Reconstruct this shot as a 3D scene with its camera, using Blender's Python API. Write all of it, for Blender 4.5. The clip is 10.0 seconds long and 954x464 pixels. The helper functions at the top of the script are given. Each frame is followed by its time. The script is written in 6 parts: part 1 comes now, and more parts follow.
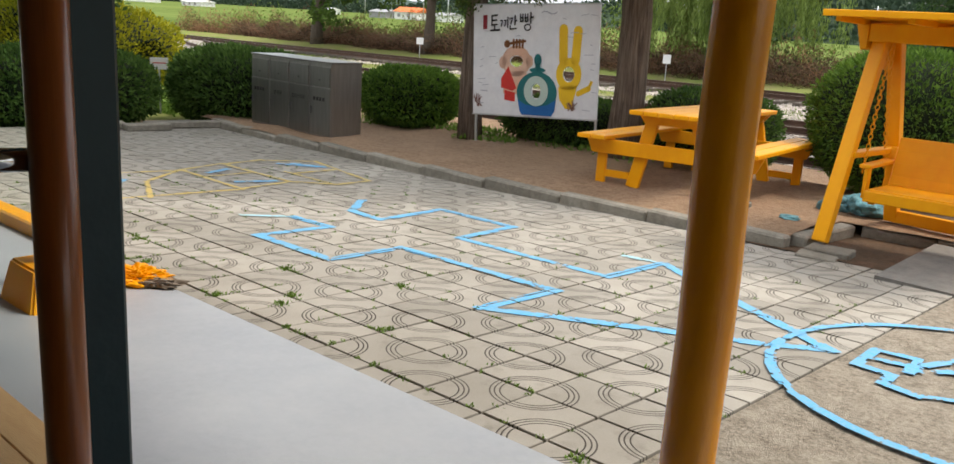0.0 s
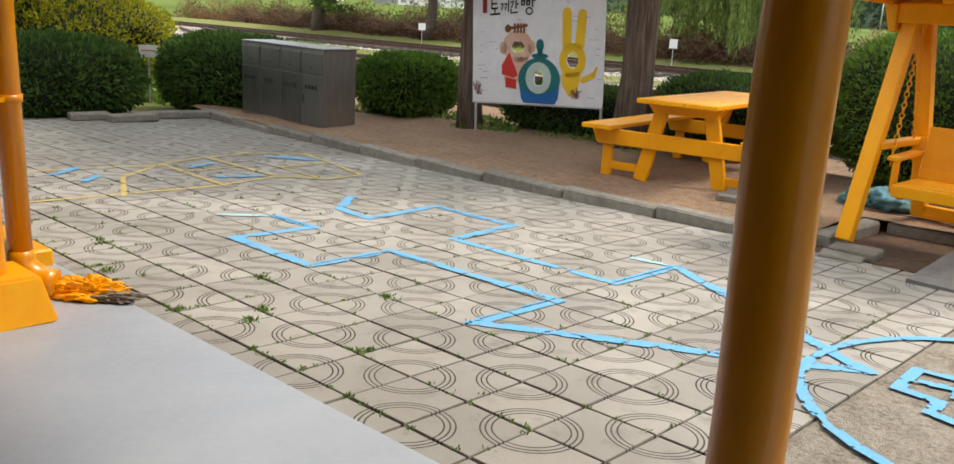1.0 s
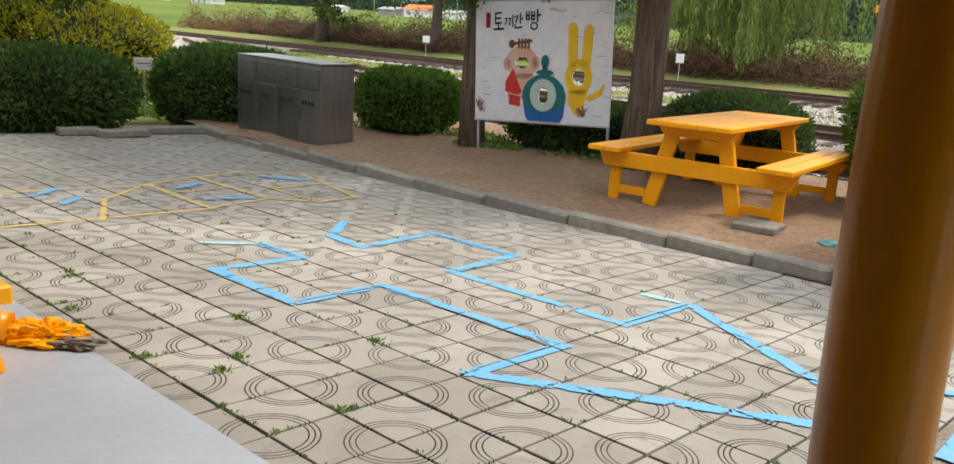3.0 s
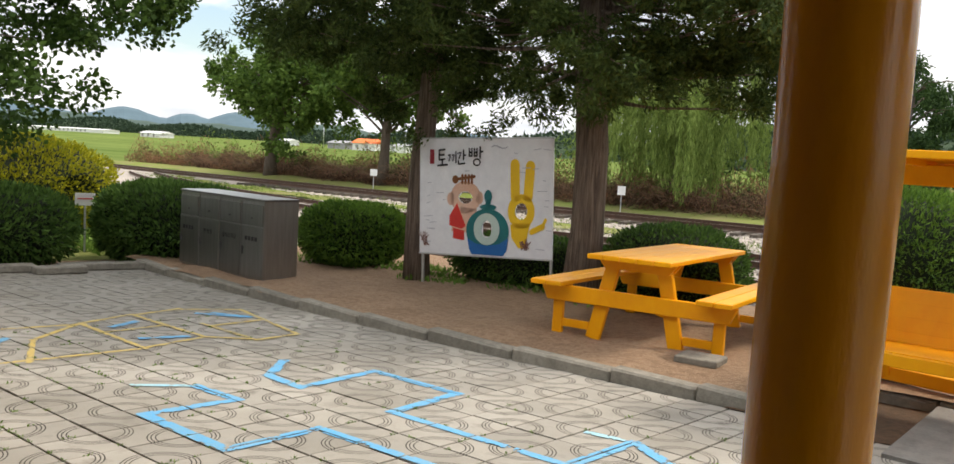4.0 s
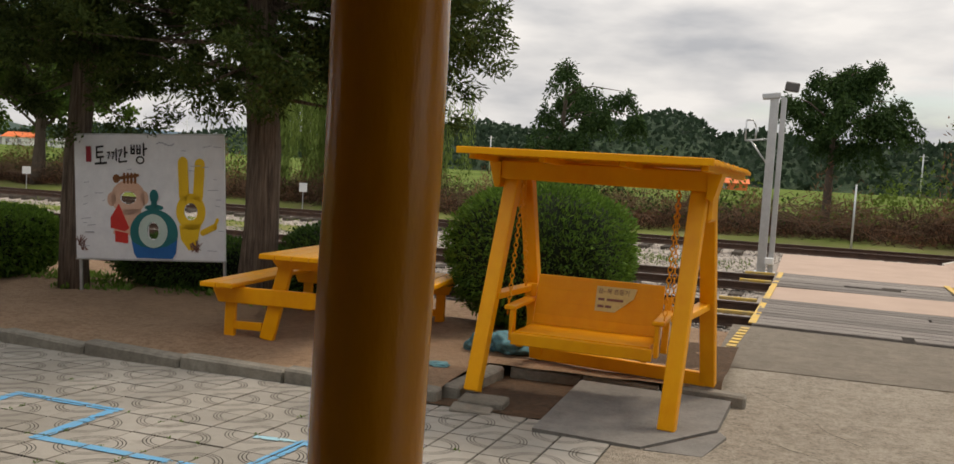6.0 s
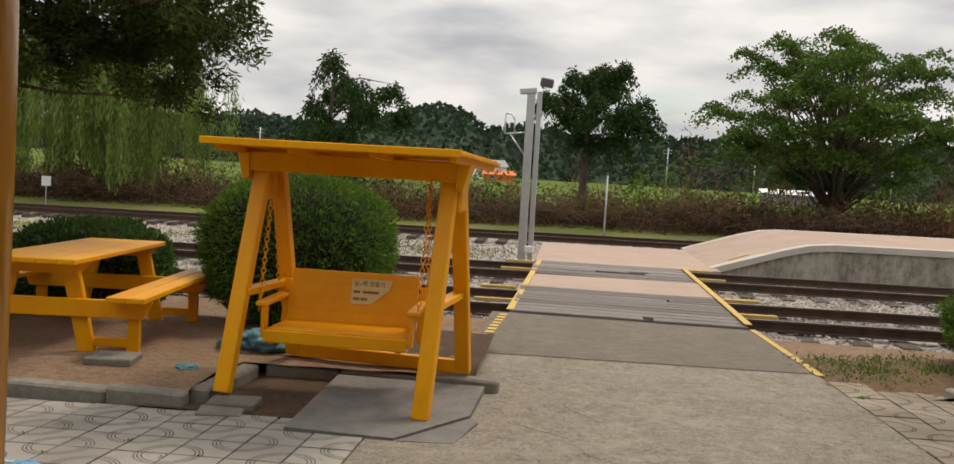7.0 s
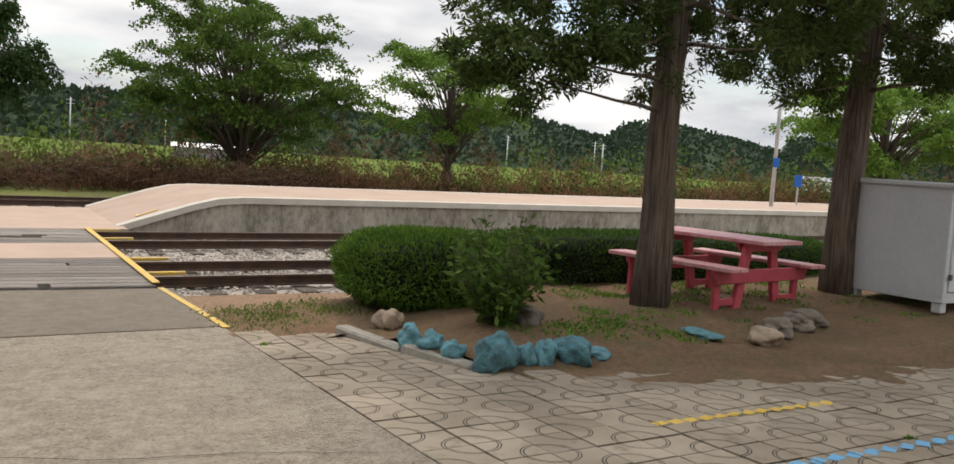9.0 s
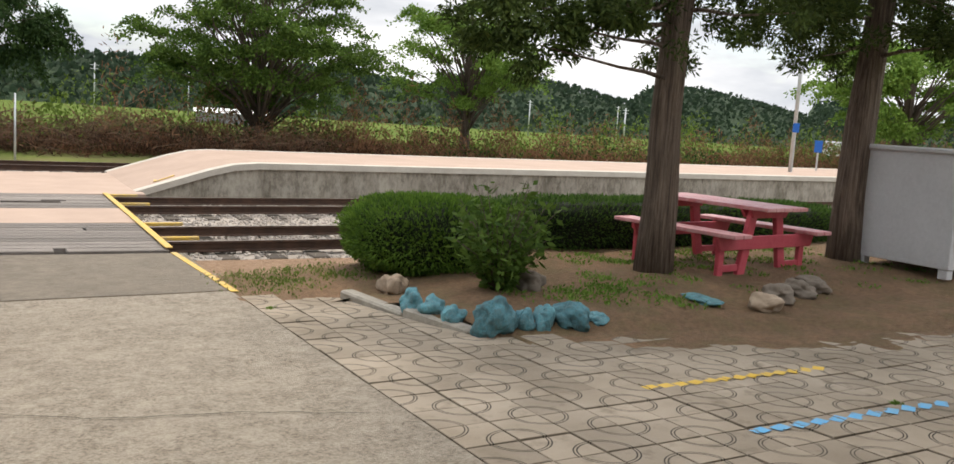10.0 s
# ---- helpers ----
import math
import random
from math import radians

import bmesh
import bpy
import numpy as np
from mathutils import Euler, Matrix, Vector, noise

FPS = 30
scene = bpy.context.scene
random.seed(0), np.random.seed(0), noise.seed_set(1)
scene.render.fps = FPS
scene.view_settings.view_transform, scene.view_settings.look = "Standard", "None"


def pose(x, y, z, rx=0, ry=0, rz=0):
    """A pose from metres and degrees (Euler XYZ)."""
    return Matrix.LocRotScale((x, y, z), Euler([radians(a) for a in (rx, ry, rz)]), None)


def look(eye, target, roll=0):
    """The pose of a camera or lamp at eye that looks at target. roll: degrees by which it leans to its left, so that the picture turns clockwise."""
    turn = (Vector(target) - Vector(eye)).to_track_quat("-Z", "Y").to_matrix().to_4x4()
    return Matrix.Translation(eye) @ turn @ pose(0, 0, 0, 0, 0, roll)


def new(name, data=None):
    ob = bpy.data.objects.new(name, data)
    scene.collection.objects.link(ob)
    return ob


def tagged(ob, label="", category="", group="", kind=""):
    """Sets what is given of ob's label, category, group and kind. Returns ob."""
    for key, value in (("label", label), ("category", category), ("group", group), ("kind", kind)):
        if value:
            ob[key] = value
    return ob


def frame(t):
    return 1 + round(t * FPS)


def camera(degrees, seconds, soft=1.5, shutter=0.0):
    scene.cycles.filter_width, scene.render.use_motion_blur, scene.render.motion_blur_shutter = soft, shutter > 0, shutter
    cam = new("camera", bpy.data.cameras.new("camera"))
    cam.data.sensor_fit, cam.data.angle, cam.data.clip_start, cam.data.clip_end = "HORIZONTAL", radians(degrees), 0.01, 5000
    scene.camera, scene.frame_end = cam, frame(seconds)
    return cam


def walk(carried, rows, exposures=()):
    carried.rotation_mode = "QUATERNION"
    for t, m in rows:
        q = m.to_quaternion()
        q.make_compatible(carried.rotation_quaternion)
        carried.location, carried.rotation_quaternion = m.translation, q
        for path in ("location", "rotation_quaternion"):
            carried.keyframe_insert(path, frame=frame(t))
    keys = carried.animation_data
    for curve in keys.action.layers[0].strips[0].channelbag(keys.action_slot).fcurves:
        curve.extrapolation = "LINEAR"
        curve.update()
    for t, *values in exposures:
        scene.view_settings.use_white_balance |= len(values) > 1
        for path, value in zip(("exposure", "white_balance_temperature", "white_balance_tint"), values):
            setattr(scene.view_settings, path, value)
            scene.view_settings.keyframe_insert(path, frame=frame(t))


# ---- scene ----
cam = camera(56.14, 10.0)
PATH = [
    (0, (2.861, -2.483, 1.550), (1.548, -1.049, 1.080), 3.26),
    (0.5, (2.709, -2.250, 1.521), (1.405, -0.814, 1.034), 2.86),
    (1, (2.547, -2.050, 1.526), (1.232, -0.629, 1.026), 2.92),
    (1.5, (2.442, -1.869, 1.519), (1.007, -0.582, 0.985), 2.51),
    (2, (2.324, -1.818, 1.519), (0.871, -0.552, 0.984), 2.43),
    (2.2, (2.288, -1.814, 1.531), (0.832, -0.551, 0.997), 2.21),
    (3.3, (2.262, -1.681, 1.566), (0.983, -0.199, 1.155), 3.47),
    (3.5, (2.258, -1.671, 1.579), (0.975, -0.172, 1.254), 3.46),
    (4, (2.283, -1.661, 1.602), (0.997, -0.141, 1.417), 3.19),
    (4.5, (2.342, -1.718, 1.623), (1.093, -0.166, 1.452), 2.86),
    (5, (2.365, -1.663, 1.637), (1.292, 0.017, 1.474), 2.75),
    (5.2, (2.334, -1.680, 1.604), (1.337, 0.047, 1.451), 2.92),
    (6.3, (2.460, -1.578, 1.639), (1.902, 0.337, 1.487), 3.12),
    (6.5, (2.504, -1.565, 1.638), (2.046, 0.376, 1.493), 2.89),
    (7, (2.537, -1.500, 1.635), (2.332, 0.484, 1.493), 3.37),
    (7.5, (2.602, -1.462, 1.631), (2.605, 0.531, 1.463), 3.64),
    (8, (2.658, -1.448, 1.634), (2.965, 0.519, 1.444), 4.41),
    (8.5, (2.703, -1.383, 1.658), (3.431, 0.472, 1.488), 3.82),
    (9, (2.689, -1.388, 1.655), (3.700, 0.330, 1.491), 3.82),
    (9.5, (2.739, -1.438, 1.672), (3.857, 0.203, 1.435), 3.43),
    (10, (2.808, -1.566, 1.689), (3.776, 0.168, 1.444), 3.78),
]
walk(cam, [(t, look(eye, target, roll)) for t, eye, target, roll in PATH],
     [(0.0, 1.22, 6900, 9), (2.2, 1.18, 6800, 9), (3.3, 1.2, 6850, 9), (4.0, 1.14, 7050, 9), (4.5, 0.82, 7250, 9), (5.0, 0.5, 7350, 10), (6.5, 0.33, 7350, 11), (7.5, 0.33, 7300, 11), (8.5, 0.32, 7200, 11), (9.0, 0.58, 7000, 10), (9.6, 0.88, 6950, 10), (10.0, 0.86, 6950, 10)])

# ---- world, sun, exposure ----
world = bpy.data.worlds.new("world")
scene.world = world
world.use_nodes = True
wn, wl = world.node_tree.nodes, world.node_tree.links
wn.clear()
w_out = wn.new("ShaderNodeOutputWorld")
w_bg = wn.new("ShaderNodeBackground")
w_sky = wn.new("ShaderNodeTexSky")
w_sky.sky_type = "NISHITA"
w_sky.sun_disc = False
w_sky.sun_elevation = radians(58)
w_sky.sun_rotation = radians(35)
w_coord = wn.new("ShaderNodeTexCoord")
w_map = wn.new("ShaderNodeMapping")
w_map.inputs["Scale"].default_value = (1.0, 1.0, 3.4)
w_noise = wn.new("ShaderNodeTexNoise")
w_noise.inputs["Scale"].default_value = 2.3
w_noise.inputs["Detail"].default_value = 7
w_noise.inputs["Roughness"].default_value = 0.55
w_ramp = wn.new("ShaderNodeValToRGB")
w_ramp.color_ramp.elements[0].position = 0.36
w_ramp.color_ramp.elements[0].color = (0.0, 0.0, 0.0, 1)
w_ramp.color_ramp.elements[1].position = 0.45
w_ramp.color_ramp.elements[1].color = (1, 1, 1, 1)
w_noise2 = wn.new("ShaderNodeTexNoise")
w_noise2.inputs["Scale"].default_value = 4.1
w_noise2.inputs["Detail"].default_value = 6
w_cloud = wn.new("ShaderNodeValToRGB")
w_cloud.color_ramp.elements[0].position = 0.36
w_cloud.color_ramp.elements[0].color = (0.40, 0.435, 0.50, 1)
w_cloud.color_ramp.elements[1].position = 0.60
w_cloud.color_ramp.elements[1].color = (0.74, 0.76, 0.80, 1)
w_scale = wn.new("ShaderNodeVectorMath")
w_scale.operation = "SCALE"
w_scale.inputs["Scale"].default_value = 0.10
w_mix = wn.new("ShaderNodeMix")
w_mix.data_type = "RGBA"
wl.new(w_coord.outputs["Generated"], w_map.inputs["Vector"])
wl.new(w_map.outputs["Vector"], w_noise.inputs["Vector"])
wl.new(w_map.outputs["Vector"], w_noise2.inputs["Vector"])
wl.new(w_noise.outputs["Fac"], w_ramp.inputs["Fac"])
wl.new(w_noise2.outputs["Fac"], w_cloud.inputs["Fac"])
wl.new(w_sky.outputs["Color"], w_scale.inputs[0])
wl.new(w_ramp.outputs["Color"], w_mix.inputs["Factor"])
wl.new(w_scale.outputs["Vector"], w_mix.inputs["A"])
wl.new(w_cloud.outputs["Color"], w_mix.inputs["B"])
# an overcast sky grows brighter towards the zenith
w_sep = wn.new("ShaderNodeSeparateXYZ")
w_lift = wn.new("ShaderNodeMapRange")
w_lift.inputs["From Min"].default_value = 0.12
w_lift.inputs["To Min"].default_value = 0.90
w_lift.inputs["To Max"].default_value = 1.75
w_gain = wn.new("ShaderNodeVectorMath")
w_gain.operation = "SCALE"
wl.new(w_coord.outputs["Generated"], w_sep.inputs[0])
wl.new(w_sep.outputs["Z"], w_lift.inputs["Value"])
wl.new(w_mix.outputs["Result"], w_gain.inputs[0])
wl.new(w_lift.outputs["Result"], w_gain.inputs["Scale"])
wl.new(w_gain.outputs["Vector"], w_bg.inputs["Color"])
wl.new(w_bg.outputs["Background"], w_out.inputs["Surface"])
w_bg.inputs["Strength"].default_value = 1.0

sun = new("sun", bpy.data.lights.new("sun", "SUN"))
sun.data.energy = 1.35
sun.data.angle = radians(14)
sun.data.color = (1.0, 0.92, 0.82)
sun.matrix_world = look((6, 8.6, 16.8), (0, 0, 0))

# ---- materials ----
PITCH = 0.333


def nodes_of(name):
    m = bpy.data.materials.new(name)
    m.use_nodes = True
    n, l = m.node_tree.nodes, m.node_tree.links
    return m, n, l, n["Principled BSDF"]


def mixc(n, l, fac, a, b):
    x = n.new("ShaderNodeMix")
    x.data_type = "RGBA"
    for key, v in (("Factor", fac), ("A", a), ("B", b)):
        if isinstance(v, bpy.types.NodeSocket):
            l.new(v, x.inputs[key])
        elif key == "Factor":
            x.inputs[key].default_value = v
        else:
            x.inputs[key].default_value = (*v, 1)
    return x.outputs["Result"]


def noise_fac(n, l, vec, scale, lo, hi, detail=5, rough=0.6):
    t = n.new("ShaderNodeTexNoise")
    t.inputs["Scale"].default_value = scale
    t.inputs["Detail"].default_value = detail
    t.inputs["Roughness"].default_value = rough
    l.new(vec, t.inputs["Vector"])
    r = n.new("ShaderNodeMapRange")
    r.inputs["From Min"].default_value = lo
    r.inputs["From Max"].default_value = hi
    l.new(t.outputs["Fac"], r.inputs["Value"])
    return r.outputs["Result"], t.outputs["Fac"]


def math_node(n, l, op, a, b=None):
    x = n.new("ShaderNodeMath")
    x.operation = op
    for i, v in enumerate((a, b)):
        if v is None:
            continue
        if isinstance(v, bpy.types.NodeSocket):
            l.new(v, x.inputs[i])
        else:
            x.inputs[i].default_value = v
    return x.outputs[0]


def place_vec(n, stretch=None, l=None):
    g = n.new("ShaderNodeNewGeometry")
    if stretch is None:
        return g.outputs["Position"]
    mp = n.new("ShaderNodeMapping")
    mp.inputs["Scale"].default_value = stretch
    l.new(g.outputs["Position"], mp.inputs["Vector"])
    return mp.outputs["Vector"]


def bump(n, l, b, height, strength=0.3, dist=0.01):
    x = n.new("ShaderNodeBump")
    x.inputs["Strength"].default_value = strength
    x.inputs["Distance"].default_value = dist
    l.new(height, x.inputs["Height"])
    l.new(x.outputs["Normal"], b.inputs["Normal"])


def surface(name, base, dark, light=None, rough=0.8, metal=0.0, grain=60.0, patch=2.5, bumps=0.3, depth=0.006,
            stretch=None, spread=0.5, vary=0.0, island=False, spec=0.3, coat=0.0, grit=0.35, fleck=None):
    """A weathered surface: patches of a second colour, fine grain, relief, and a shade that differs from piece to piece."""
    m, n, l, b = nodes_of(name)
    v = place_vec(n, stretch, l)
    p, _ = noise_fac(n, l, v, patch, 0.5 - 0.25 * spread - 0.05, 0.5 + 0.25 * spread + 0.1)
    g, gh = noise_fac(n, l, v, grain, 0.3, 0.7, 4, 0.7)
    c = mixc(n, l, p, dark, base)
    c = mixc(n, l, math_node(n, l, "MULTIPLY", g, grit), c, light if light else tuple(min(1, q * 1.3) for q in base))
    for scale, amount, tint in fleck or ():
        k, kh = noise_fac(n, l, v, scale, 0.44, 0.62, 6, 0.75)
        c = mixc(n, l, math_node(n, l, "MULTIPLY", k, amount), c, tint)
        gh = math_node(n, l, "ADD", gh, math_node(n, l, "MULTIPLY", kh, 0.6))
    if vary:
        if island:
            rnd = n.new("ShaderNodeNewGeometry").outputs["Random Per Island"]
        else:
            rnd = n.new("ShaderNodeObjectInfo").outputs["Random"]
        h = n.new("ShaderNodeHueSaturation")
        l.new(c, h.inputs["Color"])
        k = n.new("ShaderNodeMapRange")
        k.inputs["To Min"].default_value = 1 - vary
        k.inputs["To Max"].default_value = 1 + vary
        l.new(rnd, k.inputs["Value"])
        l.new(k.outputs["Result"], h.inputs["Value"])
        c = h.outputs["Color"]
    l.new(c, b.inputs["Base Color"])
    b.inputs["Roughness"].default_value = rough
    b.inputs["Metallic"].default_value = metal
    b.inputs["Specular IOR Level"].default_value = spec
    b.inputs["Coat Weight"].default_value = coat
    b.inputs["Coat Roughness"].default_value = 0.12
    bump(n, l, b, gh, bumps, depth)
    return m


def tile_material(name, radii, base, dark, line=0.0047):
    """Paver with concentric arcs pressed in round every second lattice corner."""
    m, n, l, b = nodes_of(name)
    pos = place_vec(n)
    sep = n.new("ShaderNodeSeparateXYZ")
    l.new(pos, sep.inputs[0])
    u = math_node(n, l, "DIVIDE", sep.outputs["X"], PITCH)
    v = math_node(n, l, "DIVIDE", sep.outputs["Y"], PITCH)
    # corners with an odd sum lie on a lattice turned by 45 degrees
    s = math_node(n, l, "MULTIPLY", math_node(n, l, "ADD", math_node(n, l, "ADD", u, v), 1.0), 0.5)
    d = math_node(n, l, "MULTIPLY", math_node(n, l, "ADD", math_node(n, l, "SUBTRACT", u, v), 1.0), 0.5)
    ds = math_node(n, l, "SUBTRACT", s, math_node(n, l, "ROUND", s))
    dd = math_node(n, l, "SUBTRACT", d, math_node(n, l, "ROUND", d))
    r2 = math_node(n, l, "ADD", math_node(n, l, "MULTIPLY", ds, ds), math_node(n, l, "MULTIPLY", dd, dd))
    r = math_node(n, l, "MULTIPLY", math_node(n, l, "SQRT", r2), PITCH * math.sqrt(2))
    groove = None
    for radius in radii:
        k = n.new("ShaderNodeMapRange")
        k.interpolation_type = "SMOOTHSTEP"
        k.inputs["From Min"].default_value = line * 0.35
        k.inputs["From Max"].default_value = line
        k.inputs["To Min"].default_value = 1
        k.inputs["To Max"].default_value = 0
        l.new(math_node(n, l, "ABSOLUTE", math_node(n, l, "SUBTRACT", r, radius)), k.inputs["Value"])
        groove = k.outputs["Result"] if groove is None else math_node(n, l, "MAXIMUM", groove, k.outputs["Result"])
    wear, _ = noise_fac(n, l, pos, 1.7, 0.32, 0.55)
    groove_c = math_node(n, l, "MULTIPLY", groove, math_node(n, l, "ADD", math_node(n, l, "MULTIPLY", wear, 0.3), 0.7))
    p, _ = noise_fac(n, l, pos, 0.9, 0.35, 0.68)
    c = mixc(n, l, p, dark, base)
    stain, _ = noise_fac(n, l, pos, 6.0, 0.28, 0.44)
    c = mixc(n, l, stain, tuple(q * 0.8 for q in dark), c)
    g, gh = noise_fac(n, l, pos, 170.0, 0.3, 0.7, 3, 0.75)
    c = mixc(n, l, math_node(n, l, "MULTIPLY", g, 0.35), c, tuple(q * 1.2 for q in base))
    h = n.new("ShaderNodeHueSaturation")
    k = n.new("ShaderNodeMapRange")
    k.inputs["To Min"].default_value = 0.86
    k.inputs["To Max"].default_value = 1.1
    l.new(n.new("ShaderNodeObjectInfo").outputs["Random"], k.inputs["Value"])
    l.new(k.outputs["Result"], h.inputs["Value"])
    l.new(c, h.inputs["Color"])
    c = mixc(n, l, groove_c, h.outputs["Color"], (0.045, 0.04, 0.035))
    l.new(c, b.inputs["Base Color"])
    b.inputs["Roughness"].default_value = 0.95
    b.inputs["Specular IOR Level"].default_value = 0.06
    hh = math_node(n, l, "SUBTRACT", math_node(n, l, "MULTIPLY", gh, 0.25), groove)
    bump(n, l, b, hh, 0.6, 0.004)
    return m


def leaf_material(name, dark, light, rough=0.68):
    m, n, l, b = nodes_of(name)
    g = n.new("ShaderNodeNewGeometry")
    f, _ = noise_fac(n, l, g.outputs["Position"], 1.6, 0.35, 0.65)
    fac = math_node(n, l, "ADD", math_node(n, l, "MULTIPLY", g.outputs["Random Per Island"], 0.7), math_node(n, l, "MULTIPLY", f, 0.3))
    c = mixc(n, l, fac, dark, light)
    l.new(c, b.inputs["Base Color"])
    b.inputs["Roughness"].default_value = rough
    b.inputs["Specular IOR Level"].default_value = 0.14
    t = n.new("ShaderNodeBsdfTranslucent")
    l.new(c, t.inputs["Color"])
    x = n.new("ShaderNodeMixShader")
    x.inputs["Fac"].default_value = 0.3
    l.new(b.outputs["BSDF"], x.inputs[1])
    l.new(t.outputs["BSDF"], x.inputs[2])
    l.new(x.outputs["Shader"], n["Material Output"].inputs["Surface"])
    return m


def glass_material(name):
    m, n, l, b = nodes_of(name)
    b.inputs["Base Color"].default_value = (0.9, 0.95, 0.93, 1)
    b.inputs["Transmission Weight"].default_value = 1.0
    b.inputs["Roughness"].default_value = 0.01
    b.inputs["IOR"].default_value = 1.1
    return m


M = {}
M["tile"] = tile_material("paver", (0.191, 0.171, 0.148), (0.385, 0.36, 0.32), (0.26, 0.24, 0.205))
M["tile_two"] = tile_material("paver_two_rings", (0.176, 0.157), (0.375, 0.318, 0.25), (0.23, 0.19, 0.142), 0.0056)
M["bedding"] = surface("bedding_sand", (0.04, 0.036, 0.022), (0.022, 0.028, 0.011), rough=0.95, grain=90, patch=3)
M["path"] = surface("rough_concrete", (0.35, 0.298, 0.23), (0.225, 0.19, 0.145), (0.60, 0.525, 0.43), rough=0.92, grain=100, patch=1.1, bumps=0.9, depth=0.018, spread=0.9, grit=0.6, fleck=((7, 0.5, (0.23, 0.194, 0.148)), (42, 0.85, (0.13, 0.108, 0.08)), (3.2, 0.3, (0.50, 0.44, 0.355)), (11, 0.3, (0.56, 0.495, 0.405))))
M["path_dark"] = surface("dark_concrete", (0.265, 0.225, 0.175), (0.18, 0.152, 0.118), (0.40, 0.35, 0.285), rough=0.9, grain=120, patch=1.8, bumps=0.8, depth=0.012, grit=0.4, fleck=((6, 0.5, (0.15, 0.125, 0.095)), (60, 0.5, (0.11, 0.092, 0.072))))
M["slab"] = surface("painted_floor", (0.36, 0.385, 0.42), (0.30, 0.32, 0.355), (0.42, 0.44, 0.475), rough=0.38, grain=25, patch=0.9, bumps=0.06, depth=0.004, spec=0.45, fleck=((2.2, 0.3, (0.44, 0.455, 0.475)),))
M["kerb"] = surface("kerb_concrete", (0.31, 0.285, 0.24), (0.19, 0.172, 0.14), rough=0.92, grain=80, patch=4, bumps=0.8, depth=0.012, vary=0.12, fleck=((14, 0.5, (0.15, 0.135, 0.11)),))
M["kerb_pale"] = surface("pale_kerb_concrete", (0.43, 0.40, 0.34), (0.29, 0.265, 0.22), rough=0.92, grain=80, patch=4, bumps=0.6, depth=0.01, vary=0.1, fleck=((14, 0.4, (0.2, 0.18, 0.15)),))
M["greyslab"] = surface("grey_slab", (0.175, 0.165, 0.15), (0.11, 0.103, 0.094), (0.30, 0.285, 0.26), rough=0.85, grain=50, patch=3, bumps=0.5, fleck=((5, 0.4, (0.26, 0.245, 0.22)),))
M["soil"] = surface("bare_soil", (0.43, 0.275, 0.17), (0.27, 0.168, 0.10), (0.58, 0.415, 0.285), rough=0.97, grain=75, patch=1.4, bumps=0.8, depth=0.03, grit=0.5, spread=0.8, fleck=((16, 0.45, (0.18, 0.11, 0.065)), (4, 0.3, (0.22, 0.136, 0.08)), (60, 0.4, (0.14, 0.09, 0.056))))
M["soil_weedy"] = surface("weedy_soil", (0.30, 0.17, 0.092), (0.17, 0.10, 0.055), (0.38, 0.26, 0.165), rough=0.97, grain=75, patch=1.6, bumps=0.8, depth=0.03, grit=0.5, spread=0.8, fleck=((2.6, 0.45, (0.13, 0.135, 0.05)), (16, 0.5, (0.11, 0.07, 0.042)), (60, 0.4, (0.09, 0.06, 0.04))))
M["soil_dark"] = surface("dark_soil", (0.15, 0.088, 0.052), (0.085, 0.056, 0.034), rough=0.97, grain=60, patch=3, bumps=1.0, depth=0.02, fleck=((20, 0.6, (0.05, 0.036, 0.024)),))
M["yellow"] = surface("yellow_paint", (0.86, 0.375, 0.003), (0.77, 0.295, 0.003), (0.88, 0.43, 0.010), rough=0.42, grain=14, patch=3, bumps=0.15, depth=0.004, stretch=(1, 1, 0.6), vary=0.05, spec=0.3)
M["yellow_post"] = surface("yellow_gloss_paint", (0.74, 0.29, 0.002), (0.62, 0.21, 0.0015), (0.78, 0.34, 0.005), rough=0.24, grain=26, patch=9, bumps=0.5, depth=0.004, stretch=(1, 1, 0.3), spec=0.5)
M["yellow_worn"] = surface("worn_yellow_paint", (0.72, 0.45, 0.05), (0.40, 0.33, 0.22), rough=0.8, grain=60, patch=9, bumps=0.4, spread=0.6)
M["blue_line"] = surface("blue_road_paint", (0.075, 0.37, 0.68), (0.13, 0.37, 0.57), rough=0.75, grain=90, patch=6, bumps=0.3, depth=0.003, fleck=((5, 0.35, (0.20, 0.37, 0.46)), (45, 0.35, (0.33, 0.37, 0.38))))
M["blue_pale"] = surface("pale_blue_paint", (0.30, 0.55, 0.66), (0.35, 0.5, 0.52), rough=0.8, grain=90, patch=7)
M["yellow_line"] = surface("faded_yellow_paint", (0.66, 0.42, 0.05), (0.52, 0.37, 0.12), rough=0.8, grain=60, patch=7)
M["yellow_faint"] = surface("worn_off_yellow_paint", (0.62, 0.44, 0.10), (0.42, 0.35, 0.20), rough=0.85, grain=60, patch=9, spread=0.7)
M["steel"] = surface("brushed_steel", (0.36, 0.35, 0.335), (0.27, 0.26, 0.25), (0.42, 0.41, 0.395), rough=0.3, metal=0.9, grain=40, patch=2, bumps=0.05, stretch=(12, 12, 1), vary=0.12)
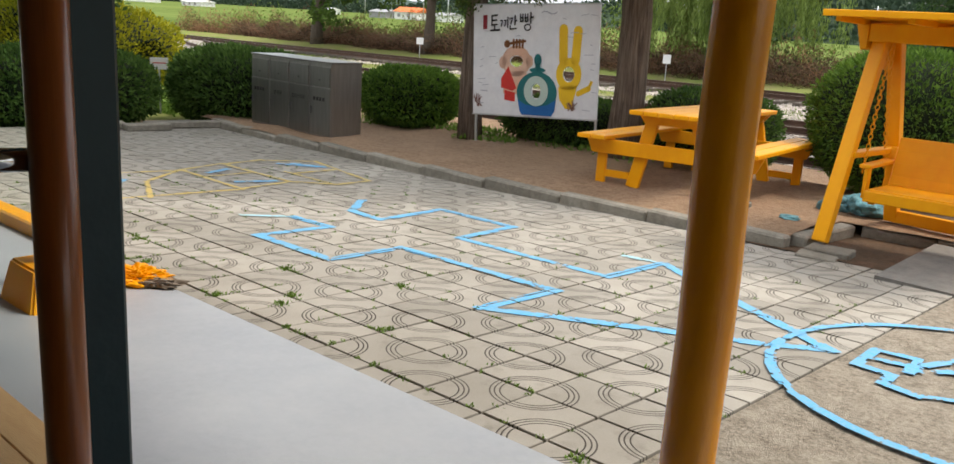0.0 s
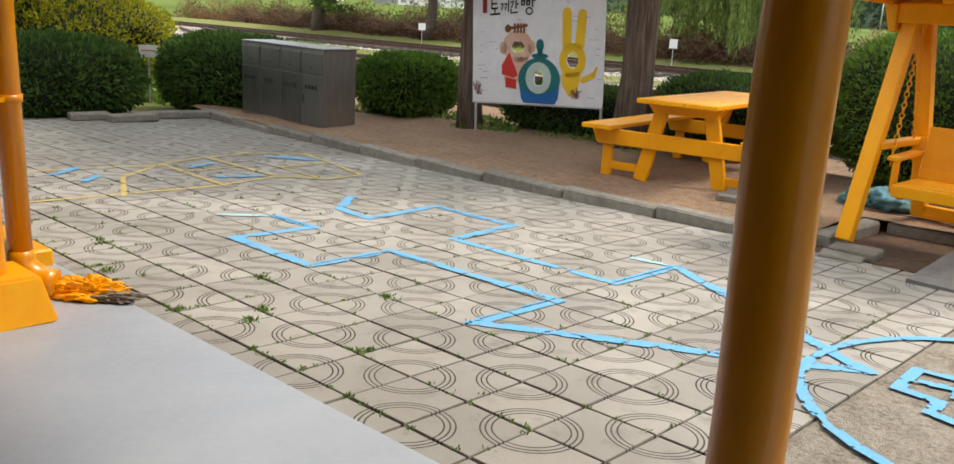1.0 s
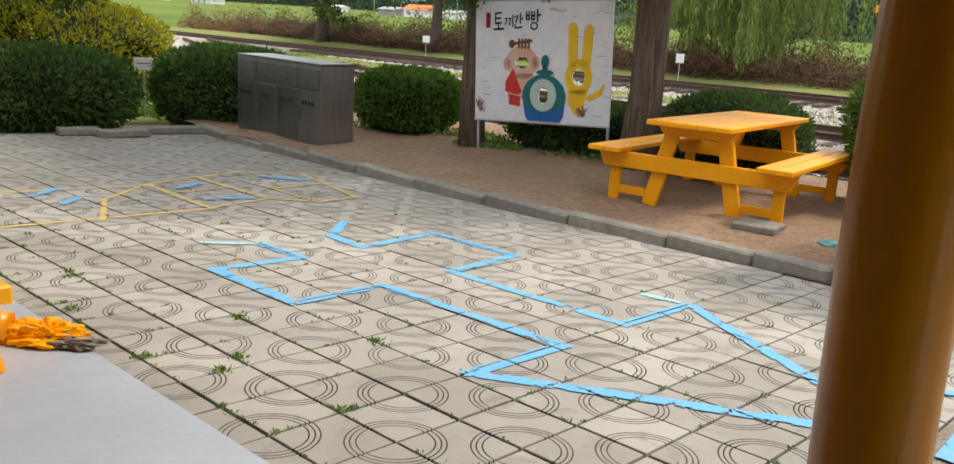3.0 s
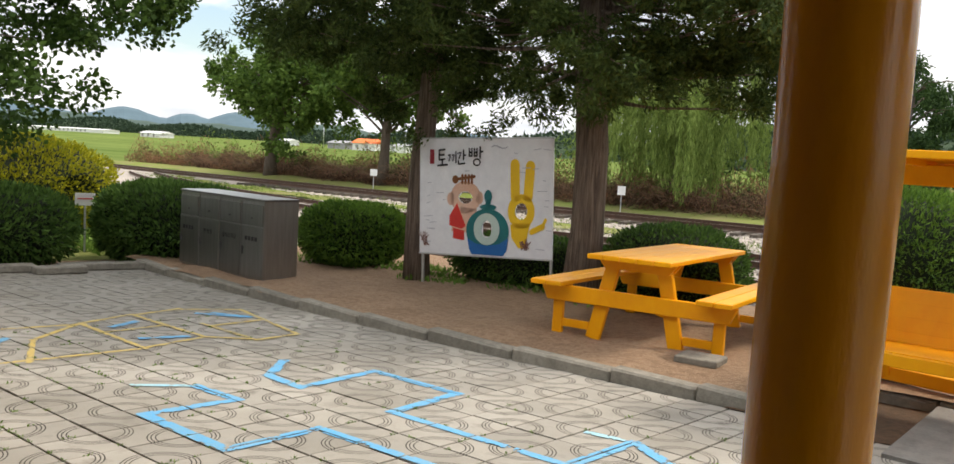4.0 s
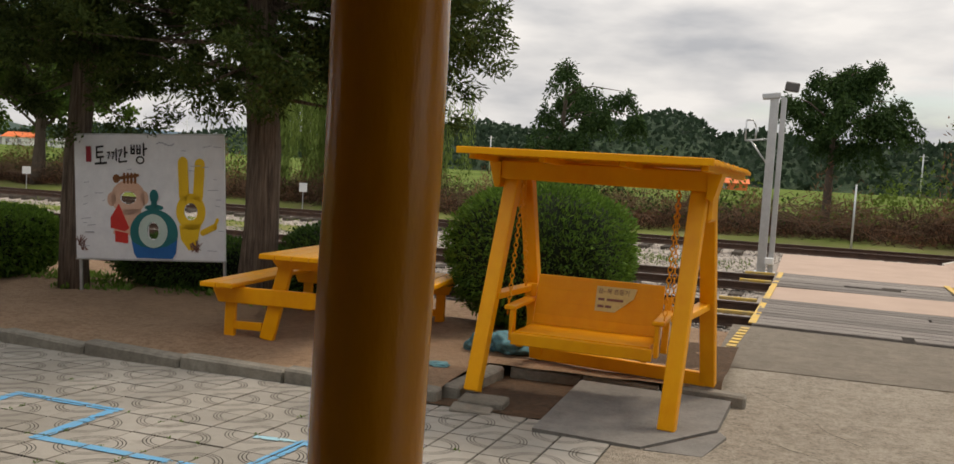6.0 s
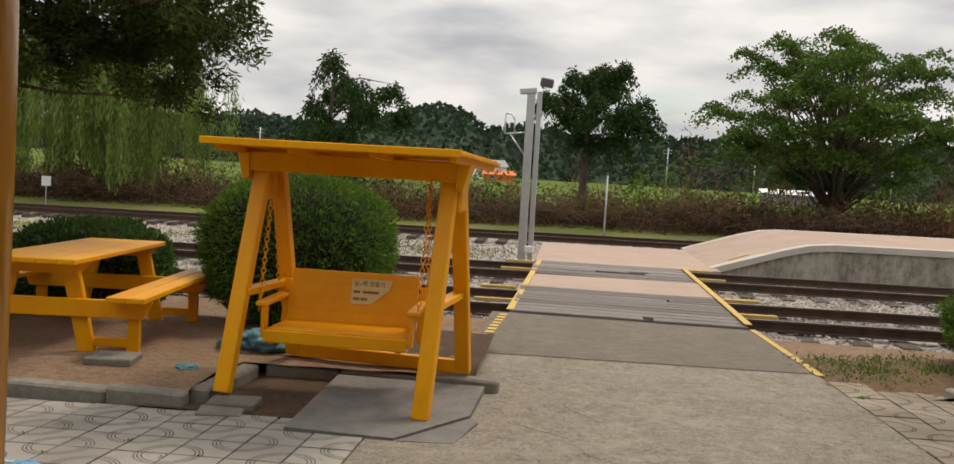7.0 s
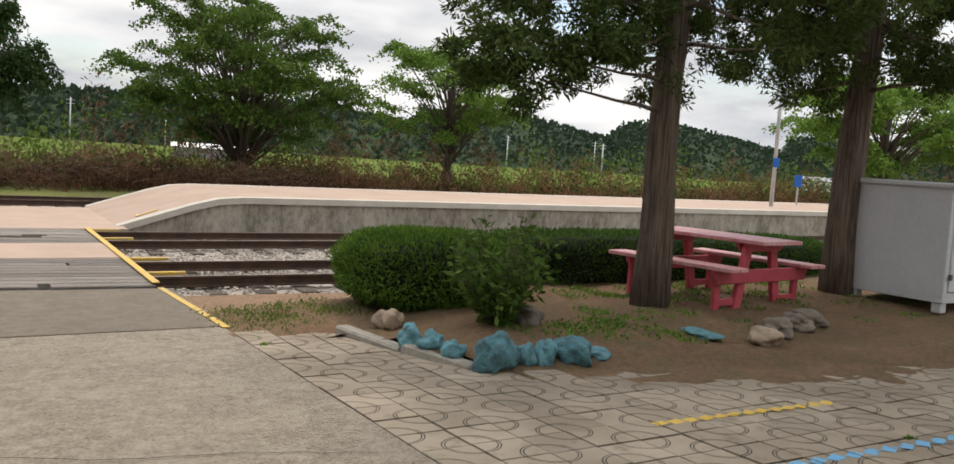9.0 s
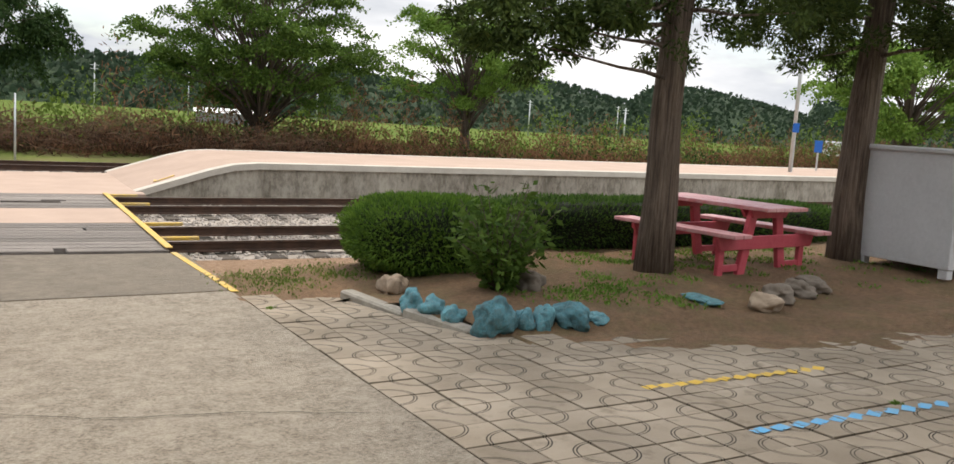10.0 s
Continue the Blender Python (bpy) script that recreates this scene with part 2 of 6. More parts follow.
# bin fronts: the dark surroundings they mirror are painted into the steel colour
M["steel_door"] = surface("brushed_steel_dark_reflection", (0.25, 0.245, 0.235), (0.18, 0.175, 0.17), (0.30, 0.295, 0.28), rough=0.34, metal=0.9, grain=40, patch=2, bumps=0.05, stretch=(12, 12, 1), vary=0.12)
M["steel_dark"] = surface("dull_steel", (0.14, 0.135, 0.13), (0.10, 0.10, 0.10), rough=0.5, metal=0.7, grain=40)
M["galv"] = surface("galvanised_steel", (0.56, 0.57, 0.58), (0.46, 0.47, 0.48), rough=0.4, metal=0.7, grain=30, patch=6, bumps=0.05)
M["chrome"] = surface("chrome", (0.62, 0.62, 0.62), (0.5, 0.5, 0.5), rough=0.12, metal=1.0, bumps=0.02)
M["board"] = surface("white_board", (0.76, 0.76, 0.78), (0.70, 0.70, 0.73), rough=0.35, grain=8, patch=3, bumps=0.02, spec=0.5)
M["ink"] = surface("black_ink", (0.03, 0.025, 0.025), (0.02, 0.02, 0.02), rough=0.6)
M["ink_grey"] = surface("grey_ink", (0.45, 0.45, 0.50), (0.40, 0.40, 0.46), rough=0.6)
M["ink_brown"] = surface("brown_ink", (0.25, 0.12, 0.10), (0.2, 0.10, 0.08), rough=0.6)
M["p_red"] = surface("red_print", (0.62, 0.05, 0.035), (0.52, 0.03, 0.03), rough=0.4)
M["p_crimson"] = surface("crimson_print", (0.28, 0.02, 0.03), (0.22, 0.015, 0.03), rough=0.4)
M["p_yellow"] = surface("yellow_print", (0.83, 0.53, 0.03), (0.76, 0.45, 0.02), rough=0.4)
M["p_blue"] = surface("blue_print", (0.02, 0.15, 0.42), (0.015, 0.10, 0.30), rough=0.4)
M["p_teal"] = surface("teal_print", (0.02, 0.17, 0.17), (0.015, 0.12, 0.13), rough=0.4)
M["p_mint"] = surface("mint_print", (0.50, 0.60, 0.55), (0.42, 0.53, 0.48), rough=0.4)
M["p_skin"] = surface("beige_print", (0.70, 0.47, 0.36), (0.62, 0.36, 0.25), rough=0.4)
M["p_brown"] = surface("brown_print", (0.28, 0.11, 0.04), (0.2, 0.08, 0.03), rough=0.4)
M["pink"] = surface("pink_red_paint", (0.55, 0.08, 0.11), (0.42, 0.05, 0.075), (0.62, 0.15, 0.17), rough=0.5, grain=14, patch=4, bumps=0.15, vary=0.06)
M["pink_top"] = surface("worn_pink_paint", (0.66, 0.36, 0.36), (0.55, 0.14, 0.16), (0.75, 0.6, 0.58), rough=0.45, grain=12, patch=5, bumps=0.15)
M["cabinet"] = surface("grey_enamel", (0.53, 0.54, 0.55), (0.47, 0.48, 0.49), rough=0.45, grain=20, patch=2, bumps=0.05, spec=0.45)
M["teal"] = surface("teal_frame", (0.012, 0.035, 0.042), (0.01, 0.028, 0.034), rough=0.4, grain=12)
M["handle_wood"] = surface("varnished_wood", (0.30, 0.085, 0.015), (0.16, 0.04, 0.008), rough=0.3, grain=8, patch=6, stretch=(8, 8, 0.6), bumps=0.1, coat=0.4)
M["deck_wood"] = surface("light_wood", (0.60, 0.38, 0.19), (0.50, 0.29, 0.13), rough=0.6, grain=18, patch=4, stretch=(1, 7, 7), bumps=0.2, vary=0.08)
M["plank"] = surface("weathered_plank", (0.25, 0.22, 0.195), (0.09, 0.078, 0.07), (0.46, 0.42, 0.38), rough=0.85, grain=26, patch=3, stretch=(0.5, 8, 8), bumps=0.8, depth=0.012, vary=0.22)
M["sleeper"] = surface("sleeper_wood", (0.10, 0.085, 0.07), (0.06, 0.05, 0.04), rough=0.95, grain=30, vary=0.2)
M["rail"] = surface("rusty_rail", (0.11, 0.06, 0.042), (0.05, 0.032, 0.026), (0.15, 0.10, 0.07), rough=0.75, metal=0.2, grain=50, patch=5, bumps=0.3)
M["rail_head"] = surface("worn_rail_head", (0.25, 0.21, 0.18), (0.16, 0.12, 0.10), rough=0.4, metal=0.7, grain=30)
M["pave_pink"] = surface("pink_paving", (0.46, 0.34, 0.27), (0.37, 0.27, 0.21), (0.53, 0.41, 0.335), rough=0.85, grain=60, patch=1.2, bumps=0.15)
M["plat_edge"] = surface("pale_edge_stone", (0.56, 0.525, 0.46), (0.42, 0.385, 0.33), rough=0.85, grain=40, patch=2.5, bumps=0.2)
M["plat_wall"] = surface("stained_concrete", (0.42, 0.38, 0.315), (0.26, 0.232, 0.19), (0.52, 0.475, 0.40), rough=0.92, grain=25, patch=1.0, bumps=0.4, spread=0.8, stretch=(1, 1, 0.45), fleck=((2.2, 0.8, (0.17, 0.15, 0.115)), (9, 0.7, (0.10, 0.086, 0.066)), (1.0, 0.4, (0.50, 0.46, 0.39))))
M["stone"] = surface("ballast_stone", (0.44, 0.40, 0.355), (0.28, 0.24, 0.205), (0.58, 0.54, 0.50), rough=0.9, grain=30, patch=1.2, vary=0.3, island=True, bumps=0.2)
M["ballast"] = surface("ballast_bed", (0.43, 0.385, 0.335), (0.28, 0.24, 0.20), (0.56, 0.51, 0.46), rough=0.95, grain=26, patch=6, bumps=0.35, depth=0.02, fleck=((12, 0.5, (0.22, 0.18, 0.145)),))
M["rock"] = surface("tan_rock", (0.38, 0.30, 0.22), (0.24, 0.18, 0.13), rough=0.9, grain=25, patch=5, bumps=0.6, vary=0.15)
M["rock_grey"] = surface("grey_rock", (0.24, 0.20, 0.16), (0.13, 0.11, 0.09), rough=0.9, grain=25, patch=6, bumps=0.6, vary=0.15)
M["rock_blue"] = surface("blue_painted_rock", (0.14, 0.42, 0.50), (0.08, 0.20, 0.23), (0.24, 0.52, 0.59), rough=0.75, grain=22, patch=7, bumps=1.0, depth=0.03, spread=0.5, vary=0.2, fleck=((12, 0.4, (0.06, 0.14, 0.15)), (30, 0.3, (0.20, 0.17, 0.13))))
M["bark"] = surface("fibrous_bark", (0.23, 0.165, 0.12), (0.085, 0.058, 0.043), (0.42, 0.33, 0.26), rough=0.95, grain=15, patch=6, stretch=(3.5, 3.5, 0.14), bumps=1.0, depth=0.06, grit=0.75, spread=0.7, fleck=((9, 0.7, (0.05, 0.033, 0.025)),))
M["bark_grey"] = surface("grey_bark", (0.12, 0.095, 0.075), (0.06, 0.045, 0.035), rough=0.95, grain=20, patch=6, stretch=(2, 2, 0.4), bumps=0.8)
M["field"] = surface("rice_field", (0.15, 0.19, 0.055), (0.10, 0.145, 0.04), (0.21, 0.24, 0.085), rough=1.0, spec=0.0, grain=0.6, patch=0.02, bumps=0.0, stretch=(0.35, 1.6, 1), fleck=((0.05, 0.6, (0.05, 0.085, 0.02)),))
M["grass_ground"] = surface("weedy_ground", (0.15, 0.20, 0.045), (0.20, 0.165, 0.095), rough=1.0, spec=0.0, grain=14, patch=0.7, bumps=0.6, depth=0.03)
M["forest"] = surface("forest_hill", (0.05, 0.082, 0.042), (0.028, 0.05, 0.03), (0.075, 0.11, 0.05), rough=0.95, grain=0.25, patch=0.03, bumps=1.0, depth=2.0)
M["forest_leaf"] = leaf_material("forest_leaf", (0.026, 0.048, 0.030), (0.045, 0.073, 0.042))
# aerial haze is painted into the colours of both hill materials
M["far_hill"] = surface("distant_hill_haze_tint", (0.085, 0.135, 0.165), (0.065, 0.105, 0.13), rough=1.0, grain=0.05, patch=0.01, bumps=0.0)
M["near_hill"] = surface("wooded_hill_haze_tint", (0.045, 0.075, 0.058), (0.03, 0.052, 0.045), rough=1.0, grain=0.2, patch=0.03, bumps=0.0)
M["hedge"] = leaf_material("clipped_hedge_leaf", (0.026, 0.062, 0.016), (0.115, 0.205, 0.042))
M["hedge_mid"] = leaf_material("yew_leaf", (0.034, 0.082, 0.015), (0.165, 0.285, 0.04))
M["hedge_gold"] = leaf_material("golden_shrub_leaf", (0.17, 0.21, 0.015), (0.55, 0.50, 0.03))
# near-black filler: shade inside the shrubs put into a colour
M["hedge_core"] = surface("shrub_inner_shade", (0.015, 0.022, 0.010), (0.008, 0.013, 0.006), rough=1.0)
M["leaf"] = leaf_material("broad_leaf", (0.034, 0.075, 0.015), (0.14, 0.225, 0.042))
M["leaf_dark"] = leaf_material("dark_leaf", (0.015, 0.04, 0.012), (0.055, 0.10, 0.025))
M["leaf_deep"] = leaf_material("deep_green_leaf", (0.018, 0.045, 0.010), (0.085, 0.15, 0.03))
M["leaf_bright"] = leaf_material("bright_leaf", (0.07, 0.15, 0.02), (0.22, 0.34, 0.07))
M["juniper"] = leaf_material("juniper_spray", (0.020, 0.038, 0.011), (0.11, 0.155, 0.038))
M["willow"] = leaf_material("willow_leaf", (0.09, 0.145, 0.03), (0.28, 0.37, 0.10))
M["dry"] = leaf_material("dry_brush", (0.06, 0.028, 0.016), (0.33, 0.175, 0.10))
M["twig"] = surface("dry_twig", (0.25, 0.165, 0.11), (0.10, 0.06, 0.04), rough=0.95, vary=0.3, island=True)
M["twig_dark"] = leaf_material("old_twigs", (0.03, 0.017, 0.011), (0.10, 0.055, 0.035))
M["weed"] = leaf_material("weed_leaf", (0.06, 0.10, 0.015), (0.18, 0.26, 0.05))
M["wall"] = surface("brown_render", (0.26, 0.20, 0.14), (0.20, 0.155, 0.11), rough=0.85, grain=50, patch=1.2)
M["roof_under"] = surface("canopy_board", (0.20, 0.15, 0.10), (0.15, 0.11, 0.07), rough=0.8, stretch=(1, 6, 1))
M["white"] = surface("white_paint", (0.74, 0.74, 0.73), (0.66, 0.66, 0.65), rough=0.6)
M["orange_roof"] = surface("orange_roof", (0.70, 0.18, 0.05), (0.58, 0.13, 0.04), rough=0.7)
M["grey_roof"] = surface("grey_roof", (0.30, 0.30, 0.31), (0.24, 0.24, 0.25), rough=0.7)
M["sign_blue"] = surface("blue_sign", (0.02, 0.12, 0.45), (0.02, 0.10, 0.38), rough=0.4)
M["notice"] = surface("yellowed_paper", (0.66, 0.55, 0.25), (0.58, 0.46, 0.19), rough=0.6, patch=12)
M["glass"] = glass_material("door_glass")


# ---- mesh helpers ----
def part(name, bm, material, parent=None, label=""):
    me = bpy.data.meshes.new(name)
    bm.to_mesh(me)
    bm.free()
    me.materials.append(M[material])
    ob = new(name, me)
    if parent is not None:
        ob.parent = parent
    if label:
        ob["label"] = label
    return ob


def thing(name, label, category, at=(0, 0, 0), turn=0.0, group=""):
    ob = new(name)
    ob.empty_display_size = 0.1
    ob.matrix_basis = pose(*at, 0, 0, turn)
    return tagged(ob, label, category, group)


def box(bm, size, at, rot=(0, 0, 0), bevel=0.0):
    m = pose(*at, *rot) @ Matrix.Diagonal((*size, 1))
    made = bmesh.ops.create_cube(bm, size=1.0, matrix=m)
    if bevel:
        edges = list({e for v in made["verts"] for e in v.link_edges})
        bmesh.ops.bevel(bm, geom=edges, offset=bevel, segments=1, affect="EDGES", profile=0.5)
    return bm


def box_mesh(size, at, rot=(0, 0, 0), bevel=0.0):
    return box(bmesh.new(), size, at, rot, bevel)


def beam(bm, a, b, w, h, bevel=0.004, up=(0, 0, 1)):
    """A board of section w by h from a to b."""
    a, b = Vector(a), Vector(b)
    z = (b - a).normalized()
    x = Vector(up).cross(z)
    x = x.normalized() if x.length > 1e-4 else Vector((1, 0, 0))
    y = z.cross(x)
    m = Matrix((x, y, z)).transposed().to_4x4()
    m.translation = (a + b) / 2
    made = bmesh.ops.create_cube(bm, size=1.0, matrix=m @ Matrix.Diagonal((w, h, (b - a).length, 1)))
    if bevel:
        bmesh.ops.bevel(bm, geom=list({e for v in made["verts"] for e in v.link_edges}), offset=bevel, segments=1, affect="EDGES")
    return bm


def tube(bm, points, radii, sides=10, cap=True, wobble=0.0, seed=0):
    pts = [Vector(p) for p in points]
    rng = random.Random(seed)
    rings = []
    for i, p in enumerate(pts):
        d = (pts[min(i + 1, len(pts) - 1)] - pts[max(i - 1, 0)]).normalized()
        x = d.cross(Vector((0.31, 0.9, 0.2))).normalized()
        y = d.cross(x)
        r = radii[i] if hasattr(radii, "__len__") else radii
        ring = []
        for k in range(sides):
            a = 2 * math.pi * k / sides
            q = r * (1 + wobble * (rng.random() - 0.5))
            ring.append(bm.verts.new(p + x * math.cos(a) * q + y * math.sin(a) * q))
        rings.append(ring)
    for a, b in zip(rings, rings[1:]):
        for k in range(sides):
            f = bm.faces.new((a[k], a[(k + 1) % sides], b[(k + 1) % sides], b[k]))
            f.smooth = True
    if cap:
        bm.faces.new(rings[0][::-1])
        bm.faces.new(rings[-1])
    return bm


def prism(bm, outline, z0, z1):
    """An upright prism over a plan outline, counter-clockwise."""
    lo = [bm.verts.new((x, y, z0)) for x, y in outline]
    hi = [bm.verts.new((x, y, z1)) for x, y in outline]
    n = len(outline)
    bm.faces.new(hi)
    bm.faces.new(lo[::-1])
    for i in range(n):
        bm.faces.new((lo[i], lo[(i + 1) % n], hi[(i + 1) % n], hi[i]))
    return bm


def raw(name, verts, faces, material, parent=None, label=""):
    me = bpy.data.meshes.new(name)
    me.from_pydata(verts, [], faces)
    me.materials.append(M[material])
    ob = new(name, me)
    if parent is not None:
        ob.parent = parent
    if label:
        ob["label"] = label
    return ob


def sheet(name, xs, ys, height, material, label, category="", parent=None, inside=None):
    """A grid of ground, its height a function of the plan."""
    verts = [(x, y, height(x, y)) for y in ys for x in xs]
    w = len(xs)
    faces = []
    for j in range(len(ys) - 1):
        for i in range(w - 1):
            if inside is None or inside((xs[i] + xs[i + 1]) / 2, (ys[j] + ys[j + 1]) / 2):
                faces.append((j * w + i, j * w + i + 1, (j + 1) * w + i + 1, (j + 1) * w + i))
    ob = raw(name, verts, faces, material, parent)
    for p in ob.data.polygons:
        p.use_smooth = True
    return tagged(ob, label, category, kind="structure")


def leaves(name, points, normals, length, width, material, parent=None, seed=0, spread=0.8, label="", droop=0.0):
    """Many small pointed leaves, one at each point, turned about its normal."""
    rng = np.random.default_rng(seed)
    p = np.asarray(points, float)
    n = np.asarray(normals, float) + rng.normal(0, spread, p.shape)
    n[:, 2] -= droop
    n /= np.linalg.norm(n, axis=1, keepdims=True) + 1e-9
    side = np.cross(n, rng.normal(0, 1, p.shape))
    side /= np.linalg.norm(side, axis=1, keepdims=True) + 1e-9
    k = len(p)
    ln = length * rng.uniform(0.6, 1.3, (k, 1))
    wd = width * rng.uniform(0.7, 1.3, (k, 1))
    v = np.empty((k, 4, 3))
    v[:, 0] = p
    v[:, 1] = p + n * ln * 0.5 + side * wd * 0.5
    v[:, 2] = p + n * ln
    v[:, 3] = p + n * ln * 0.5 - side * wd * 0.5
    me = bpy.data.meshes.new(name)
    me.vertices.add(4 * k)
    me.vertices.foreach_set("co", v.reshape(-1))
    me.loops.add(4 * k)
    me.loops.foreach_set("vertex_index", np.arange(4 * k, dtype=np.int32))
    me.polygons.add(k)
    me.polygons.foreach_set("loop_start", np.arange(0, 4 * k, 4, dtype=np.int32))
    me.update(calc_edges=True)
    me.materials.append(M[material])
    ob = new(name, me)
    if parent is not None:
        ob.parent = parent
    if label:
        ob["label"] = label
    return ob


def yard(x, y):
    """Height of the paved yard: it falls towards the tracks, then runs level across them."""
    s = min(max((y - 7.0) / 2.8, 0.0), 1.0)
    x = min(max(x, -16.0), 18.0)
    return (0.0161 * x - 0.0323 * min(y, 7.0)) * (1 - s) - 0.18 * s


def frange(a, b, step):
    k = max(1, round((b - a) / step))
    return [a + (b - a) * i / k for i in range(k + 1)]


def lump(x, y, scale, amount, seed=0.0):
    return amount * noise.noise(Vector((x * scale, y * scale, seed)))


# ---- ground, yard and tracks ----
GRADE = 0.010


def ground_height(x, y):
    if y < 8.4:
        return yard(x, y) - 0.16
    if y < 26.0:
        return -0.46
    if y < 34.0:
        return -0.46 + 0.35 * math.sin((y - 26.0) / 8.0 * math.pi) + lump(x, y, 0.5, 0.1)
    return -0.75


far = [-3000, -1500, -700, -300, -140, -80]
sheet("ground", far + frange(-50, 50, 2.0) + [-q for q in far[::-1]], [-400, -60, -20] + frange(-8, 40, 1.0) + [60, 100, 200, 400, 900, 2000, 4000],
      lambda x, y: ground_height(x, y) + (GRADE * max(-90, min(90, x)) - 0.06 if 8.4 < y < 34 else 0.0), "field", "green rice fields reaching flat to the wooded hills", "ground")


def weedy(x, y):
    return ground_height(x, y) + 0.02 + lump(x, y, 0.9, 0.05)


sheet("verge", frange(-75, 70, 1.5), frange(26.2, 36.0, 0.6), lambda x, y: weedy(x, y) - (0.12 if y < 26.6 + 0.0012 * max(0.0, -6.0 - x) ** 2 else 0.0), "grass_ground", "weedy verge of bare earth and grass beyond the far track", "ground")
sheet("west_verge", frange(-40, -9.0, 0.7), frange(-3, 8.6, 0.6), lambda x, y: yard(x, y) - 0.1 + lump(x, y, 0.8, 0.05), "grass_ground",
      "weedy green ground behind the clipped hedges", "ground")


def bed(x, y):
    dip = 0.0
    away = max(0.0, -6.0 - x) ** 2
    for c, k in ((11.25, 0.006), (15.4, 0.006), (23.7, 0.0012)):
        dip = max(dip, 1.0 - abs(y - c - k * away) / 1.9)
    return -0.42 + 0.07 * max(0.0, dip) + lump(x, y, 1.3, 0.03)


sheet("ballast_bed", frange(-75, 70, 0.9), frange(8.3, 34.0, 0.35), bed, "ballast", "grey crushed stone bed under the railway tracks", "ballast", inside=lambda x, y: y < 26.4 + 0.0012 * max(0.0, -6.0 - x) ** 2)
sheet("grass_strip", frange(-42, -9.0, 0.7), frange(17.8, 30.0, 0.35), lambda x, y: bed(x, y) + 0.04 + lump(x, y, 1.1, 0.06), "grass_ground",
      "weedy strip of grass between the tracks", "grass", inside=lambda x, y: abs(y - 19.7 - 0.0035 * max(0.0, -6.0 - x) ** 2) < 0.75 + lump(x, y, 0.4, 0.7))


def soil_left(x, y):
    edge = min(1.0, max(0.0, (y - 4.45) / 0.5))
    back = min(1.0, max(0.0, (9.0 - y) / 1.4))
    return yard(x, y) + (0.07 + 0.06 * edge + lump(x, y, 1.2, 0.04) + lump(x, y, 5.0, 0.012)) * back - 0.16 * (1 - back)


def soil_right(x, y):
    rise = min(1.0, max(0.0, (y - 4.3) / 1.4))
    back = min(1.0, max(0.0, (9.3 - y) / 1.2))
    east = min(1.0, max(0.0, (x - 6.0) / 2.5))
    full = -0.02 + 0.065 * min(1.0, max(0.0, (x - 5.5 - 0.21 * (6.3 - min(y, 6.3)) - 0.6 * min(1.0, max(0.0, (6.95 - y) / 0.5)) * (y > 6.4)) / 0.45)) + 0.03 * east + 0.155 * rise * (0.1 + 0.9 * east) + lump(x, y, 1.2, 0.04) + lump(x, y, 5.0, 0.012)
    if y < 4.6:
        run = x - (6.9 + (4.45 - y) * 3.0 + lump(x, y, 0.9, 0.9) + lump(x, y, 3.0, 0.3))
        full = min(full, -0.03 + 0.05 * min(1.0, max(0.0, (run + 0.3) / 0.9)) + max(0.0, run - 0.6) * 0.08)
    return yard(x, y) + full * back - 0.2 * (1 - back)


KERB_WEST = [(-9.3, 4.78), (-8.3, 4.66), (-7.3, 4.58), (-6.3, 4.52), (-5.3, 4.46), (-4.3, 4.41), (-3.3, 4.37), (-2.3, 4.36), (-1.35, 4.41), (-0.62, 4.43), (-0.05, 4.42)]


def left_bed(x, y):
    return y > np.interp(x, [k[0] for k in KERB_WEST], [k[1] for k in KERB_WEST]) - 0.02 and not (x > -0.1 and y < 5.6)


sheet("soil_bed_west", frange(-9.6, 1.62, 0.14), frange(4.42, 9.3, 0.14), soil_left, "soil", "trodden bare brown soil behind the kerb", "soil", inside=left_bed)


def right_bed(x, y):
    if y < 4.45:
        return x > 6.4
    return x > (6.08 + (6.3 - y) * 0.2 if y < 6.45 else 4.98 - 0.04 * (y - 7.0))


sheet("soil_bed_east", frange(4.95, 20.0, 0.16), frange(3.4, 9.4, 0.16), soil_right, "soil_weedy", "trodden bare soil island with weeds", "soil", inside=right_bed)
sheet("yard_earth", frange(-10.5, 20, 0.5), frange(3.6, 9.4, 0.4), lambda x, y: yard(x, y) - 0.028, "soil", "bare brown earth around the paths", "soil")
# darker soil sheet, also laid over the paler soil behind the kerb
sheet("damp_patch", frange(-0.36, 1.85, 0.1), frange(4.3, 7.6, 0.1), lambda x, y: (yard(x, y) if y < 5.7 else max(yard(x, y), soil_left(x, y))) + 0.006 + lump(x, y, 4, 0.014), "soil_dark", "dark soil under and behind the swing", "soil")

# paths and floor
sheet("bedding_west", frange(-9.7, 1.4, 0.4), frange(-0.2, 4.5, 0.4), lambda x, y: yard(x, y) - 0.016, "bedding", "sand and moss in the paver joints", "bedding")
sheet("bedding_east", frange(4.9, 16, 0.4), frange(-0.2, 7.1, 0.4), lambda x, y: yard(x, y) - 0.016, "bedding", "sand and moss in the paver joints", "bedding")
sheet("path", [1.338] + frange(1.45, 4.85, 0.2) + [4.99], frange(-0.16, 7.3, 0.2), lambda x, y: yard(x, y) - 0.004 + lump(x, y, 1.5, 0.004), "path",
      "rough weathered concrete path with fine cracks", "path", inside=lambda x, y: x > 1.6 or y < 6.2)
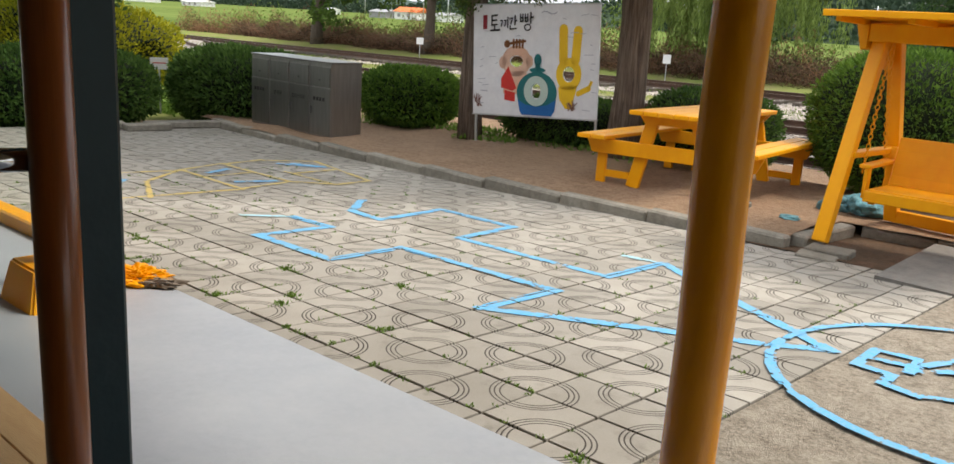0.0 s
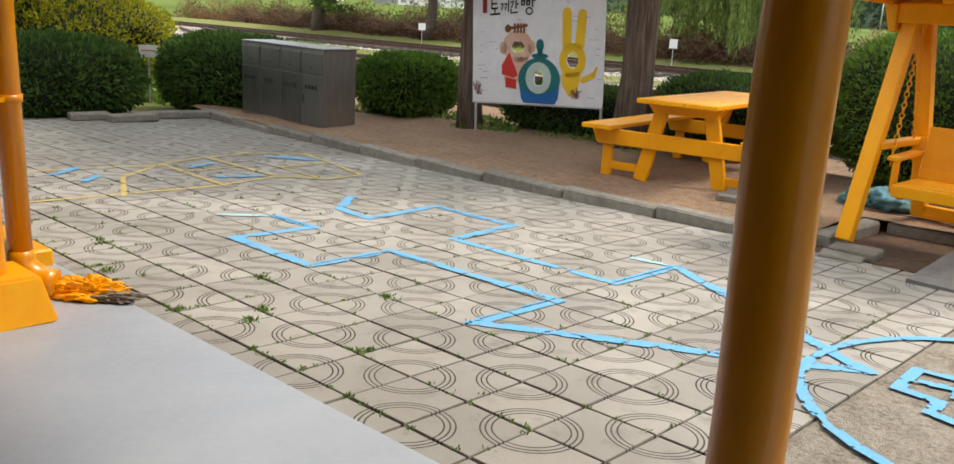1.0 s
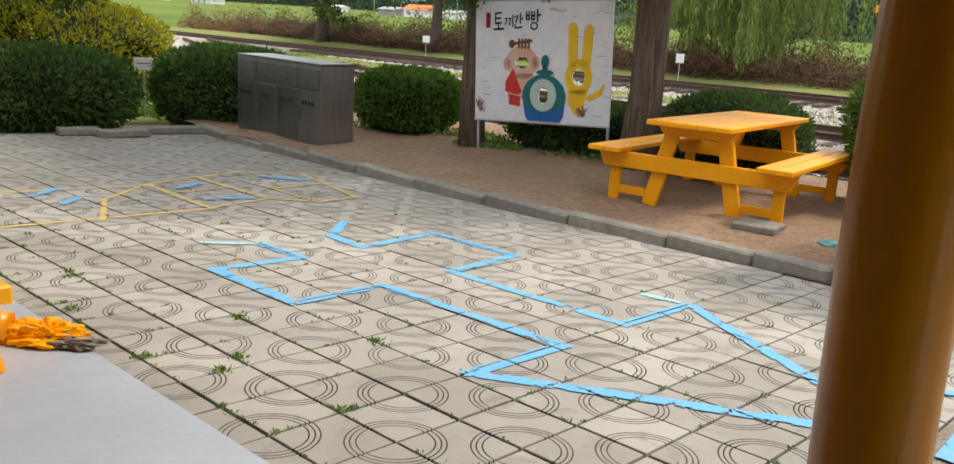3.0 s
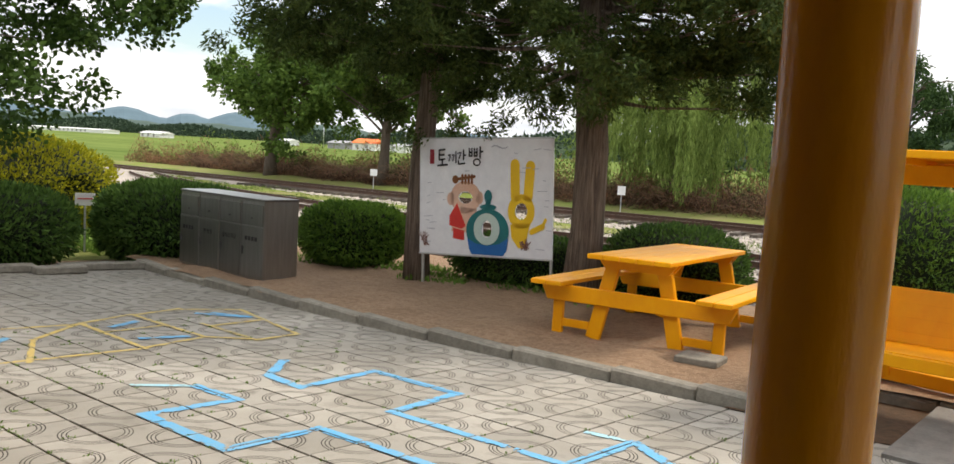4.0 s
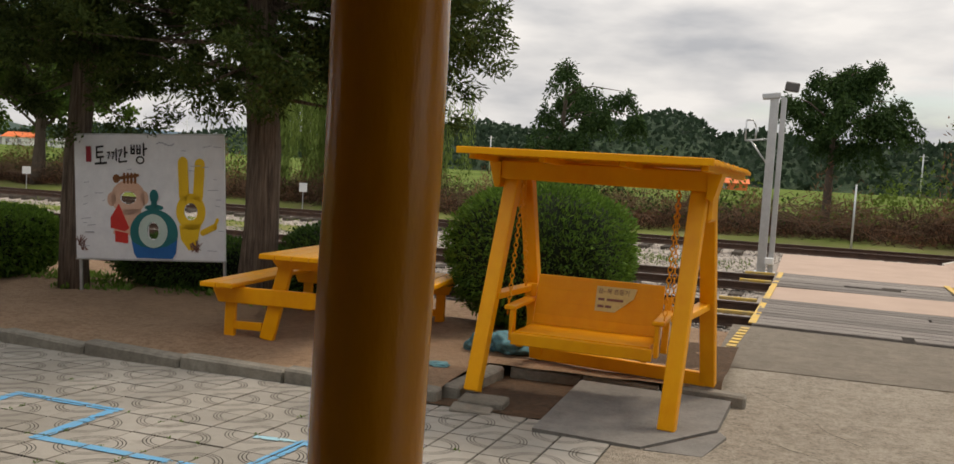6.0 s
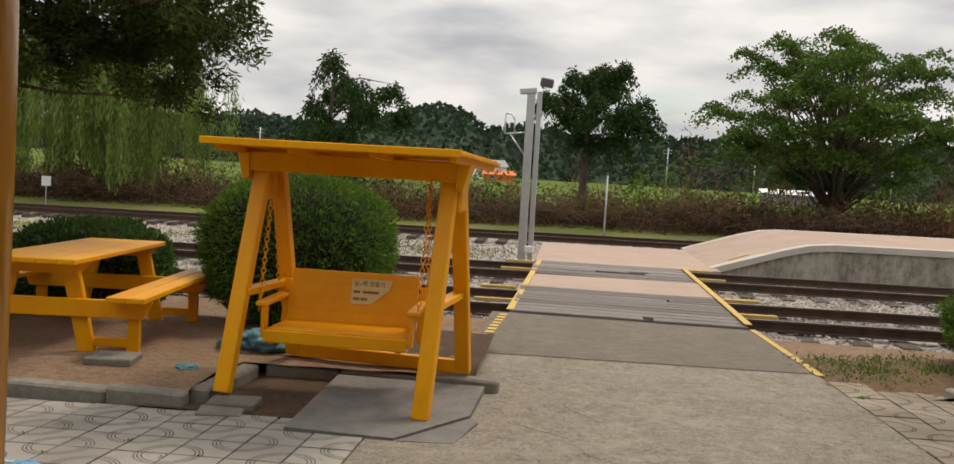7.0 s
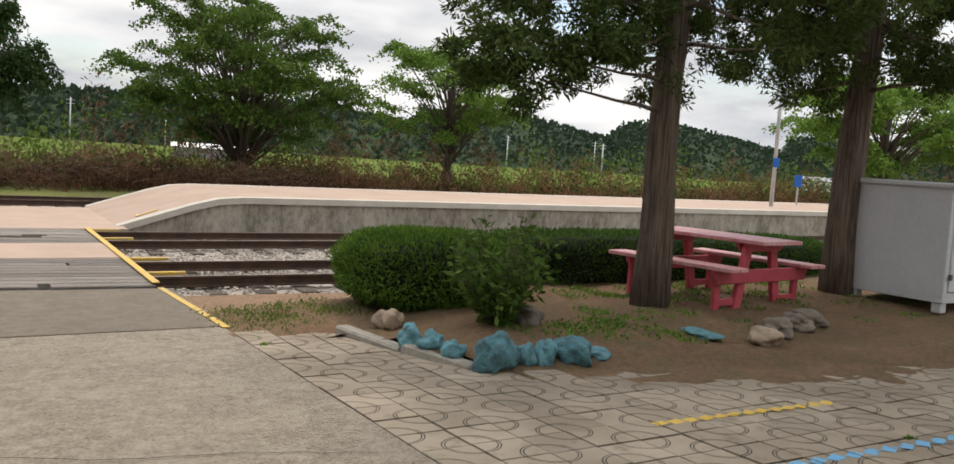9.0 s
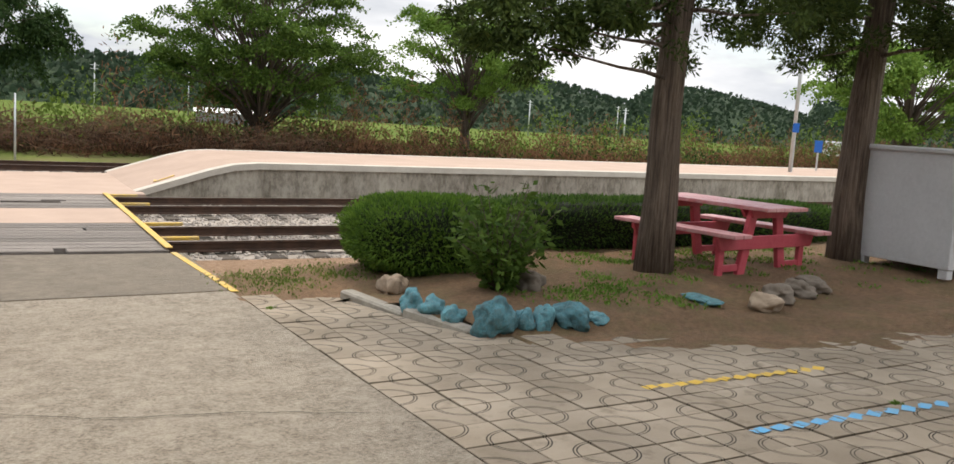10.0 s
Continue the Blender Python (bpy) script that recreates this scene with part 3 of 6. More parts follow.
sheet("path_apron", frange(1.62, 5.0, 0.2), frange(7.3, 9.84, 0.2), lambda x, y: yard(x, y) + 0.002 + lump(x, y, 1.5, 0.004), "path_dark",
      "darker concrete apron leading to the crossing", "path")
bm = bmesh.new()
for x0, x1 in ((-9.0, 12.0),):
    xs, ys = frange(x0, x1, 0.75), frange(-2.85, -0.155, 0.45)
    top = [[bm.verts.new((x, y, 0.0161 * x - 0.0323 * y + 0.03)) for x in xs] for y in ys]
    for j in range(len(ys) - 1):
        for i in range(len(xs) - 1):
            bm.faces.new((top[j][i], top[j][i + 1], top[j + 1][i + 1], top[j + 1][i]))
    low = [bm.verts.new((v.co.x, v.co.y, v.co.z - 0.14)) for v in top[-1]]
    for i in range(len(xs) - 1):
        bm.faces.new((top[-1][i + 1], top[-1][i], low[i], low[i + 1]))
tagged(part("platform_floor", bm, "slab"), "smooth pale grey painted concrete floor", "floor", kind="structure")

for k, pts in enumerate((((2.2, 4.6), (2.6, 4.3), (2.75, 3.9), (3.3, 3.55), (4.1, 3.35), (4.9, 3.0)), ((2.1, 6.2), (2.5, 5.6), (2.62, 5.1), (2.95, 4.6)), ((3.4, 2.2), (4.0, 2.05), (4.4, 1.7), (4.98, 1.55)), ((1.5, 3.2), (2.2, 3.05), (2.9, 2.6)))):
    bm = bmesh.new()
    fine = []
    for a, b in zip(pts, pts[1:]):
        for f in np.linspace(0, 1, 7)[:-1]:
            x, y = a[0] + (b[0] - a[0]) * f, a[1] + (b[1] - a[1]) * f
            fine.append((x + lump(x, y, 9, 0.035, k), y + lump(x, y, 9, 0.035, k + 9)))
    rows = [[bm.verts.new((x, y + w, yard(x, y) + 0.004)) for w in (-0.004, 0.004)] for x, y in fine]
    for p, q in zip(rows, rows[1:]):
        bm.faces.new((p[0], q[0], q[1], p[1]))
    tagged(part("path_crack", bm, "bedding"), "thin dark crack in the concrete path", "crack", "path cracks", "structure")

# station wall and canopy behind the camera
bm = bmesh.new()
box(bm, (10.6, 0.16, 3.1), (-3.5, -2.95, 1.5))
box(bm, (8.2, 0.16, 3.1), (7.9, -2.95, 1.5))
box(bm, (2.0, 0.16, 0.9), (2.8, -2.95, 2.6))
box(bm, (21.0, 0.16, 3.1), (1.5, -6.0, 1.5))
tagged(part("wall_station", bm, "wall"), "brown rendered station wall with a doorway", "wall", kind="structure")
tagged(part("canopy", box_mesh((21.0, 3.3, 0.12), (1.5, -1.38, 3.02)), "roof_under"), "flat boarded canopy over the station floor", "canopy", kind="structure")
tagged(part("roof_station", box_mesh((21.0, 3.4, 0.14), (1.5, -4.6, 3.1)), "grey_roof"), "flat grey station roof", "roof", kind="structure")


# ---- rails ----
def bend(x, k):
    """How far a track swings away from the yard west of the crossing."""
    return k * max(0.0, -6.0 - x) ** 2


def rail_profile():
    return [(-0.06, 0.0), (0.06, 0.0), (0.06, 0.012), (0.01, 0.03), (0.01, 0.10), (0.034, 0.112), (0.034, 0.14), (-0.034, 0.14), (-0.034, 0.112), (-0.01, 0.10), (-0.01, 0.03), (-0.06, 0.012)]


def railway(name, centre, top, x0, x1, label, curve):
    t = thing(name, label, "railway track", (0, centre, top - 0.145), 0, "railway tracks")
    for side in (-0.7175, 0.7175):
        bm = bmesh.new()
        prof = rail_profile()
        k = len(prof)
        stops = frange(x0, -6.0, 2.0) + [x1]
        rings = [[bm.verts.new((x, side + p + bend(x, curve), q)) for p, q in prof] for x in stops]
        for a, b in zip(rings, rings[1:]):
            for i in range(k):
                bm.faces.new((a[i], a[(i + 1) % k], b[(i + 1) % k], b[i]))
        bm.faces.new(rings[0][::-1])
        bm.faces.new(rings[-1])
        r = part("rail", bm, "rail", t, "rust-brown steel rail")
        bm = bmesh.new()
        edge = [[bm.verts.new((x, side + w + bend(x, curve), 0.1425)) for w in (-0.026, 0.026)] for x in stops]
        for a, b in zip(edge, edge[1:]):
            bm.faces.new((a[0], b[0], b[1], a[1]))
        part("rail_head", bm, "rail_head", r)
    shape = box_mesh((0.24, 2.4, 0.12), (0, 0, 0), bevel=0.012)
    me = bpy.data.meshes.new("sleeper")
    shape.to_mesh(me)
    shape.free()
    me.materials.append(M["sleeper"])
    rng = random.Random(centre)
    for i in range(90):
        x = -34 + i * 0.62
        if 1.5 < x < 5.0 and centre < 17:
            continue
        s = new("sleeper", me)
        s.parent = t
        s.matrix_basis = pose(x, rng.uniform(-0.03, 0.03) + bend(x, curve), -0.088, 0, 0, rng.uniform(-1.5, 1.5) - math.degrees(math.atan(2 * curve * max(0.0, -6.0 - x))))
    return t


railway("railway_track", 11.25, -0.185, -30, 70, "rusty rails of the near track on worn sleepers", 0.006)
railway("railway_track", 15.4, -0.185, -44, 70, "rusty rails of the middle track on worn sleepers", 0.006)
railway("railway_track", 23.7, -0.12, -75, 70, "rusty rails of the far track on grey ballast", 0.0012)


# ---- level crossing ----
def plank_deck(y0, y1, rows, x0, x1, seed):
    t = thing("crossing_deck", "weathered dark timber planks across the rails", "plank deck", ((x0 + x1) / 2, (y0 + y1) / 2, -0.30), 0, "crossing decks")
    rng = random.Random(seed)
    w = (y1 - y0) / rows
    for i in range(rows):
        ln = (x1 - x0) / 2
        split = rng.random() < 0.35
        for half in ((0, 1) if split else (0,)):
            cut = rng.uniform(-0.6, 0.9) if split else ln
            a = -ln if half == 0 else cut
            b = cut - 0.012 if half == 0 else ln
            part("plank", box_mesh((b - a, w - 0.02, 0.1), ((a + b) / 2, y0 - (y0 + y1) / 2 + w * (i + 0.5), 0.075 + rng.uniform(-0.006, 0.006)), (rng.uniform(-0.6, 0.6), 0, 0), 0.008), "plank", t)
    return t


plank_deck(9.86, 12.40, 10, 1.84, 4.84, 3)
plank_deck(14.30, 16.55, 9, 1.88, 4.84, 4)
tagged(part("crossing_slab", box_mesh((2.98, 1.84, 0.16), (3.35, 13.35, -0.26), bevel=0.01), "pave_pink"), "pinkish paving slab between the tracks", "paving", kind="structure")
tagged(part("crossing_landing", box_mesh((3.7, 5.0, 0.16), (3.72, 19.1, -0.26), bevel=0.01), "pave_pink"), "pinkish paved landing at the foot of the platform ramp", "paving", kind="structure")

# yellow edge lines and short rail guards
bm = bmesh.new()
beam(bm, (1.84, 9.9, -0.165), (1.98, 16.6, -0.165), 0.09, 0.012, 0)
tagged(part("edge_line", bm, "yellow_worn"), "worn yellow line along the crossing edge", "painted line", "edge lines", "structure")
bm = bmesh.new()
beam(bm, (4.84, 9.9, -0.165), (4.84, 16.6, -0.165), 0.09, 0.012, 0)
tagged(part("edge_line", bm, "yellow_worn"), "worn yellow line along the crossing edge", "painted line", "edge lines", "structure")
bm = bmesh.new()
for i in range(14):
    y = 7.3 + i * 0.19
    box(bm, (0.075, 0.17, 0.006), (5.0 - 0.045 * (y - 7.3), y, yard(4.9, y) + 0.008), (0, 0, 1.8))
tagged(part("edge_line", bm, "yellow_worn"), "worn yellow line along the concrete apron", "painted line", "edge lines", "structure")
bm = bmesh.new()
for i in range(13):
    y = 7.2 + i * 0.2
    box(bm, (0.1, 0.13, 0.006), (1.66 + 0.05 * (y - 7.2), y, yard(1.7, y) + 0.008), (0, 0, -3))
tagged(part("edge_line", bm, "yellow_worn"), "broken worn yellow line along the concrete apron", "painted line", "edge lines", "structure")
for x, y in ((5.1, 10.75), (5.16, 12.2), (1.55, 10.8), (1.5, 12.2), (5.1, 14.85), (1.6, 16.3), (5.1, 16.3), (1.6, 14.9)):
    tagged(part("rail_guard", box_mesh((0.55, 0.07, 0.05), (x, y, -0.18), bevel=0.008), "yellow_worn"), "short yellow painted guard bar beside the rail", "guard bar", "rail guards")

# low concrete strip in front of the near track
tagged(part("edging", box_mesh((12.0, 0.12, 0.16), (10.9, 8.3, -0.27), (0, 0, -0.8), 0.01), "kerb"), "low concrete edging beside the near track", "edging", kind="structure")


# ---- platform ----
def island_platform():
    y0, y1, top, base = 17.1, 22.2, 0.44, -0.42
    prof = [(5.45, -0.175), (6.2, 0.06), (6.9, 0.28), (7.4, 0.40), (7.9, top), (80.0, top + 0.06)]
    t = thing("island_platform", "low pinkish railway platform with a ramped end", "platform", (0, 0, 0))

    def slab(ya, yb, lift, thick, mat, name, label):
        bm = bmesh.new()
        rows = [[bm.verts.new((x, y, z + lift - d)) for x, z in prof] for y, d in ((ya, 0), (yb, 0), (yb, thick), (ya, thick))]
        for r in range(4):
            a, b = rows[r], rows[(r + 1) % 4]
            for i in range(len(prof) - 1):
                bm.faces.new((a[i], a[i + 1], b[i + 1], b[i]))
        bm.faces.new([r[0] for r in rows][::-1])
        bm.faces.new([r[-1] for r in rows])
        bmesh.ops.recalc_face_normals(bm, faces=bm.faces)
        return part(name, bm, mat, t, label)

    slab(y0 + 0.34, y1 - 0.3, -0.004, 0.1, "pave_pink", "paving", "pinkish beige paving")
    slab(y0 - 0.02, y0 + 0.336, 0.0, 0.13, "plat_edge", "edge_stone", "pale stone edge")
    slab(y1 - 0.296, y1, 0.0, 0.13, "plat_edge", "edge_stone", "pale stone edge")
    bm = bmesh.new()
    for y in (y0 + 0.03, y1 - 0.04):
        hi = [bm.verts.new((x, y, z - 0.12)) for x, z in prof]
        lo = [bm.verts.new((x, y, base)) for x, z in prof]
        for i in range(len(prof) - 1):
            bm.faces.new((lo[i], lo[i + 1], hi[i + 1], hi[i]))
    part("wall", bm, "plat_wall", t, "stained concrete face")
    bm = bmesh.new()
    beam(bm, (6.3, 17.72, 0.105), (5.9, 17.62, -0.02), 0.05, 0.012, 0)
    beam(bm, (5.9, 17.62, -0.02), (5.95, 17.9, -0.01), 0.05, 0.012, 0)
    part("line_mark", bm, "yellow_worn", t)
    return t


island_platform()


# ---- ballast stones ----
def stones(name, n, area, seed, size, label):
    rng = np.random.default_rng(seed)
    base = np.array([(1, 0, 0), (-1, 0, 0), (0, 1, 0), (0, -1, 0), (0, 0, 1), (0, 0, -1)], float)
    tri = np.array([(0, 2, 4), (2, 1, 4), (1, 3, 4), (3, 0, 4), (2, 0, 5), (1, 2, 5), (3, 1, 5), (0, 3, 5)])
    v = np.empty((n, 6, 3))
    pts = area(rng, n)
    for i in range(n):
        a = rng.uniform(0, 6.28)
        c, s = math.cos(a), math.sin(a)
        q = base * rng.uniform(0.6, 1.25, (6, 1)) * size * rng.uniform(0.6, 1.5) * (1, rng.uniform(0.6, 1), rng.uniform(0.5, 0.9))
        q = q + rng.normal(0, 0.12 * size, (6, 3))
        v[i, :, 0] = c * q[:, 0] - s * q[:, 1] + pts[i, 0]
        v[i, :, 1] = s * q[:, 0] + c * q[:, 1] + pts[i, 1]
        v[i, :, 2] = q[:, 2] + pts[i, 2]
    f = (np.arange(n)[:, None, None] * 6 + tri[None]).reshape(-1, 3)
    return tagged(raw(name, v.reshape(-1, 3).tolist(), f.tolist(), "stone"), label, "ballast", kind="stuff")


def track_area(x0, x1, y0, y1):
    def f(rng, n):
        x = rng.uniform(x0, x1, n * 2)
        y = rng.uniform(y0, y1, n * 2)
        keep = ~((x > 1.7) & (x < 5.0) & (y < 21))
        x, y = x[keep][:n], y[keep][:n]
        z = np.array([bed(a, b) for a, b in zip(x, y)]) + 0.012
        return np.stack([x, y, z], 1)
    return f


stones("ballast_stones", 26000, track_area(-8, 16, 9.2, 17.0), 5, 0.028, "loose grey and brown ballast stones by the near tracks")
stones("ballast_stones", 22000, track_area(-24, 10, 15.0, 26.0), 6, 0.036, "loose grey ballast stones between the far tracks")


# ---- kerbs ----
def kerb_run(points, label, mat="kerb", sink=0.0):
    for a, b in zip(points, points[1:]):
        bm = bmesh.new()
        mid = ((a[0] + b[0]) / 2, (a[1] + b[1]) / 2)
        ang = math.degrees(math.atan2(b[1] - a[1], b[0] - a[0]))
        ln = math.dist(a, b) - 0.012
        rng = random.Random(round(a[0] * 100))
        t = part("kerb", box(bm, (ln, 0.15, 0.24), (0, 0, -0.02 - sink), bevel=0.018), mat)
        t.matrix_basis = pose(*mid, yard(*mid) + rng.uniform(-0.008, 0.008), rng.uniform(-2, 2), 0.9, ang + rng.uniform(-0.6, 0.6))
        tagged(t, label, "kerb", "kerb stones", "structure")


kerb_run(KERB_WEST,
         "worn grey concrete kerb stone along the soil bed")
kerb_run([(-0.02, 4.54), (0.0, 5.0), (0.02, 5.5)], "worn grey concrete kerb stone beside the swing")
kerb_run([(5.94, 6.62), (6.15, 5.6), (6.37, 4.74)], "low pale concrete kerb of the planted island", "kerb_pale", 0.035)
kerb_run([(0.12, 5.62), (0.75, 5.62), (1.4, 5.6), (2.06, 5.58)], "dark brick kerb behind the swing")


# ---- paint on the paving ----
def stroke(bm, points, width, lift=0.0045):
    """A band of paint in small flakes, with ragged edges and gaps where the joints run."""
    cell = 0.014
    for a, b in zip(points, points[1:]):
        a, b = Vector((*a, 0)), Vector((*b, 0))
        d = (b - a).normalized()
        s = Vector((-d.y, d.x, 0))
        a, b = a - d * width * 0.42, b + d * width * 0.42
        n = max(1, round((b - a).length / cell))
        m = max(3, round(width / cell))
        step, wide = (b - a).length / n, width / m
        for i in range(n):
            for j in range(m):
                c = a + d * (i + 0.5) * step + s * ((j + 0.5) * wide - width / 2)
                jx, jy = abs(c.x / PITCH - round(c.x / PITCH)) * PITCH, abs(c.y / PITCH - round(c.y / PITCH)) * PITCH
                if (c.x < 1.33 or c.x > 5.0) and min(jx, jy) < 0.007:
                    continue
                wear = noise.noise(Vector((c.x * 9, c.y * 9, 3))) + 0.6 * noise.noise(Vector((c.x * 40, c.y * 40, 8)))
                if wear > (0.22 if j in (0, m - 1) else 0.62):
                    continue
                u, w = d * step * 0.51, s * wide * 0.51
                bm.faces.new([bm.verts.new((q.x, q.y, yard(q.x, q.y) + lift)) for q in (c - u - w, c + u - w, c + u + w, c - u + w)])
        lift += 0.0002
    return bm


def painted(name, strokes, width, mat, label, lift=0.0045):
    bm = bmesh.new()
    for s in strokes:
        stroke(bm, s, width, lift)
        lift += 0.0003
    return tagged(part(name, bm, mat), label, "floor paint", kind="structure")


painted("maze_line", [
    [(-2.95, 1.67), (-2.49, 1.68), (-2.51, 1.05), (-1.66, 1.04), (-1.67, 1.68), (-0.31, 1.72), (-0.32, 1.06), (0.29, 1.43), (0.96, 1.81), (1.24, 2.02)],
    [(-3.28, 2.66), (-2.92, 2.25), (-2.52, 2.22), (-2.61, 3.0), (-1.76, 3.0), (-1.68, 2.29), (-0.33, 2.3), (-0.32, 2.98), (0.56, 2.45), (1.27, 2.03)],
], 0.084, "blue_line", "bright blue maze outline painted on the pavers")
painted("maze_line", [[(-3.19, 1.35), (-2.95, 1.67)], [(-0.62, 2.94), (-0.40, 2.97)]], 0.06, "blue_pale", "faded pale blue paint traces on the pavers")
circle = [(2.09 + 1.07 * math.cos(a), 2.08 + 1.07 * math.sin(a)) for a in np.linspace(0, 2 * math.pi, 37)]
painted("circle_line", [circle], 0.056, "blue_line", "blue circle painted across pavers and concrete", 0.008)
painted("figure_line", [[(1.44, 1.92), (1.42, 2.26), (1.62, 2.27), (1.66, 2.02)], [(1.46, 2.08), (1.66, 2.14), (1.78, 2.45), (2.0, 2.5)],
                        [(1.46, 1.92), (1.62, 1.9), (1.63, 1.74), (1.80, 1.70), (1.98, 1.8)], [(1.66, 2.04), (1.8, 2.2), (1.95, 2.2)]], 0.06,
        "blue_line", "small blue figure painted inside the circle", 0.008)
painted("hopscotch_line", [[(-4.25, 0.4), (-4.25, 1.1), (-4.23, 2.02)], [(-5.6, 0.7), (-5.45, 2.12)], [(-4.18, 1.1), (-4.95, 1.45), (-5.5, 2.1), (-4.25, 2.02)],
                           [(-4.25, 2.02), (-4.42, 2.68), (-5.74, 2.72), (-5.5, 2.12)], [(-5.0, 2.06), (-5.08, 2.7)], [(-5.8, 3.3), (-5.54, 3.82), (-4.13, 3.46), (-4.08, 2.98), (-5.0, 3.02)],
                           [(-4.4, 2.7), (-4.1, 3.0)], [(-5.7, 2.75), (-5.85, 3.3)], [(-4.85, 3.05), (-4.9, 3.6)]], 0.05, "yellow_faint",
        "faded yellow hopscotch lines painted on the pavers")
painted("hopscotch_mark", [[(-5.5, 3.3), (-5.15, 3.55)], [(-5.45, 3.45), (-5.1, 3.62)], [(-4.6, 2.2), (-4.5, 2.55)], [(-5.2, 2.25), (-5.35, 2.55)], [(-4.9, 1.1), (-5.1, 1.3)], [(-5.3, 1.0), (-5.55, 1.3)]],
        0.08, "blue_line", "blue patches inside the hopscotch squares", 0.008)
bm = bmesh.new()
for i in range(13):
    x = 6.62 + i * 0.128
    stroke(bm, [(x + 0.045, 2.88 - 0.006 * i), (x + 0.085, 2.885 - 0.004 * i)], 0.08)
tagged(part("dash_line", bm, "yellow_line"), "dashed orange-yellow line on the pavers", "floor paint", kind="structure")
bm = bmesh.new()
for i in range(11):
    x = 6.62 + i * 0.155
    stroke(bm, [(x + 0.045, 1.92 - 0.008 * i), (x + 0.095, 1.93 - 0.005 * i)], 0.08)
tagged(part("dash_line", bm, "blue_line"), "dashed blue line on the pavers", "floor paint", kind="structure")
bm = bmesh.new()
stroke(bm, [(7.1, 0.97), (7.2, 0.97)], 0.16)
tagged(part("dash_line", bm, "yellow_line"), "yellow spot painted on the pavers", "floor paint", kind="structure")


# ---- shrubs and trees ----
def hull_points(n, rng, power):
    d = rng.normal(0, 1, (n, 3))
    d /= np.linalg.norm(d, axis=1, keepdims=True)
    r = (np.abs(d) ** power).sum(1) ** (-1.0 / power)
    return d, r[:, None] * d


def shrub(name, label, at, radius, mat, n, leaf, seed, power=2.6, group="clipped shrubs", category="shrub", rough=0.1, turn=0.0, spread=0.7):
    """A clipped shrub: a solid dark core, painted as inner shade, and a coat of small leaves that stands uneven."""
    rx, ry, rz = radius
    t = thing(name, label, category, at, turn, group)
    rng = np.random.default_rng(seed)
    # added solid core: stops see-through, its dark colour stands for inner shade
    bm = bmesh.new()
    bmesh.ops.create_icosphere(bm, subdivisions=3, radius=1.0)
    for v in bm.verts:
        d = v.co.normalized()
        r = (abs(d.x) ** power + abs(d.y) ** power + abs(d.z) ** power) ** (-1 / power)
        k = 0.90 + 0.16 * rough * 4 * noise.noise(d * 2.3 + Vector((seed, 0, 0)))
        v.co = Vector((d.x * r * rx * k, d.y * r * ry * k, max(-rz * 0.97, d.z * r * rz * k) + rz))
    part("heart", bm, "hedge_core", t, "solid dark core painted as the shade inside")
    d, p = hull_points(n, rng, power)
    wob = np.array([noise.noise(Vector(q) * 2.3 + Vector((seed, 0, 0))) * 0.64 + noise.noise(Vector(q) * 6.0) * 0.35 for q in d])
    k = (0.93 + rough * wob + rng.uniform(-0.09, 0.05, n))[:, None]
    p = p * k * (rx, ry, rz)
    p[:, 2] = np.maximum(p[:, 2], -rz * 0.98) + rz
    leaves("foliage", p, d * (1 / rx, 1 / ry, 1 / rz) * rx + (0, 0, 0.25), leaf[0], leaf[1], mat, t, seed + 1, spread)
    return t


def on_soil(x, y, west=True):
    return (soil_left if west else soil_right)(x, y) - 0.02


shrub("clipped_shrub", "dark green clipped shrub beside the stone steps", (-10.35, 2.9, yard(-10, 2.9) - 0.1), (1.0, 1.4, 0.58), "hedge", 16000, (0.09, 0.034), 11)
shrub("clipped_shrub", "dark green clipped shrub behind the steel bins", (-10.15, 5.75, yard(-10, 5.6) - 0.1), (1.3, 1.0, 0.64), "hedge", 20000, (0.09, 0.034), 12)
shrub("clipped_shrub", "rounded green shrub with trailing vine shoots beside the bins", (-7.75, 7.35, on_soil(-7.75, 7.3)), (0.78, 0.75, 0.47), "hedge_mid", 13000, (0.07, 0.035), 13)
shrub("golden_shrub", "large yellow-green shrub behind the dark hedges", (-15.4, 5.2, yard(-15, 5) - 0.1), (2.3, 2.0, 0.98), "hedge_gold", 30000, (0.085, 0.036), 14, 2.2, "loose shrubs", rough=0.2)
shrub("clipped_shrub", "low dark hedge behind the white board", (-4.75, 7.85, on_soil(-4.7, 7.8)), (1.3, 0.5, 0.34), "hedge", 12000, (0.06, 0.024), 15, turn=9)
shrub("clipped_shrub", "low round green shrub behind the yellow picnic table", (-2.75, 8.0, on_soil(-2.7, 8)), (0.88, 0.7, 0.52), "hedge", 12000, (0.06, 0.024), 16)
shrub("clipped_shrub", "tall rounded yew shrub behind the yellow swing", (-0.3, 7.75, on_soil(-0.3, 7.7)), (1.02, 0.95, 0.80), "hedge_mid", 26000, (0.065, 0.018), 17)
shrub("clipped_shrub", "thick clipped yew hedge by the near track", (7.28, 7.45, soil_right(7, 7.4) - 0.03), (1.0, 0.8, 0.42), "hedge_mid", 24000, (0.06, 0.018), 18, 3.2)
shrub("clipped_shrub", "long low hedge behind the pink picnic table", (11.5, 8.35, soil_right(11, 8.3) - 0.05), (3.6, 0.6, 0.38), "hedge", 34000, (0.06, 0.02), 19, 4.0)


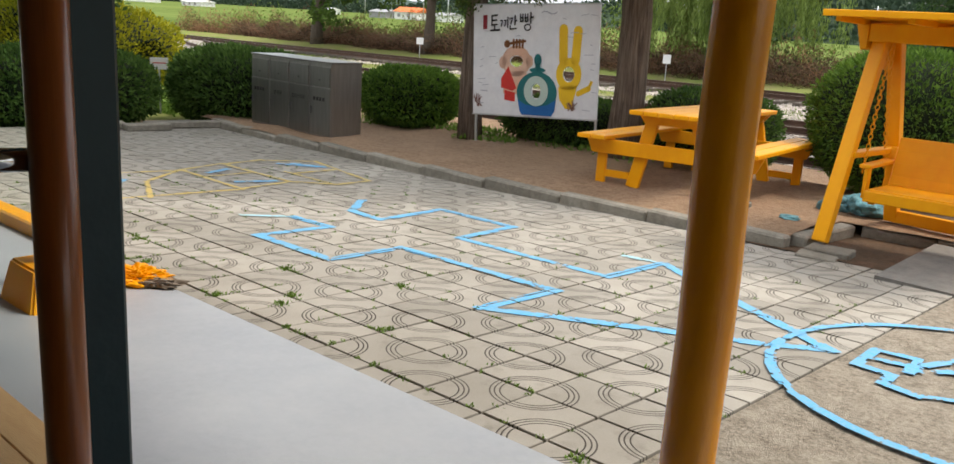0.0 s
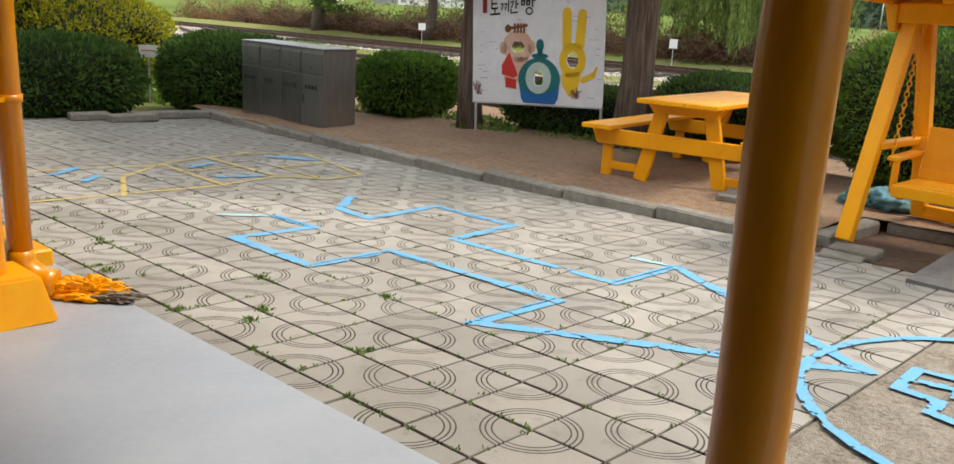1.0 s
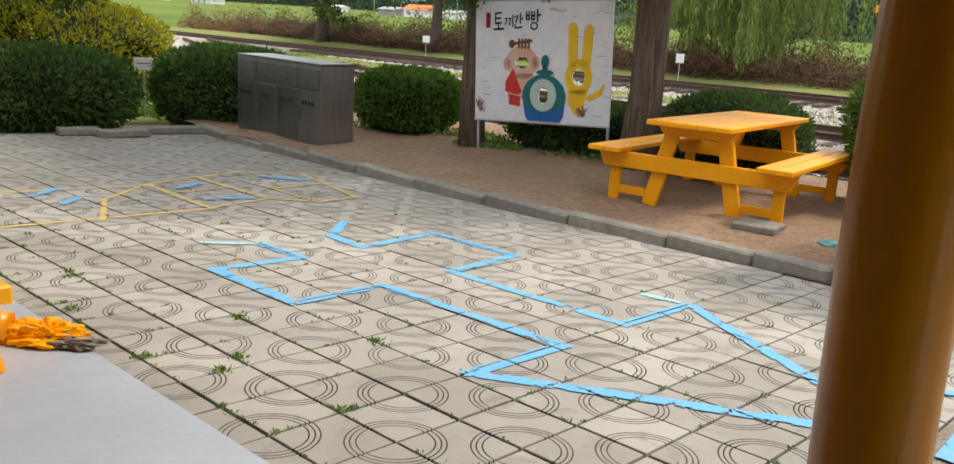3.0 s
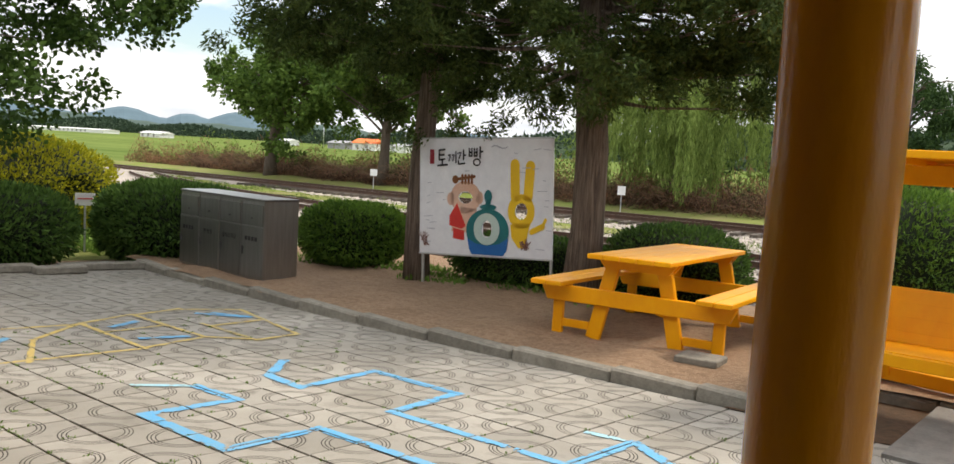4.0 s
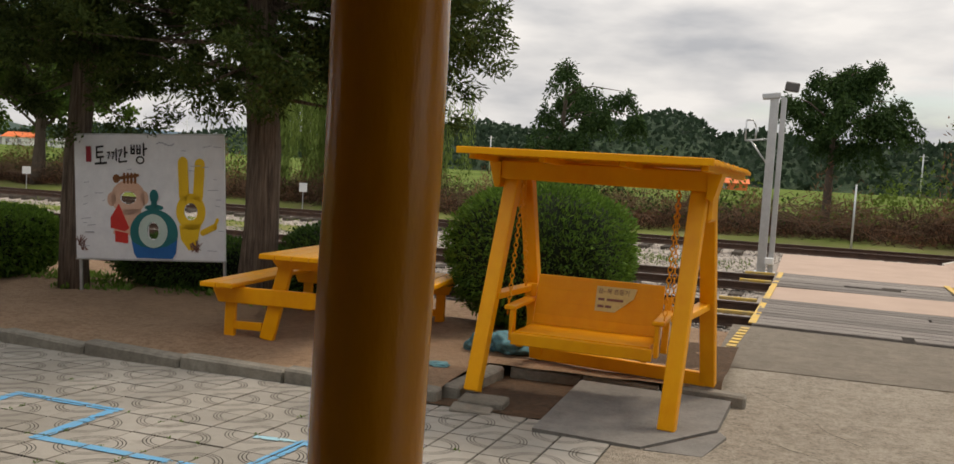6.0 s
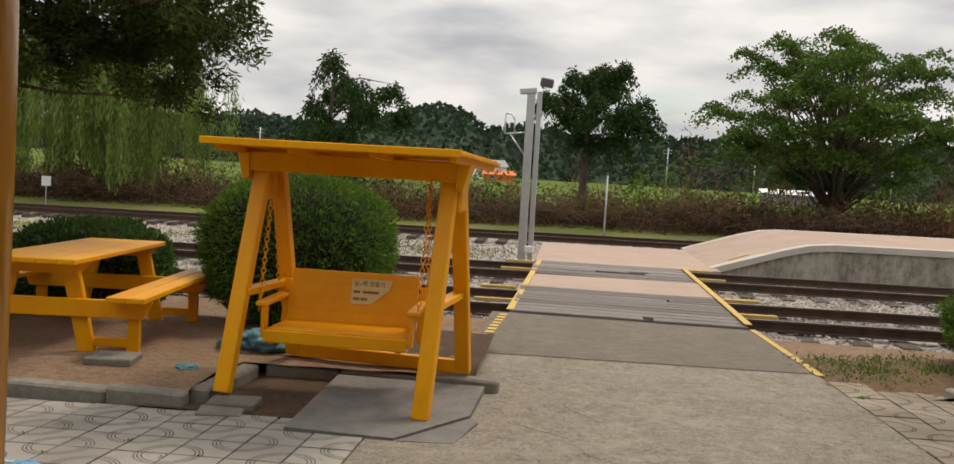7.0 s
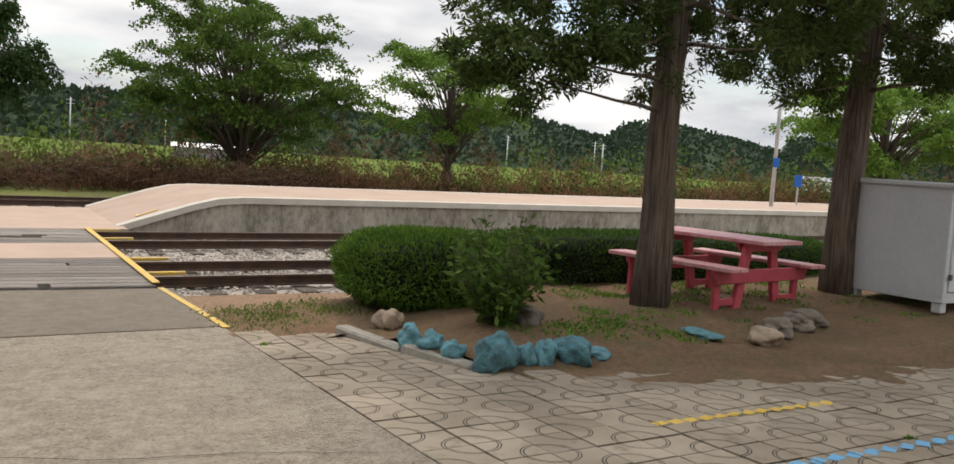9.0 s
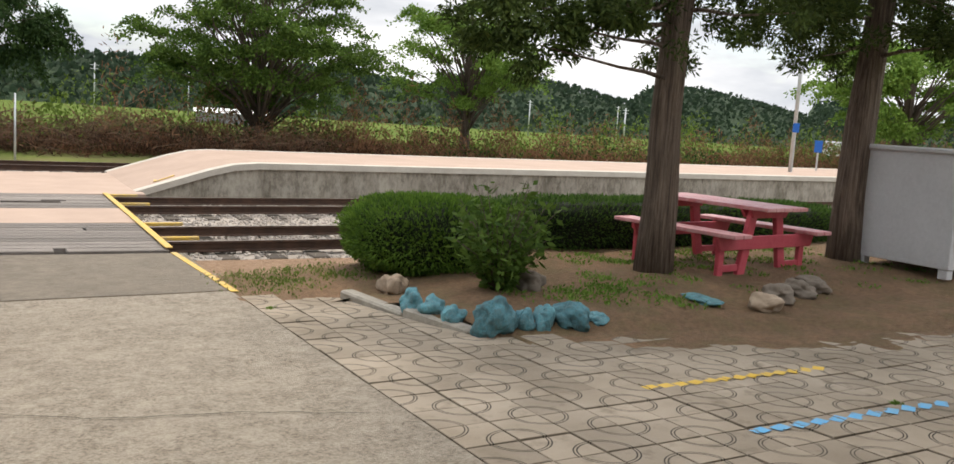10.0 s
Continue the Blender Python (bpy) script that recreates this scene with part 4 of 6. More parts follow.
def leafy_bush(at, height, radius, seed):
    t = thing("leafy_bush", "loose green leafy bush with upright shoots", "bush", at)
    rng = np.random.default_rng(seed)
    bm = bmesh.new()
    pts, nor = [], []
    for i in range(44):
        a = rng.uniform(0, 6.28)
        r = radius * math.sqrt(rng.uniform(0, 1))
        h = height * rng.uniform(0.45, 1.0) * (1 - 0.35 * r / radius)
        tip = Vector((r * math.cos(a), r * math.sin(a), h))
        tube(bm, [(0.05 * math.cos(a), 0.05 * math.sin(a), 0), tip * 0.5 + Vector((0, 0, 0.1)), tip], (0.008, 0.006, 0.003), 5)
        for j in range(40):
            f = rng.uniform(0.15, 1.0)
            q = tip * f + Vector(rng.normal(0, 0.035, 3))
            pts.append(q)
            nor.append((math.cos(a) * 0.6 + rng.normal(0, 0.5), math.sin(a) * 0.6 + rng.normal(0, 0.5), 0.2))
    part("stem", bm, "bark_grey", t)
    leaves("foliage", pts, nor, 0.105, 0.042, "leaf", t, seed, 0.6)
    return t


leafy_bush((7.17, 5.78, soil_right(7.17, 5.78) - 0.02), 1.38, 0.55, 21)


def limb_tree(name, label, at, height, trunk, crown, mat, bark, seed, leaf, n_leaf, clumps, clump_r, lean=(0, 0), flat=0.7, droop=0.0, fork=0.35, spread=0.9, group="trees", hang=0.0, taper=0.9, limb=0.22, rise=0.12, jag=0.0, reach=(0.55, 0.85), sprays=5, tight=0.42, plate=0.0, lobe=None):
    """A tree: a tapered trunk, limbs to every clump of the crown, and leaves gathered round the limb ends."""
    t = thing(name, label, "tree", at, 0, group)
    rng = np.random.default_rng(seed)
    bm = bmesh.new()
    top = Vector((lean[0], lean[1], height * 0.92))
    path = [Vector((lean[0] * f ** 1.4 + lump(f * 3, seed, 1, 0.12), lean[1] * f ** 1.4 + lump(f * 3, seed + 5, 1, 0.12), height * 0.92 * f)) for f in np.linspace(0, 1, 9)]
    path[0] = Vector((0, 0, -0.1))
    tube(bm, path, [trunk * (1.16 if i == 0 else 1.04 - taper * i / 8) for i in range(9)], 14, wobble=0.16, seed=seed)
    part("trunk", bm, bark, t)
    bm = bmesh.new()
    cx, cy, cz, rx, ry, rz = crown
    pts, nor = [], []
    per = n_leaf // clumps
    for i in range(clumps):
        d = rng.normal(0, 1, 3)
        d /= np.linalg.norm(d)
        r = rng.uniform(0.35, 1.0) ** 0.6
        c = Vector((cx + d[0] * r * rx, cy + d[1] * r * ry, cz + d[2] * r * rz))
        if lobe and i < lobe[6]:
            c = Vector((lobe[0] + d[0] * r * lobe[3], lobe[1] + d[1] * r * lobe[4], lobe[2] + d[2] * r * lobe[5]))
        if jag:
            c.z += jag * rng.normal(0, 1)
        g = min(0.97, max(fork, (c.z / (height * 0.92)) * rng.uniform(*reach))) * 8
        k = min(7, int(g))
        a = path[k].lerp(path[k + 1], g - k)
        mid = a.lerp(c, 0.55) + Vector((rng.normal(0, 0.06), rng.normal(0, 0.06), rise)) * (c - a).length
        tube(bm, [a, a.lerp(mid, 0.5) + Vector((0, 0, 0.02)), mid, c], (trunk * limb, trunk * limb * 0.75, trunk * limb * 0.5, 0.008), 6, wobble=0.1, seed=i)
        rr = clump_r * rng.uniform(0.6, 1.3)
        seeds = rng.uniform(-1, 1, (sprays, 3)) * rr * (1, 1, flat)
        pick = seeds[rng.integers(0, sprays, per)]
        w = rng.normal(0, 1, (per, 3))
        w /= np.linalg.norm(w, axis=1, keepdims=True)
        q = pick + w * (rng.uniform(0, 1, (per, 1)) ** 0.45) * rr * tight * (1, 1, 0.8)
        if plate:
            ang, rad = rng.uniform(0, 6.283, per), rr * np.sqrt(rng.uniform(0, 1, per)) * (0.75 + 0.35 * np.sin(rng.uniform(0, 6) + 3 * rng.uniform(0, 1, per)))
            out = Vector((c.x - a.x, c.y - a.y, 0)).normalized()
            fx, fy = rad * np.cos(ang) * 1.25, rad * np.sin(ang) * 0.8
            q = np.stack([fx * out.x - fy * out.y, fx * out.y + fy * out.x, -plate * rad * rad / rr + rng.normal(0, 0.07, per) + 0.12 * rr * np.sin(fx * 5 / rr)], 1)
        if hang:
            q[:, 2] -= rng.uniform(0, 1, per) ** 1.0 * hang
            q[:, :2] *= 0.75
        w = q / (np.linalg.norm(q, axis=1, keepdims=True) + 1e-6)
        pts.append(q + np.array(c))
        nor.append(w * 0.8 + np.array([0, 0, 0.15]))
    part("branchwork", bm, bark, t)
    leaves("crown", np.concatenate(pts), np.concatenate(nor), leaf[0], leaf[1], mat, t, seed, spread, droop=droop)
    return t


def juniper(label, at, height, trunk, radius, bottom, seed, lean=(0, 0), clumps=135, n_leaf=190000, lobe=None):
    mid = (height + bottom) / 2
    return limb_tree("juniper_tree", label, at, height, trunk, (lean[0] * 0.6, lean[1] * 0.6, mid, radius, radius, (height - bottom) / 2), "juniper", "bark", seed,
                     (0.085, 0.024), n_leaf, clumps, 0.5, lean, 0.5, 0.35, 0.2, 0.8, "juniper trees", taper=0.55, limb=0.15, rise=-0.02, reach=(0.9, 1.2), jag=0.12, sprays=9, tight=0.34, lobe=lobe)


juniper("tall dark juniper with fibrous brown trunk beside the board", (-6.12, 7.05, soil_left(-6.1, 7.0) - 0.05), 7.5, 0.165, 2.7, 2.2, 31, (0.1, 0.1))
juniper("tall dark juniper with thick ridged trunk behind the picnic table", (-3.65, 7.3, soil_left(-3.6, 7.3) - 0.05), 8.0, 0.215, 3.1, 2.3, 32, (0, 0), 180, 250000, (1.75, -0.4, 3.2, 1.0, 0.9, 1.2, 24))
juniper("tall dark juniper with ridged trunk beside the pink table", (9.25, 5.98, soil_right(9.2, 6) - 0.05), 7.5, 0.19, 3.0, 2.1, 33, (0.02, 0.0), 115, 130000, (-1.7, -0.4, 2.75, 0.75, 0.6, 0.55, 8))
juniper("tall dark juniper leaning beside the grey cabinet", (12.5, 6.1, soil_right(12.5, 6.1) - 0.05), 7.5, 0.2, 2.6, 2.2, 34, (0.22, -0.1), 85, 120000)
limb_tree("broadleaf_tree", "broad leafy tree with hanging dark green branches", (-13.6, 2.6, yard(-14, 2.6) - 0.1), 7.4, 0.2, (0.5, 0, 4.6, 4.8, 4.2, 2.5), "leaf_deep", "bark_grey", 35, (0.105, 0.075), 90000, 105, 0.9)
limb_tree("broadleaf_tree", "leaning broadleaf tree beyond the far track", (-39, 29, -0.3), 8.5, 0.36, (1.5, 0, 5.6, 5.0, 4.0, 2.6), "leaf", "bark_grey", 36, (0.26, 0.17), 24000, 60, 1.3, (1.4, 0), jag=0.4, hang=0.5)
limb_tree("broadleaf_tree", "broadleaf tree with pale trunk beyond the far track", (-30, 29, -0.3), 8.0, 0.3, (0.2, 0, 5.6, 4.0, 3.4, 2.3), "leaf", "bark_grey", 37, (0.26, 0.17), 16000, 55, 1.2, (0.7, 0))
limb_tree("willow_tree", "pale green weeping willow beyond the far track", (-14.2, 29.5, -0.3), 7.6, 0.32, (0, 0, 5.2, 4.3, 3.4, 1.7), "willow", "bark_grey", 38, (0.22, 0.04), 56000, 95, 0.65, hang=3.2, droop=1.3, spread=0.35, tight=0.3, jag=0.3)
limb_tree("weeping_tree", "small dark tree with tiered drooping branches beyond the far track", (-5.8, 28.5, -0.2), 6.0, 0.17, (0.3, 0, 3.7, 3.2, 2.2, 2.0), "leaf_dark", "bark_grey", 39, (0.15, 0.06), 24000, 22, 0.85, reach=(0.75, 0.95), hang=0.35, droop=0.8, rise=0.12, limb=0.26, plate=0.8)
limb_tree("weeping_tree", "small dark tree with open drooping branches by the field", (2.9, 30.0, -0.2), 5.9, 0.16, (0.2, 0, 4.3, 2.1, 1.8, 1.5), "leaf_dark", "bark_grey", 40, (0.15, 0.06), 24000, 18, 0.85, reach=(0.72, 0.95), hang=0.35, droop=0.8, rise=0.12, limb=0.26, plate=0.8)
limb_tree("broadleaf_tree", "spreading many-stemmed broadleaf tree behind the platform", (11.4, 30.0, -0.3), 7.6, 0.26, (0, 0, 4.4, 4.2, 3.4, 2.7), "leaf", "bark_grey", 41, (0.125, 0.072), 60000, 120, 0.95, fork=0.09, jag=0.1, taper=1.0, reach=(0.2, 0.5), limb=0.2, rise=0.1, plate=0.35)
limb_tree("broadleaf_tree", "lighter open broadleaf tree behind the platform", (19.6, 30.0, -0.3), 6.8, 0.2, (0, 0, 4.4, 3.1, 2.8, 2.2), "leaf_bright", "bark_grey", 42, (0.125, 0.072), 30000, 60, 0.95, fork=0.15, jag=0.1, reach=(0.35, 0.65), limb=0.2, plate=0.35)
limb_tree("broadleaf_tree", "light green broadleaf tree beyond the platform end", (39, 24.5, -0.3), 7.0, 0.24, (0, 0, 4.4, 4.6, 4.2, 2.4), "leaf_bright", "bark_grey", 43, (0.17, 0.11), 34000, 70, 1.1, fork=0.15, jag=0.1, reach=(0.35, 0.65), limb=0.2, plate=0.35)


# ---- brush, weeds and grass beyond the tracks ----
def brush(name, label, mat, n, x0, x1, y0, y1, h, leaf, seed, clump=0.9):
    rng = np.random.default_rng(seed)
    x = rng.uniform(x0, x1, n)
    y = rng.uniform(y0, y1, n)
    if y0 > 25:
        y = y + 1.6 + 0.0012 * np.maximum(0.0, -6.0 - x) ** 2
    elif y0 > 18:
        y = y + 0.0035 * np.maximum(0.0, -6.0 - x) ** 2
    top = np.array([0.12 + 1.6 * max(0.0, noise.noise(Vector((a * clump, b * clump, seed))) + 0.15) + 0.45 * noise.noise(Vector((a * 0.21, b * 0.3, seed + 3))) for a, b in zip(x, y)])
    base = np.array([ground_height(a, b) for a, b in zip(x, y)])
    z = base + rng.uniform(0, 1, n) * np.maximum(0.1, top) * h
    nor = rng.normal(0, 0.6, (n, 3)) + (0, 0, 0.8)
    return tagged(leaves(name, np.stack([x, y, z], 1), nor, leaf[0], leaf[1], mat, None, seed, 0.5), label, "brush", kind="stuff")


brush("dry_brush", "heaped reddish-brown dry cuttings along the far track", "dry", 70000, -60, 16, 26.4, 29.8, 1.7, (0.26, 0.028), 51)
brush("dry_brush", "brown and olive brush behind the platform", "dry", 46000, 6, 60, 26.2, 29.6, 2.1, (0.24, 0.04), 52)
brush("green_weeds", "green weeds and creepers among the dry cuttings", "weed", 30000, -60, 60, 27.2, 31.0, 1.9, (0.16, 0.07), 53, 0.55)
brush("dark_shrubs", "dark green shrubs growing through the dry cuttings", "leaf_dark", 26000, -60, 60, 27.0, 30.5, 1.5, (0.16, 0.08), 57, 0.33)
brush("dry_brush", "dark brown heaps of old cuttings beyond the far track", "twig_dark", 22000, -50, 16, 26.2, 28.2, 1.0, (0.35, 0.025), 58, 0.5)
brush("green_weeds", "low grass and weeds between the tracks", "weed", 9000, -45, 1.2, 18.4, 20.8, 0.22, (0.11, 0.025), 54)
brush("green_weeds", "green undergrowth behind the clipped hedges", "leaf_bright", 9000, -17, -10.9, 5.4, 8.2, 0.55, (0.12, 0.06), 55)
brush("green_weeds", "bright green undergrowth west of the yard", "leaf_bright", 14000, -24, -11.4, -2.6, 4.6, 0.6, (0.12, 0.06), 59)
brush("green_weeds", "bank of shrubs at the field edge", "weed", 46000, -60, 60, 30.0, 34.0, 2.3, (0.2, 0.09), 56, 0.45)


def tangle(name, label, n, x0, x1, y0, y1, h, seed):
    rng = np.random.default_rng(seed)
    verts, faces = [], []
    for i in range(n):
        x, y = rng.uniform(x0, x1), rng.uniform(y0, y1)
        y += 1.6 + 0.0012 * max(0.0, -6.0 - x) ** 2
        p = Vector((x, y, ground_height(x, y) + rng.uniform(0.02, 1) * h * (0.4 + abs(noise.noise(Vector((x * 0.4, y * 0.4, 7)))))))
        a, e = rng.uniform(0, 6.28), rng.uniform(-0.5, 0.7)
        d = Vector((math.cos(a), math.sin(a), e)) * rng.uniform(0.4, 1.5)
        s = Vector((0, 0, rng.uniform(0.005, 0.012)))
        m = p + d * 0.5 + Vector((0, 0, rng.uniform(0, 0.18)))
        k = len(verts)
        verts += [p - s, p + s, m - s, m + s, p + d - s * 0.5, p + d + s * 0.5]
        faces += [(k, k + 2, k + 3, k + 1), (k + 2, k + 4, k + 5, k + 3)]
    return tagged(raw(name, [tuple(v) for v in verts], faces, "twig"), label, "twigs", kind="stuff")


tangle("dry_twigs", "tangled bare twigs heaped along the far track", 9000, -50, 14, 26.4, 29.0, 1.3, 61)


# ---- distance ----
def ridge(name, label, mat, dist, x0, x1, base, peaks, seed, step):
    xs = frange(x0, x1, step)
    verts, faces = [], []
    rows = 7
    for j in range(rows):
        f = j / (rows - 1)
        for x in xs:
            h = base
            for px, ph, pw in peaks:
                h = max(h, base * 0.3 + ph * math.exp(-((x - px) / pw) ** 2))
            rough = (noise.noise(Vector((x * 0.06, j * 1.7, seed))) + 0.6 * noise.noise(Vector((x * 0.2, j * 2.9, seed + 2)))) * step * 0.35
            verts.append((x, dist + f * h * 3.0 + rough, -1.0 + h * math.sin(f * math.pi / 2) + rough * f))
    w = len(xs)
    for j in range(rows - 1):
        for i in range(w - 1):
            faces.append((j * w + i, j * w + i + 1, (j + 1) * w + i + 1, (j + 1) * w + i))
    ob = raw(name, verts, faces, mat)
    return tagged(ob, label, "hill", kind="structure")


def forest_cards(name, label, dist, x0, x1, seed, n, peaks, base):
    rng = np.random.default_rng(seed)
    pts, nor = [], []
    for _ in range(n):
        x, f = rng.uniform(x0, x1), rng.uniform(0.0, 1.0)
        h = base
        for px, ph, pw in peaks:
            h = max(h, base * 0.3 + ph * math.exp(-((x - px) / pw) ** 2))
        crown = 1.6 * abs(noise.noise(Vector((x * 0.16, f * 6, seed))))
        pts.append((x, dist + f * h * 3.0 - 1.5 - crown, -1.0 + h * math.sin(f * math.pi / 2) + crown + rng.uniform(-0.6, 0.4)))
        nor.append((rng.normal(0, 0.6), -0.5, 0.6))
    return tagged(leaves(name, pts, nor, 2.2, 1.7, "forest_leaf", None, seed, 0.5), label, "forest", kind="stuff")


ridge("backdrop_woods", "dark wooded ridge behind the fields", "forest", 260, -150, 620, 14, [(-48, 20, 26), (-15, 13, 30), (40, 11, 40), (110, 14, 40), (190, 18, 55), (290, 20, 60), (400, 20, 60), (520, 24, 60)], 71, 2.5)
ridge("backdrop_woods", "tree belt behind the far fields", "forest", 330, -1100, -120, 4, [(-900, 8, 120), (-700, 9, 80), (-560, 6, 60), (-430, 6, 50), (-330, 9, 40), (-240, 12, 40), (-140, 20, 50)], 72, 3.0)
forest_cards("forest_crowns", "dense tree crowns on the wooded ridge", 260, -150, 620, 74, 19000, [(-48, 20, 26), (-15, 13, 30), (40, 11, 40), (110, 14, 40), (190, 18, 55), (290, 20, 60), (400, 20, 60), (520, 24, 60)], 14)
forest_cards("forest_crowns", "dense tree crowns of the far tree belt", 330, -1100, -120, 75, 14000, [(-900, 8, 120), (-700, 9, 80), (-560, 6, 60), (-430, 6, 50), (-330, 9, 40), (-240, 12, 40), (-140, 20, 50)], 4)
def arc_hills(name, label, mat, radius, peaks, base, seed):
    """Hills along an arc round the yard: peaks as (bearing, rise, width) in degrees."""
    verts, faces, w = [], [], 0
    bearings = frange(8, 108, 0.4)
    w = len(bearings)
    for j in range(4):
        for b in bearings:
            e = base + max(h * math.exp(-((b - p) / q) ** 2) for p, h, q in peaks) + 0.16 * noise.noise(Vector((b * 0.5, seed, 0))) + 0.05 * noise.noise(Vector((b * 2.1, seed, 3)))
            r = radius + j * 60
            a = radians(b)
            verts.append((-r * math.sin(a), r * math.cos(a), -1.0 + (2.6 + radius * math.tan(radians(max(0.1, e)))) * math.sin(j / 3 * math.pi / 2)))
    for j in range(3):
        for i in range(w - 1):
            faces.append((j * w + i, j * w + i + 1, (j + 1) * w + i + 1, (j + 1) * w + i))
    return tagged(raw(name, verts, faces, mat), label, "hill", kind="structure")


# the haze over these hills is only their bluish colour
arc_hills("backdrop_hills", "hills on the horizon with blue haze painted into their colour", "far_hill", 1200, [(62, 1.05, 2.2), (58.2, 0.8, 1.6), (55.6, 1.1, 2.2), (51, 0.6, 3), (70, 1.2, 5), (82, 1.6, 7), (97, 1.4, 8), (40, 0.5, 8)], 0.5, 73)
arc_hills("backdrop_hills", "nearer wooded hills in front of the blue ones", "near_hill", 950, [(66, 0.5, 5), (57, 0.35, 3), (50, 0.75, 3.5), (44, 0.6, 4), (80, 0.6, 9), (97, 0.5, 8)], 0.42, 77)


# ---- picnic tables ----
def picnic_table(name, label, at, turn, paint, top_paint, length=1.75, tilt=0.0):
    """End frames run across, the top and the two benches lie along the table."""
    t = thing(name, label, "picnic table", at, turn, "picnic tables")
    t.matrix_basis = t.matrix_basis @ pose(0, 0, 0, -tilt, 0, 0)
    gap = length - 0.55
    mid = gap / 2
    for i in range(5):
        part("top_board", box_mesh((0.15, length, 0.045), (-0.31 + 0.155 * i, mid, 0.745), bevel=0.007), top_paint, t)
    for s in (-1, 1):
        for i in range(2):
            part("bench_board", box_mesh((0.15, length, 0.045), (s * (0.70 + 0.157 * i), mid, 0.46), bevel=0.007), top_paint, t)
    for y in (0.0, gap):
        bm = bmesh.new()
        bmesh.ops.create_cube(bm, size=1.0)
        for v in bm.verts:
            v.co = Vector((v.co.x * (1.86 if v.co.z > 0 else 1.72), y - 0.035 + v.co.y * 0.045, 0.355 + v.co.z * 0.15))
        bmesh.ops.bevel(bm, geom=bm.edges[:], offset=0.008, segments=1, affect="EDGES")
        part("cross_beam", bm, paint, t)
        for e in (-0.03, 0.08):
            bm = bmesh.new()
            bmesh.ops.create_cube(bm, size=1.0)
            for v in bm.verts:
                v.co = Vector((v.co.x * (0.74 if v.co.z > 0 else 0.6), y + e + v.co.y * 0.04, 0.675 + v.co.z * 0.09))
            part("top_batten", bm, paint, t)
        for s in (-1, 1):
            bm = bmesh.new()
            beam(bm, (s * 0.40, y + 0.022, -0.04), (s * 0.235, y + 0.022, 0.69), 0.135, 0.06, 0.008, (0, 1, 0))
            part("leg", bm, paint, t)
            bm = bmesh.new()
            beam(bm, (s * 0.765, y + 0.022, -0.04), (s * 0.765, y + 0.022, 0.42), 0.10, 0.055, 0.008, (0, 1, 0))
            part("bench_post", bm, paint, t)
            bm = bmesh.new()
            beam(bm, (s * 0.74, y + 0.025, 0.07), (s * 0.45, y + 0.025, 0.07), 0.04, 0.075, 0.004)
            part("foot_brace", bm, paint, t)
            part("bench_block", box_mesh((0.26, 0.06, 0.07), (s * 0.76, y + 0.0, 0.40), bevel=0.01), paint, t)
    return t


picnic_table("picnic_table", "bright yellow painted wooden picnic table with attached benches", (-1.73, 5.33, soil_left(-1.7, 5.6) + 0.025), 9, "yellow", "yellow", 2.4, 1.4)
picnic_table("picnic_table", "faded pink-red wooden picnic table with attached benches", (10.62, 5.7, soil_right(10.6, 5.9) + 0.0), 9, "pink", "pink_top")
tagged(part("paving_block", box_mesh((0.36, 0.3, 0.06), (-0.95, 5.1, soil_left(-0.95, 5.1) + 0.015), (0, 0, 8), 0.01), "kerb"), "loose grey paving block on the soil", "block", "loose blocks")


# ---- swing ----
def chain(bm, a, b, link=0.05):
    a, b = Vector(a), Vector(b)
    n = int((b - a).length / (link * 0.78))
    d = (b - a) / n
    for i in range(n):
        c = a + d * (i + 0.5)
        side = Vector((1, 0, 0)) if i % 2 else Vector((0, 1, 0))
        u = d.normalized()
        ring = [c + side * 0.016 * math.cos(q) + u * link * 0.5 * math.sin(q) for q in np.linspace(0, 2 * math.pi, 9)]
        tube(bm, ring, 0.0045, 5, cap=False)
    return bm


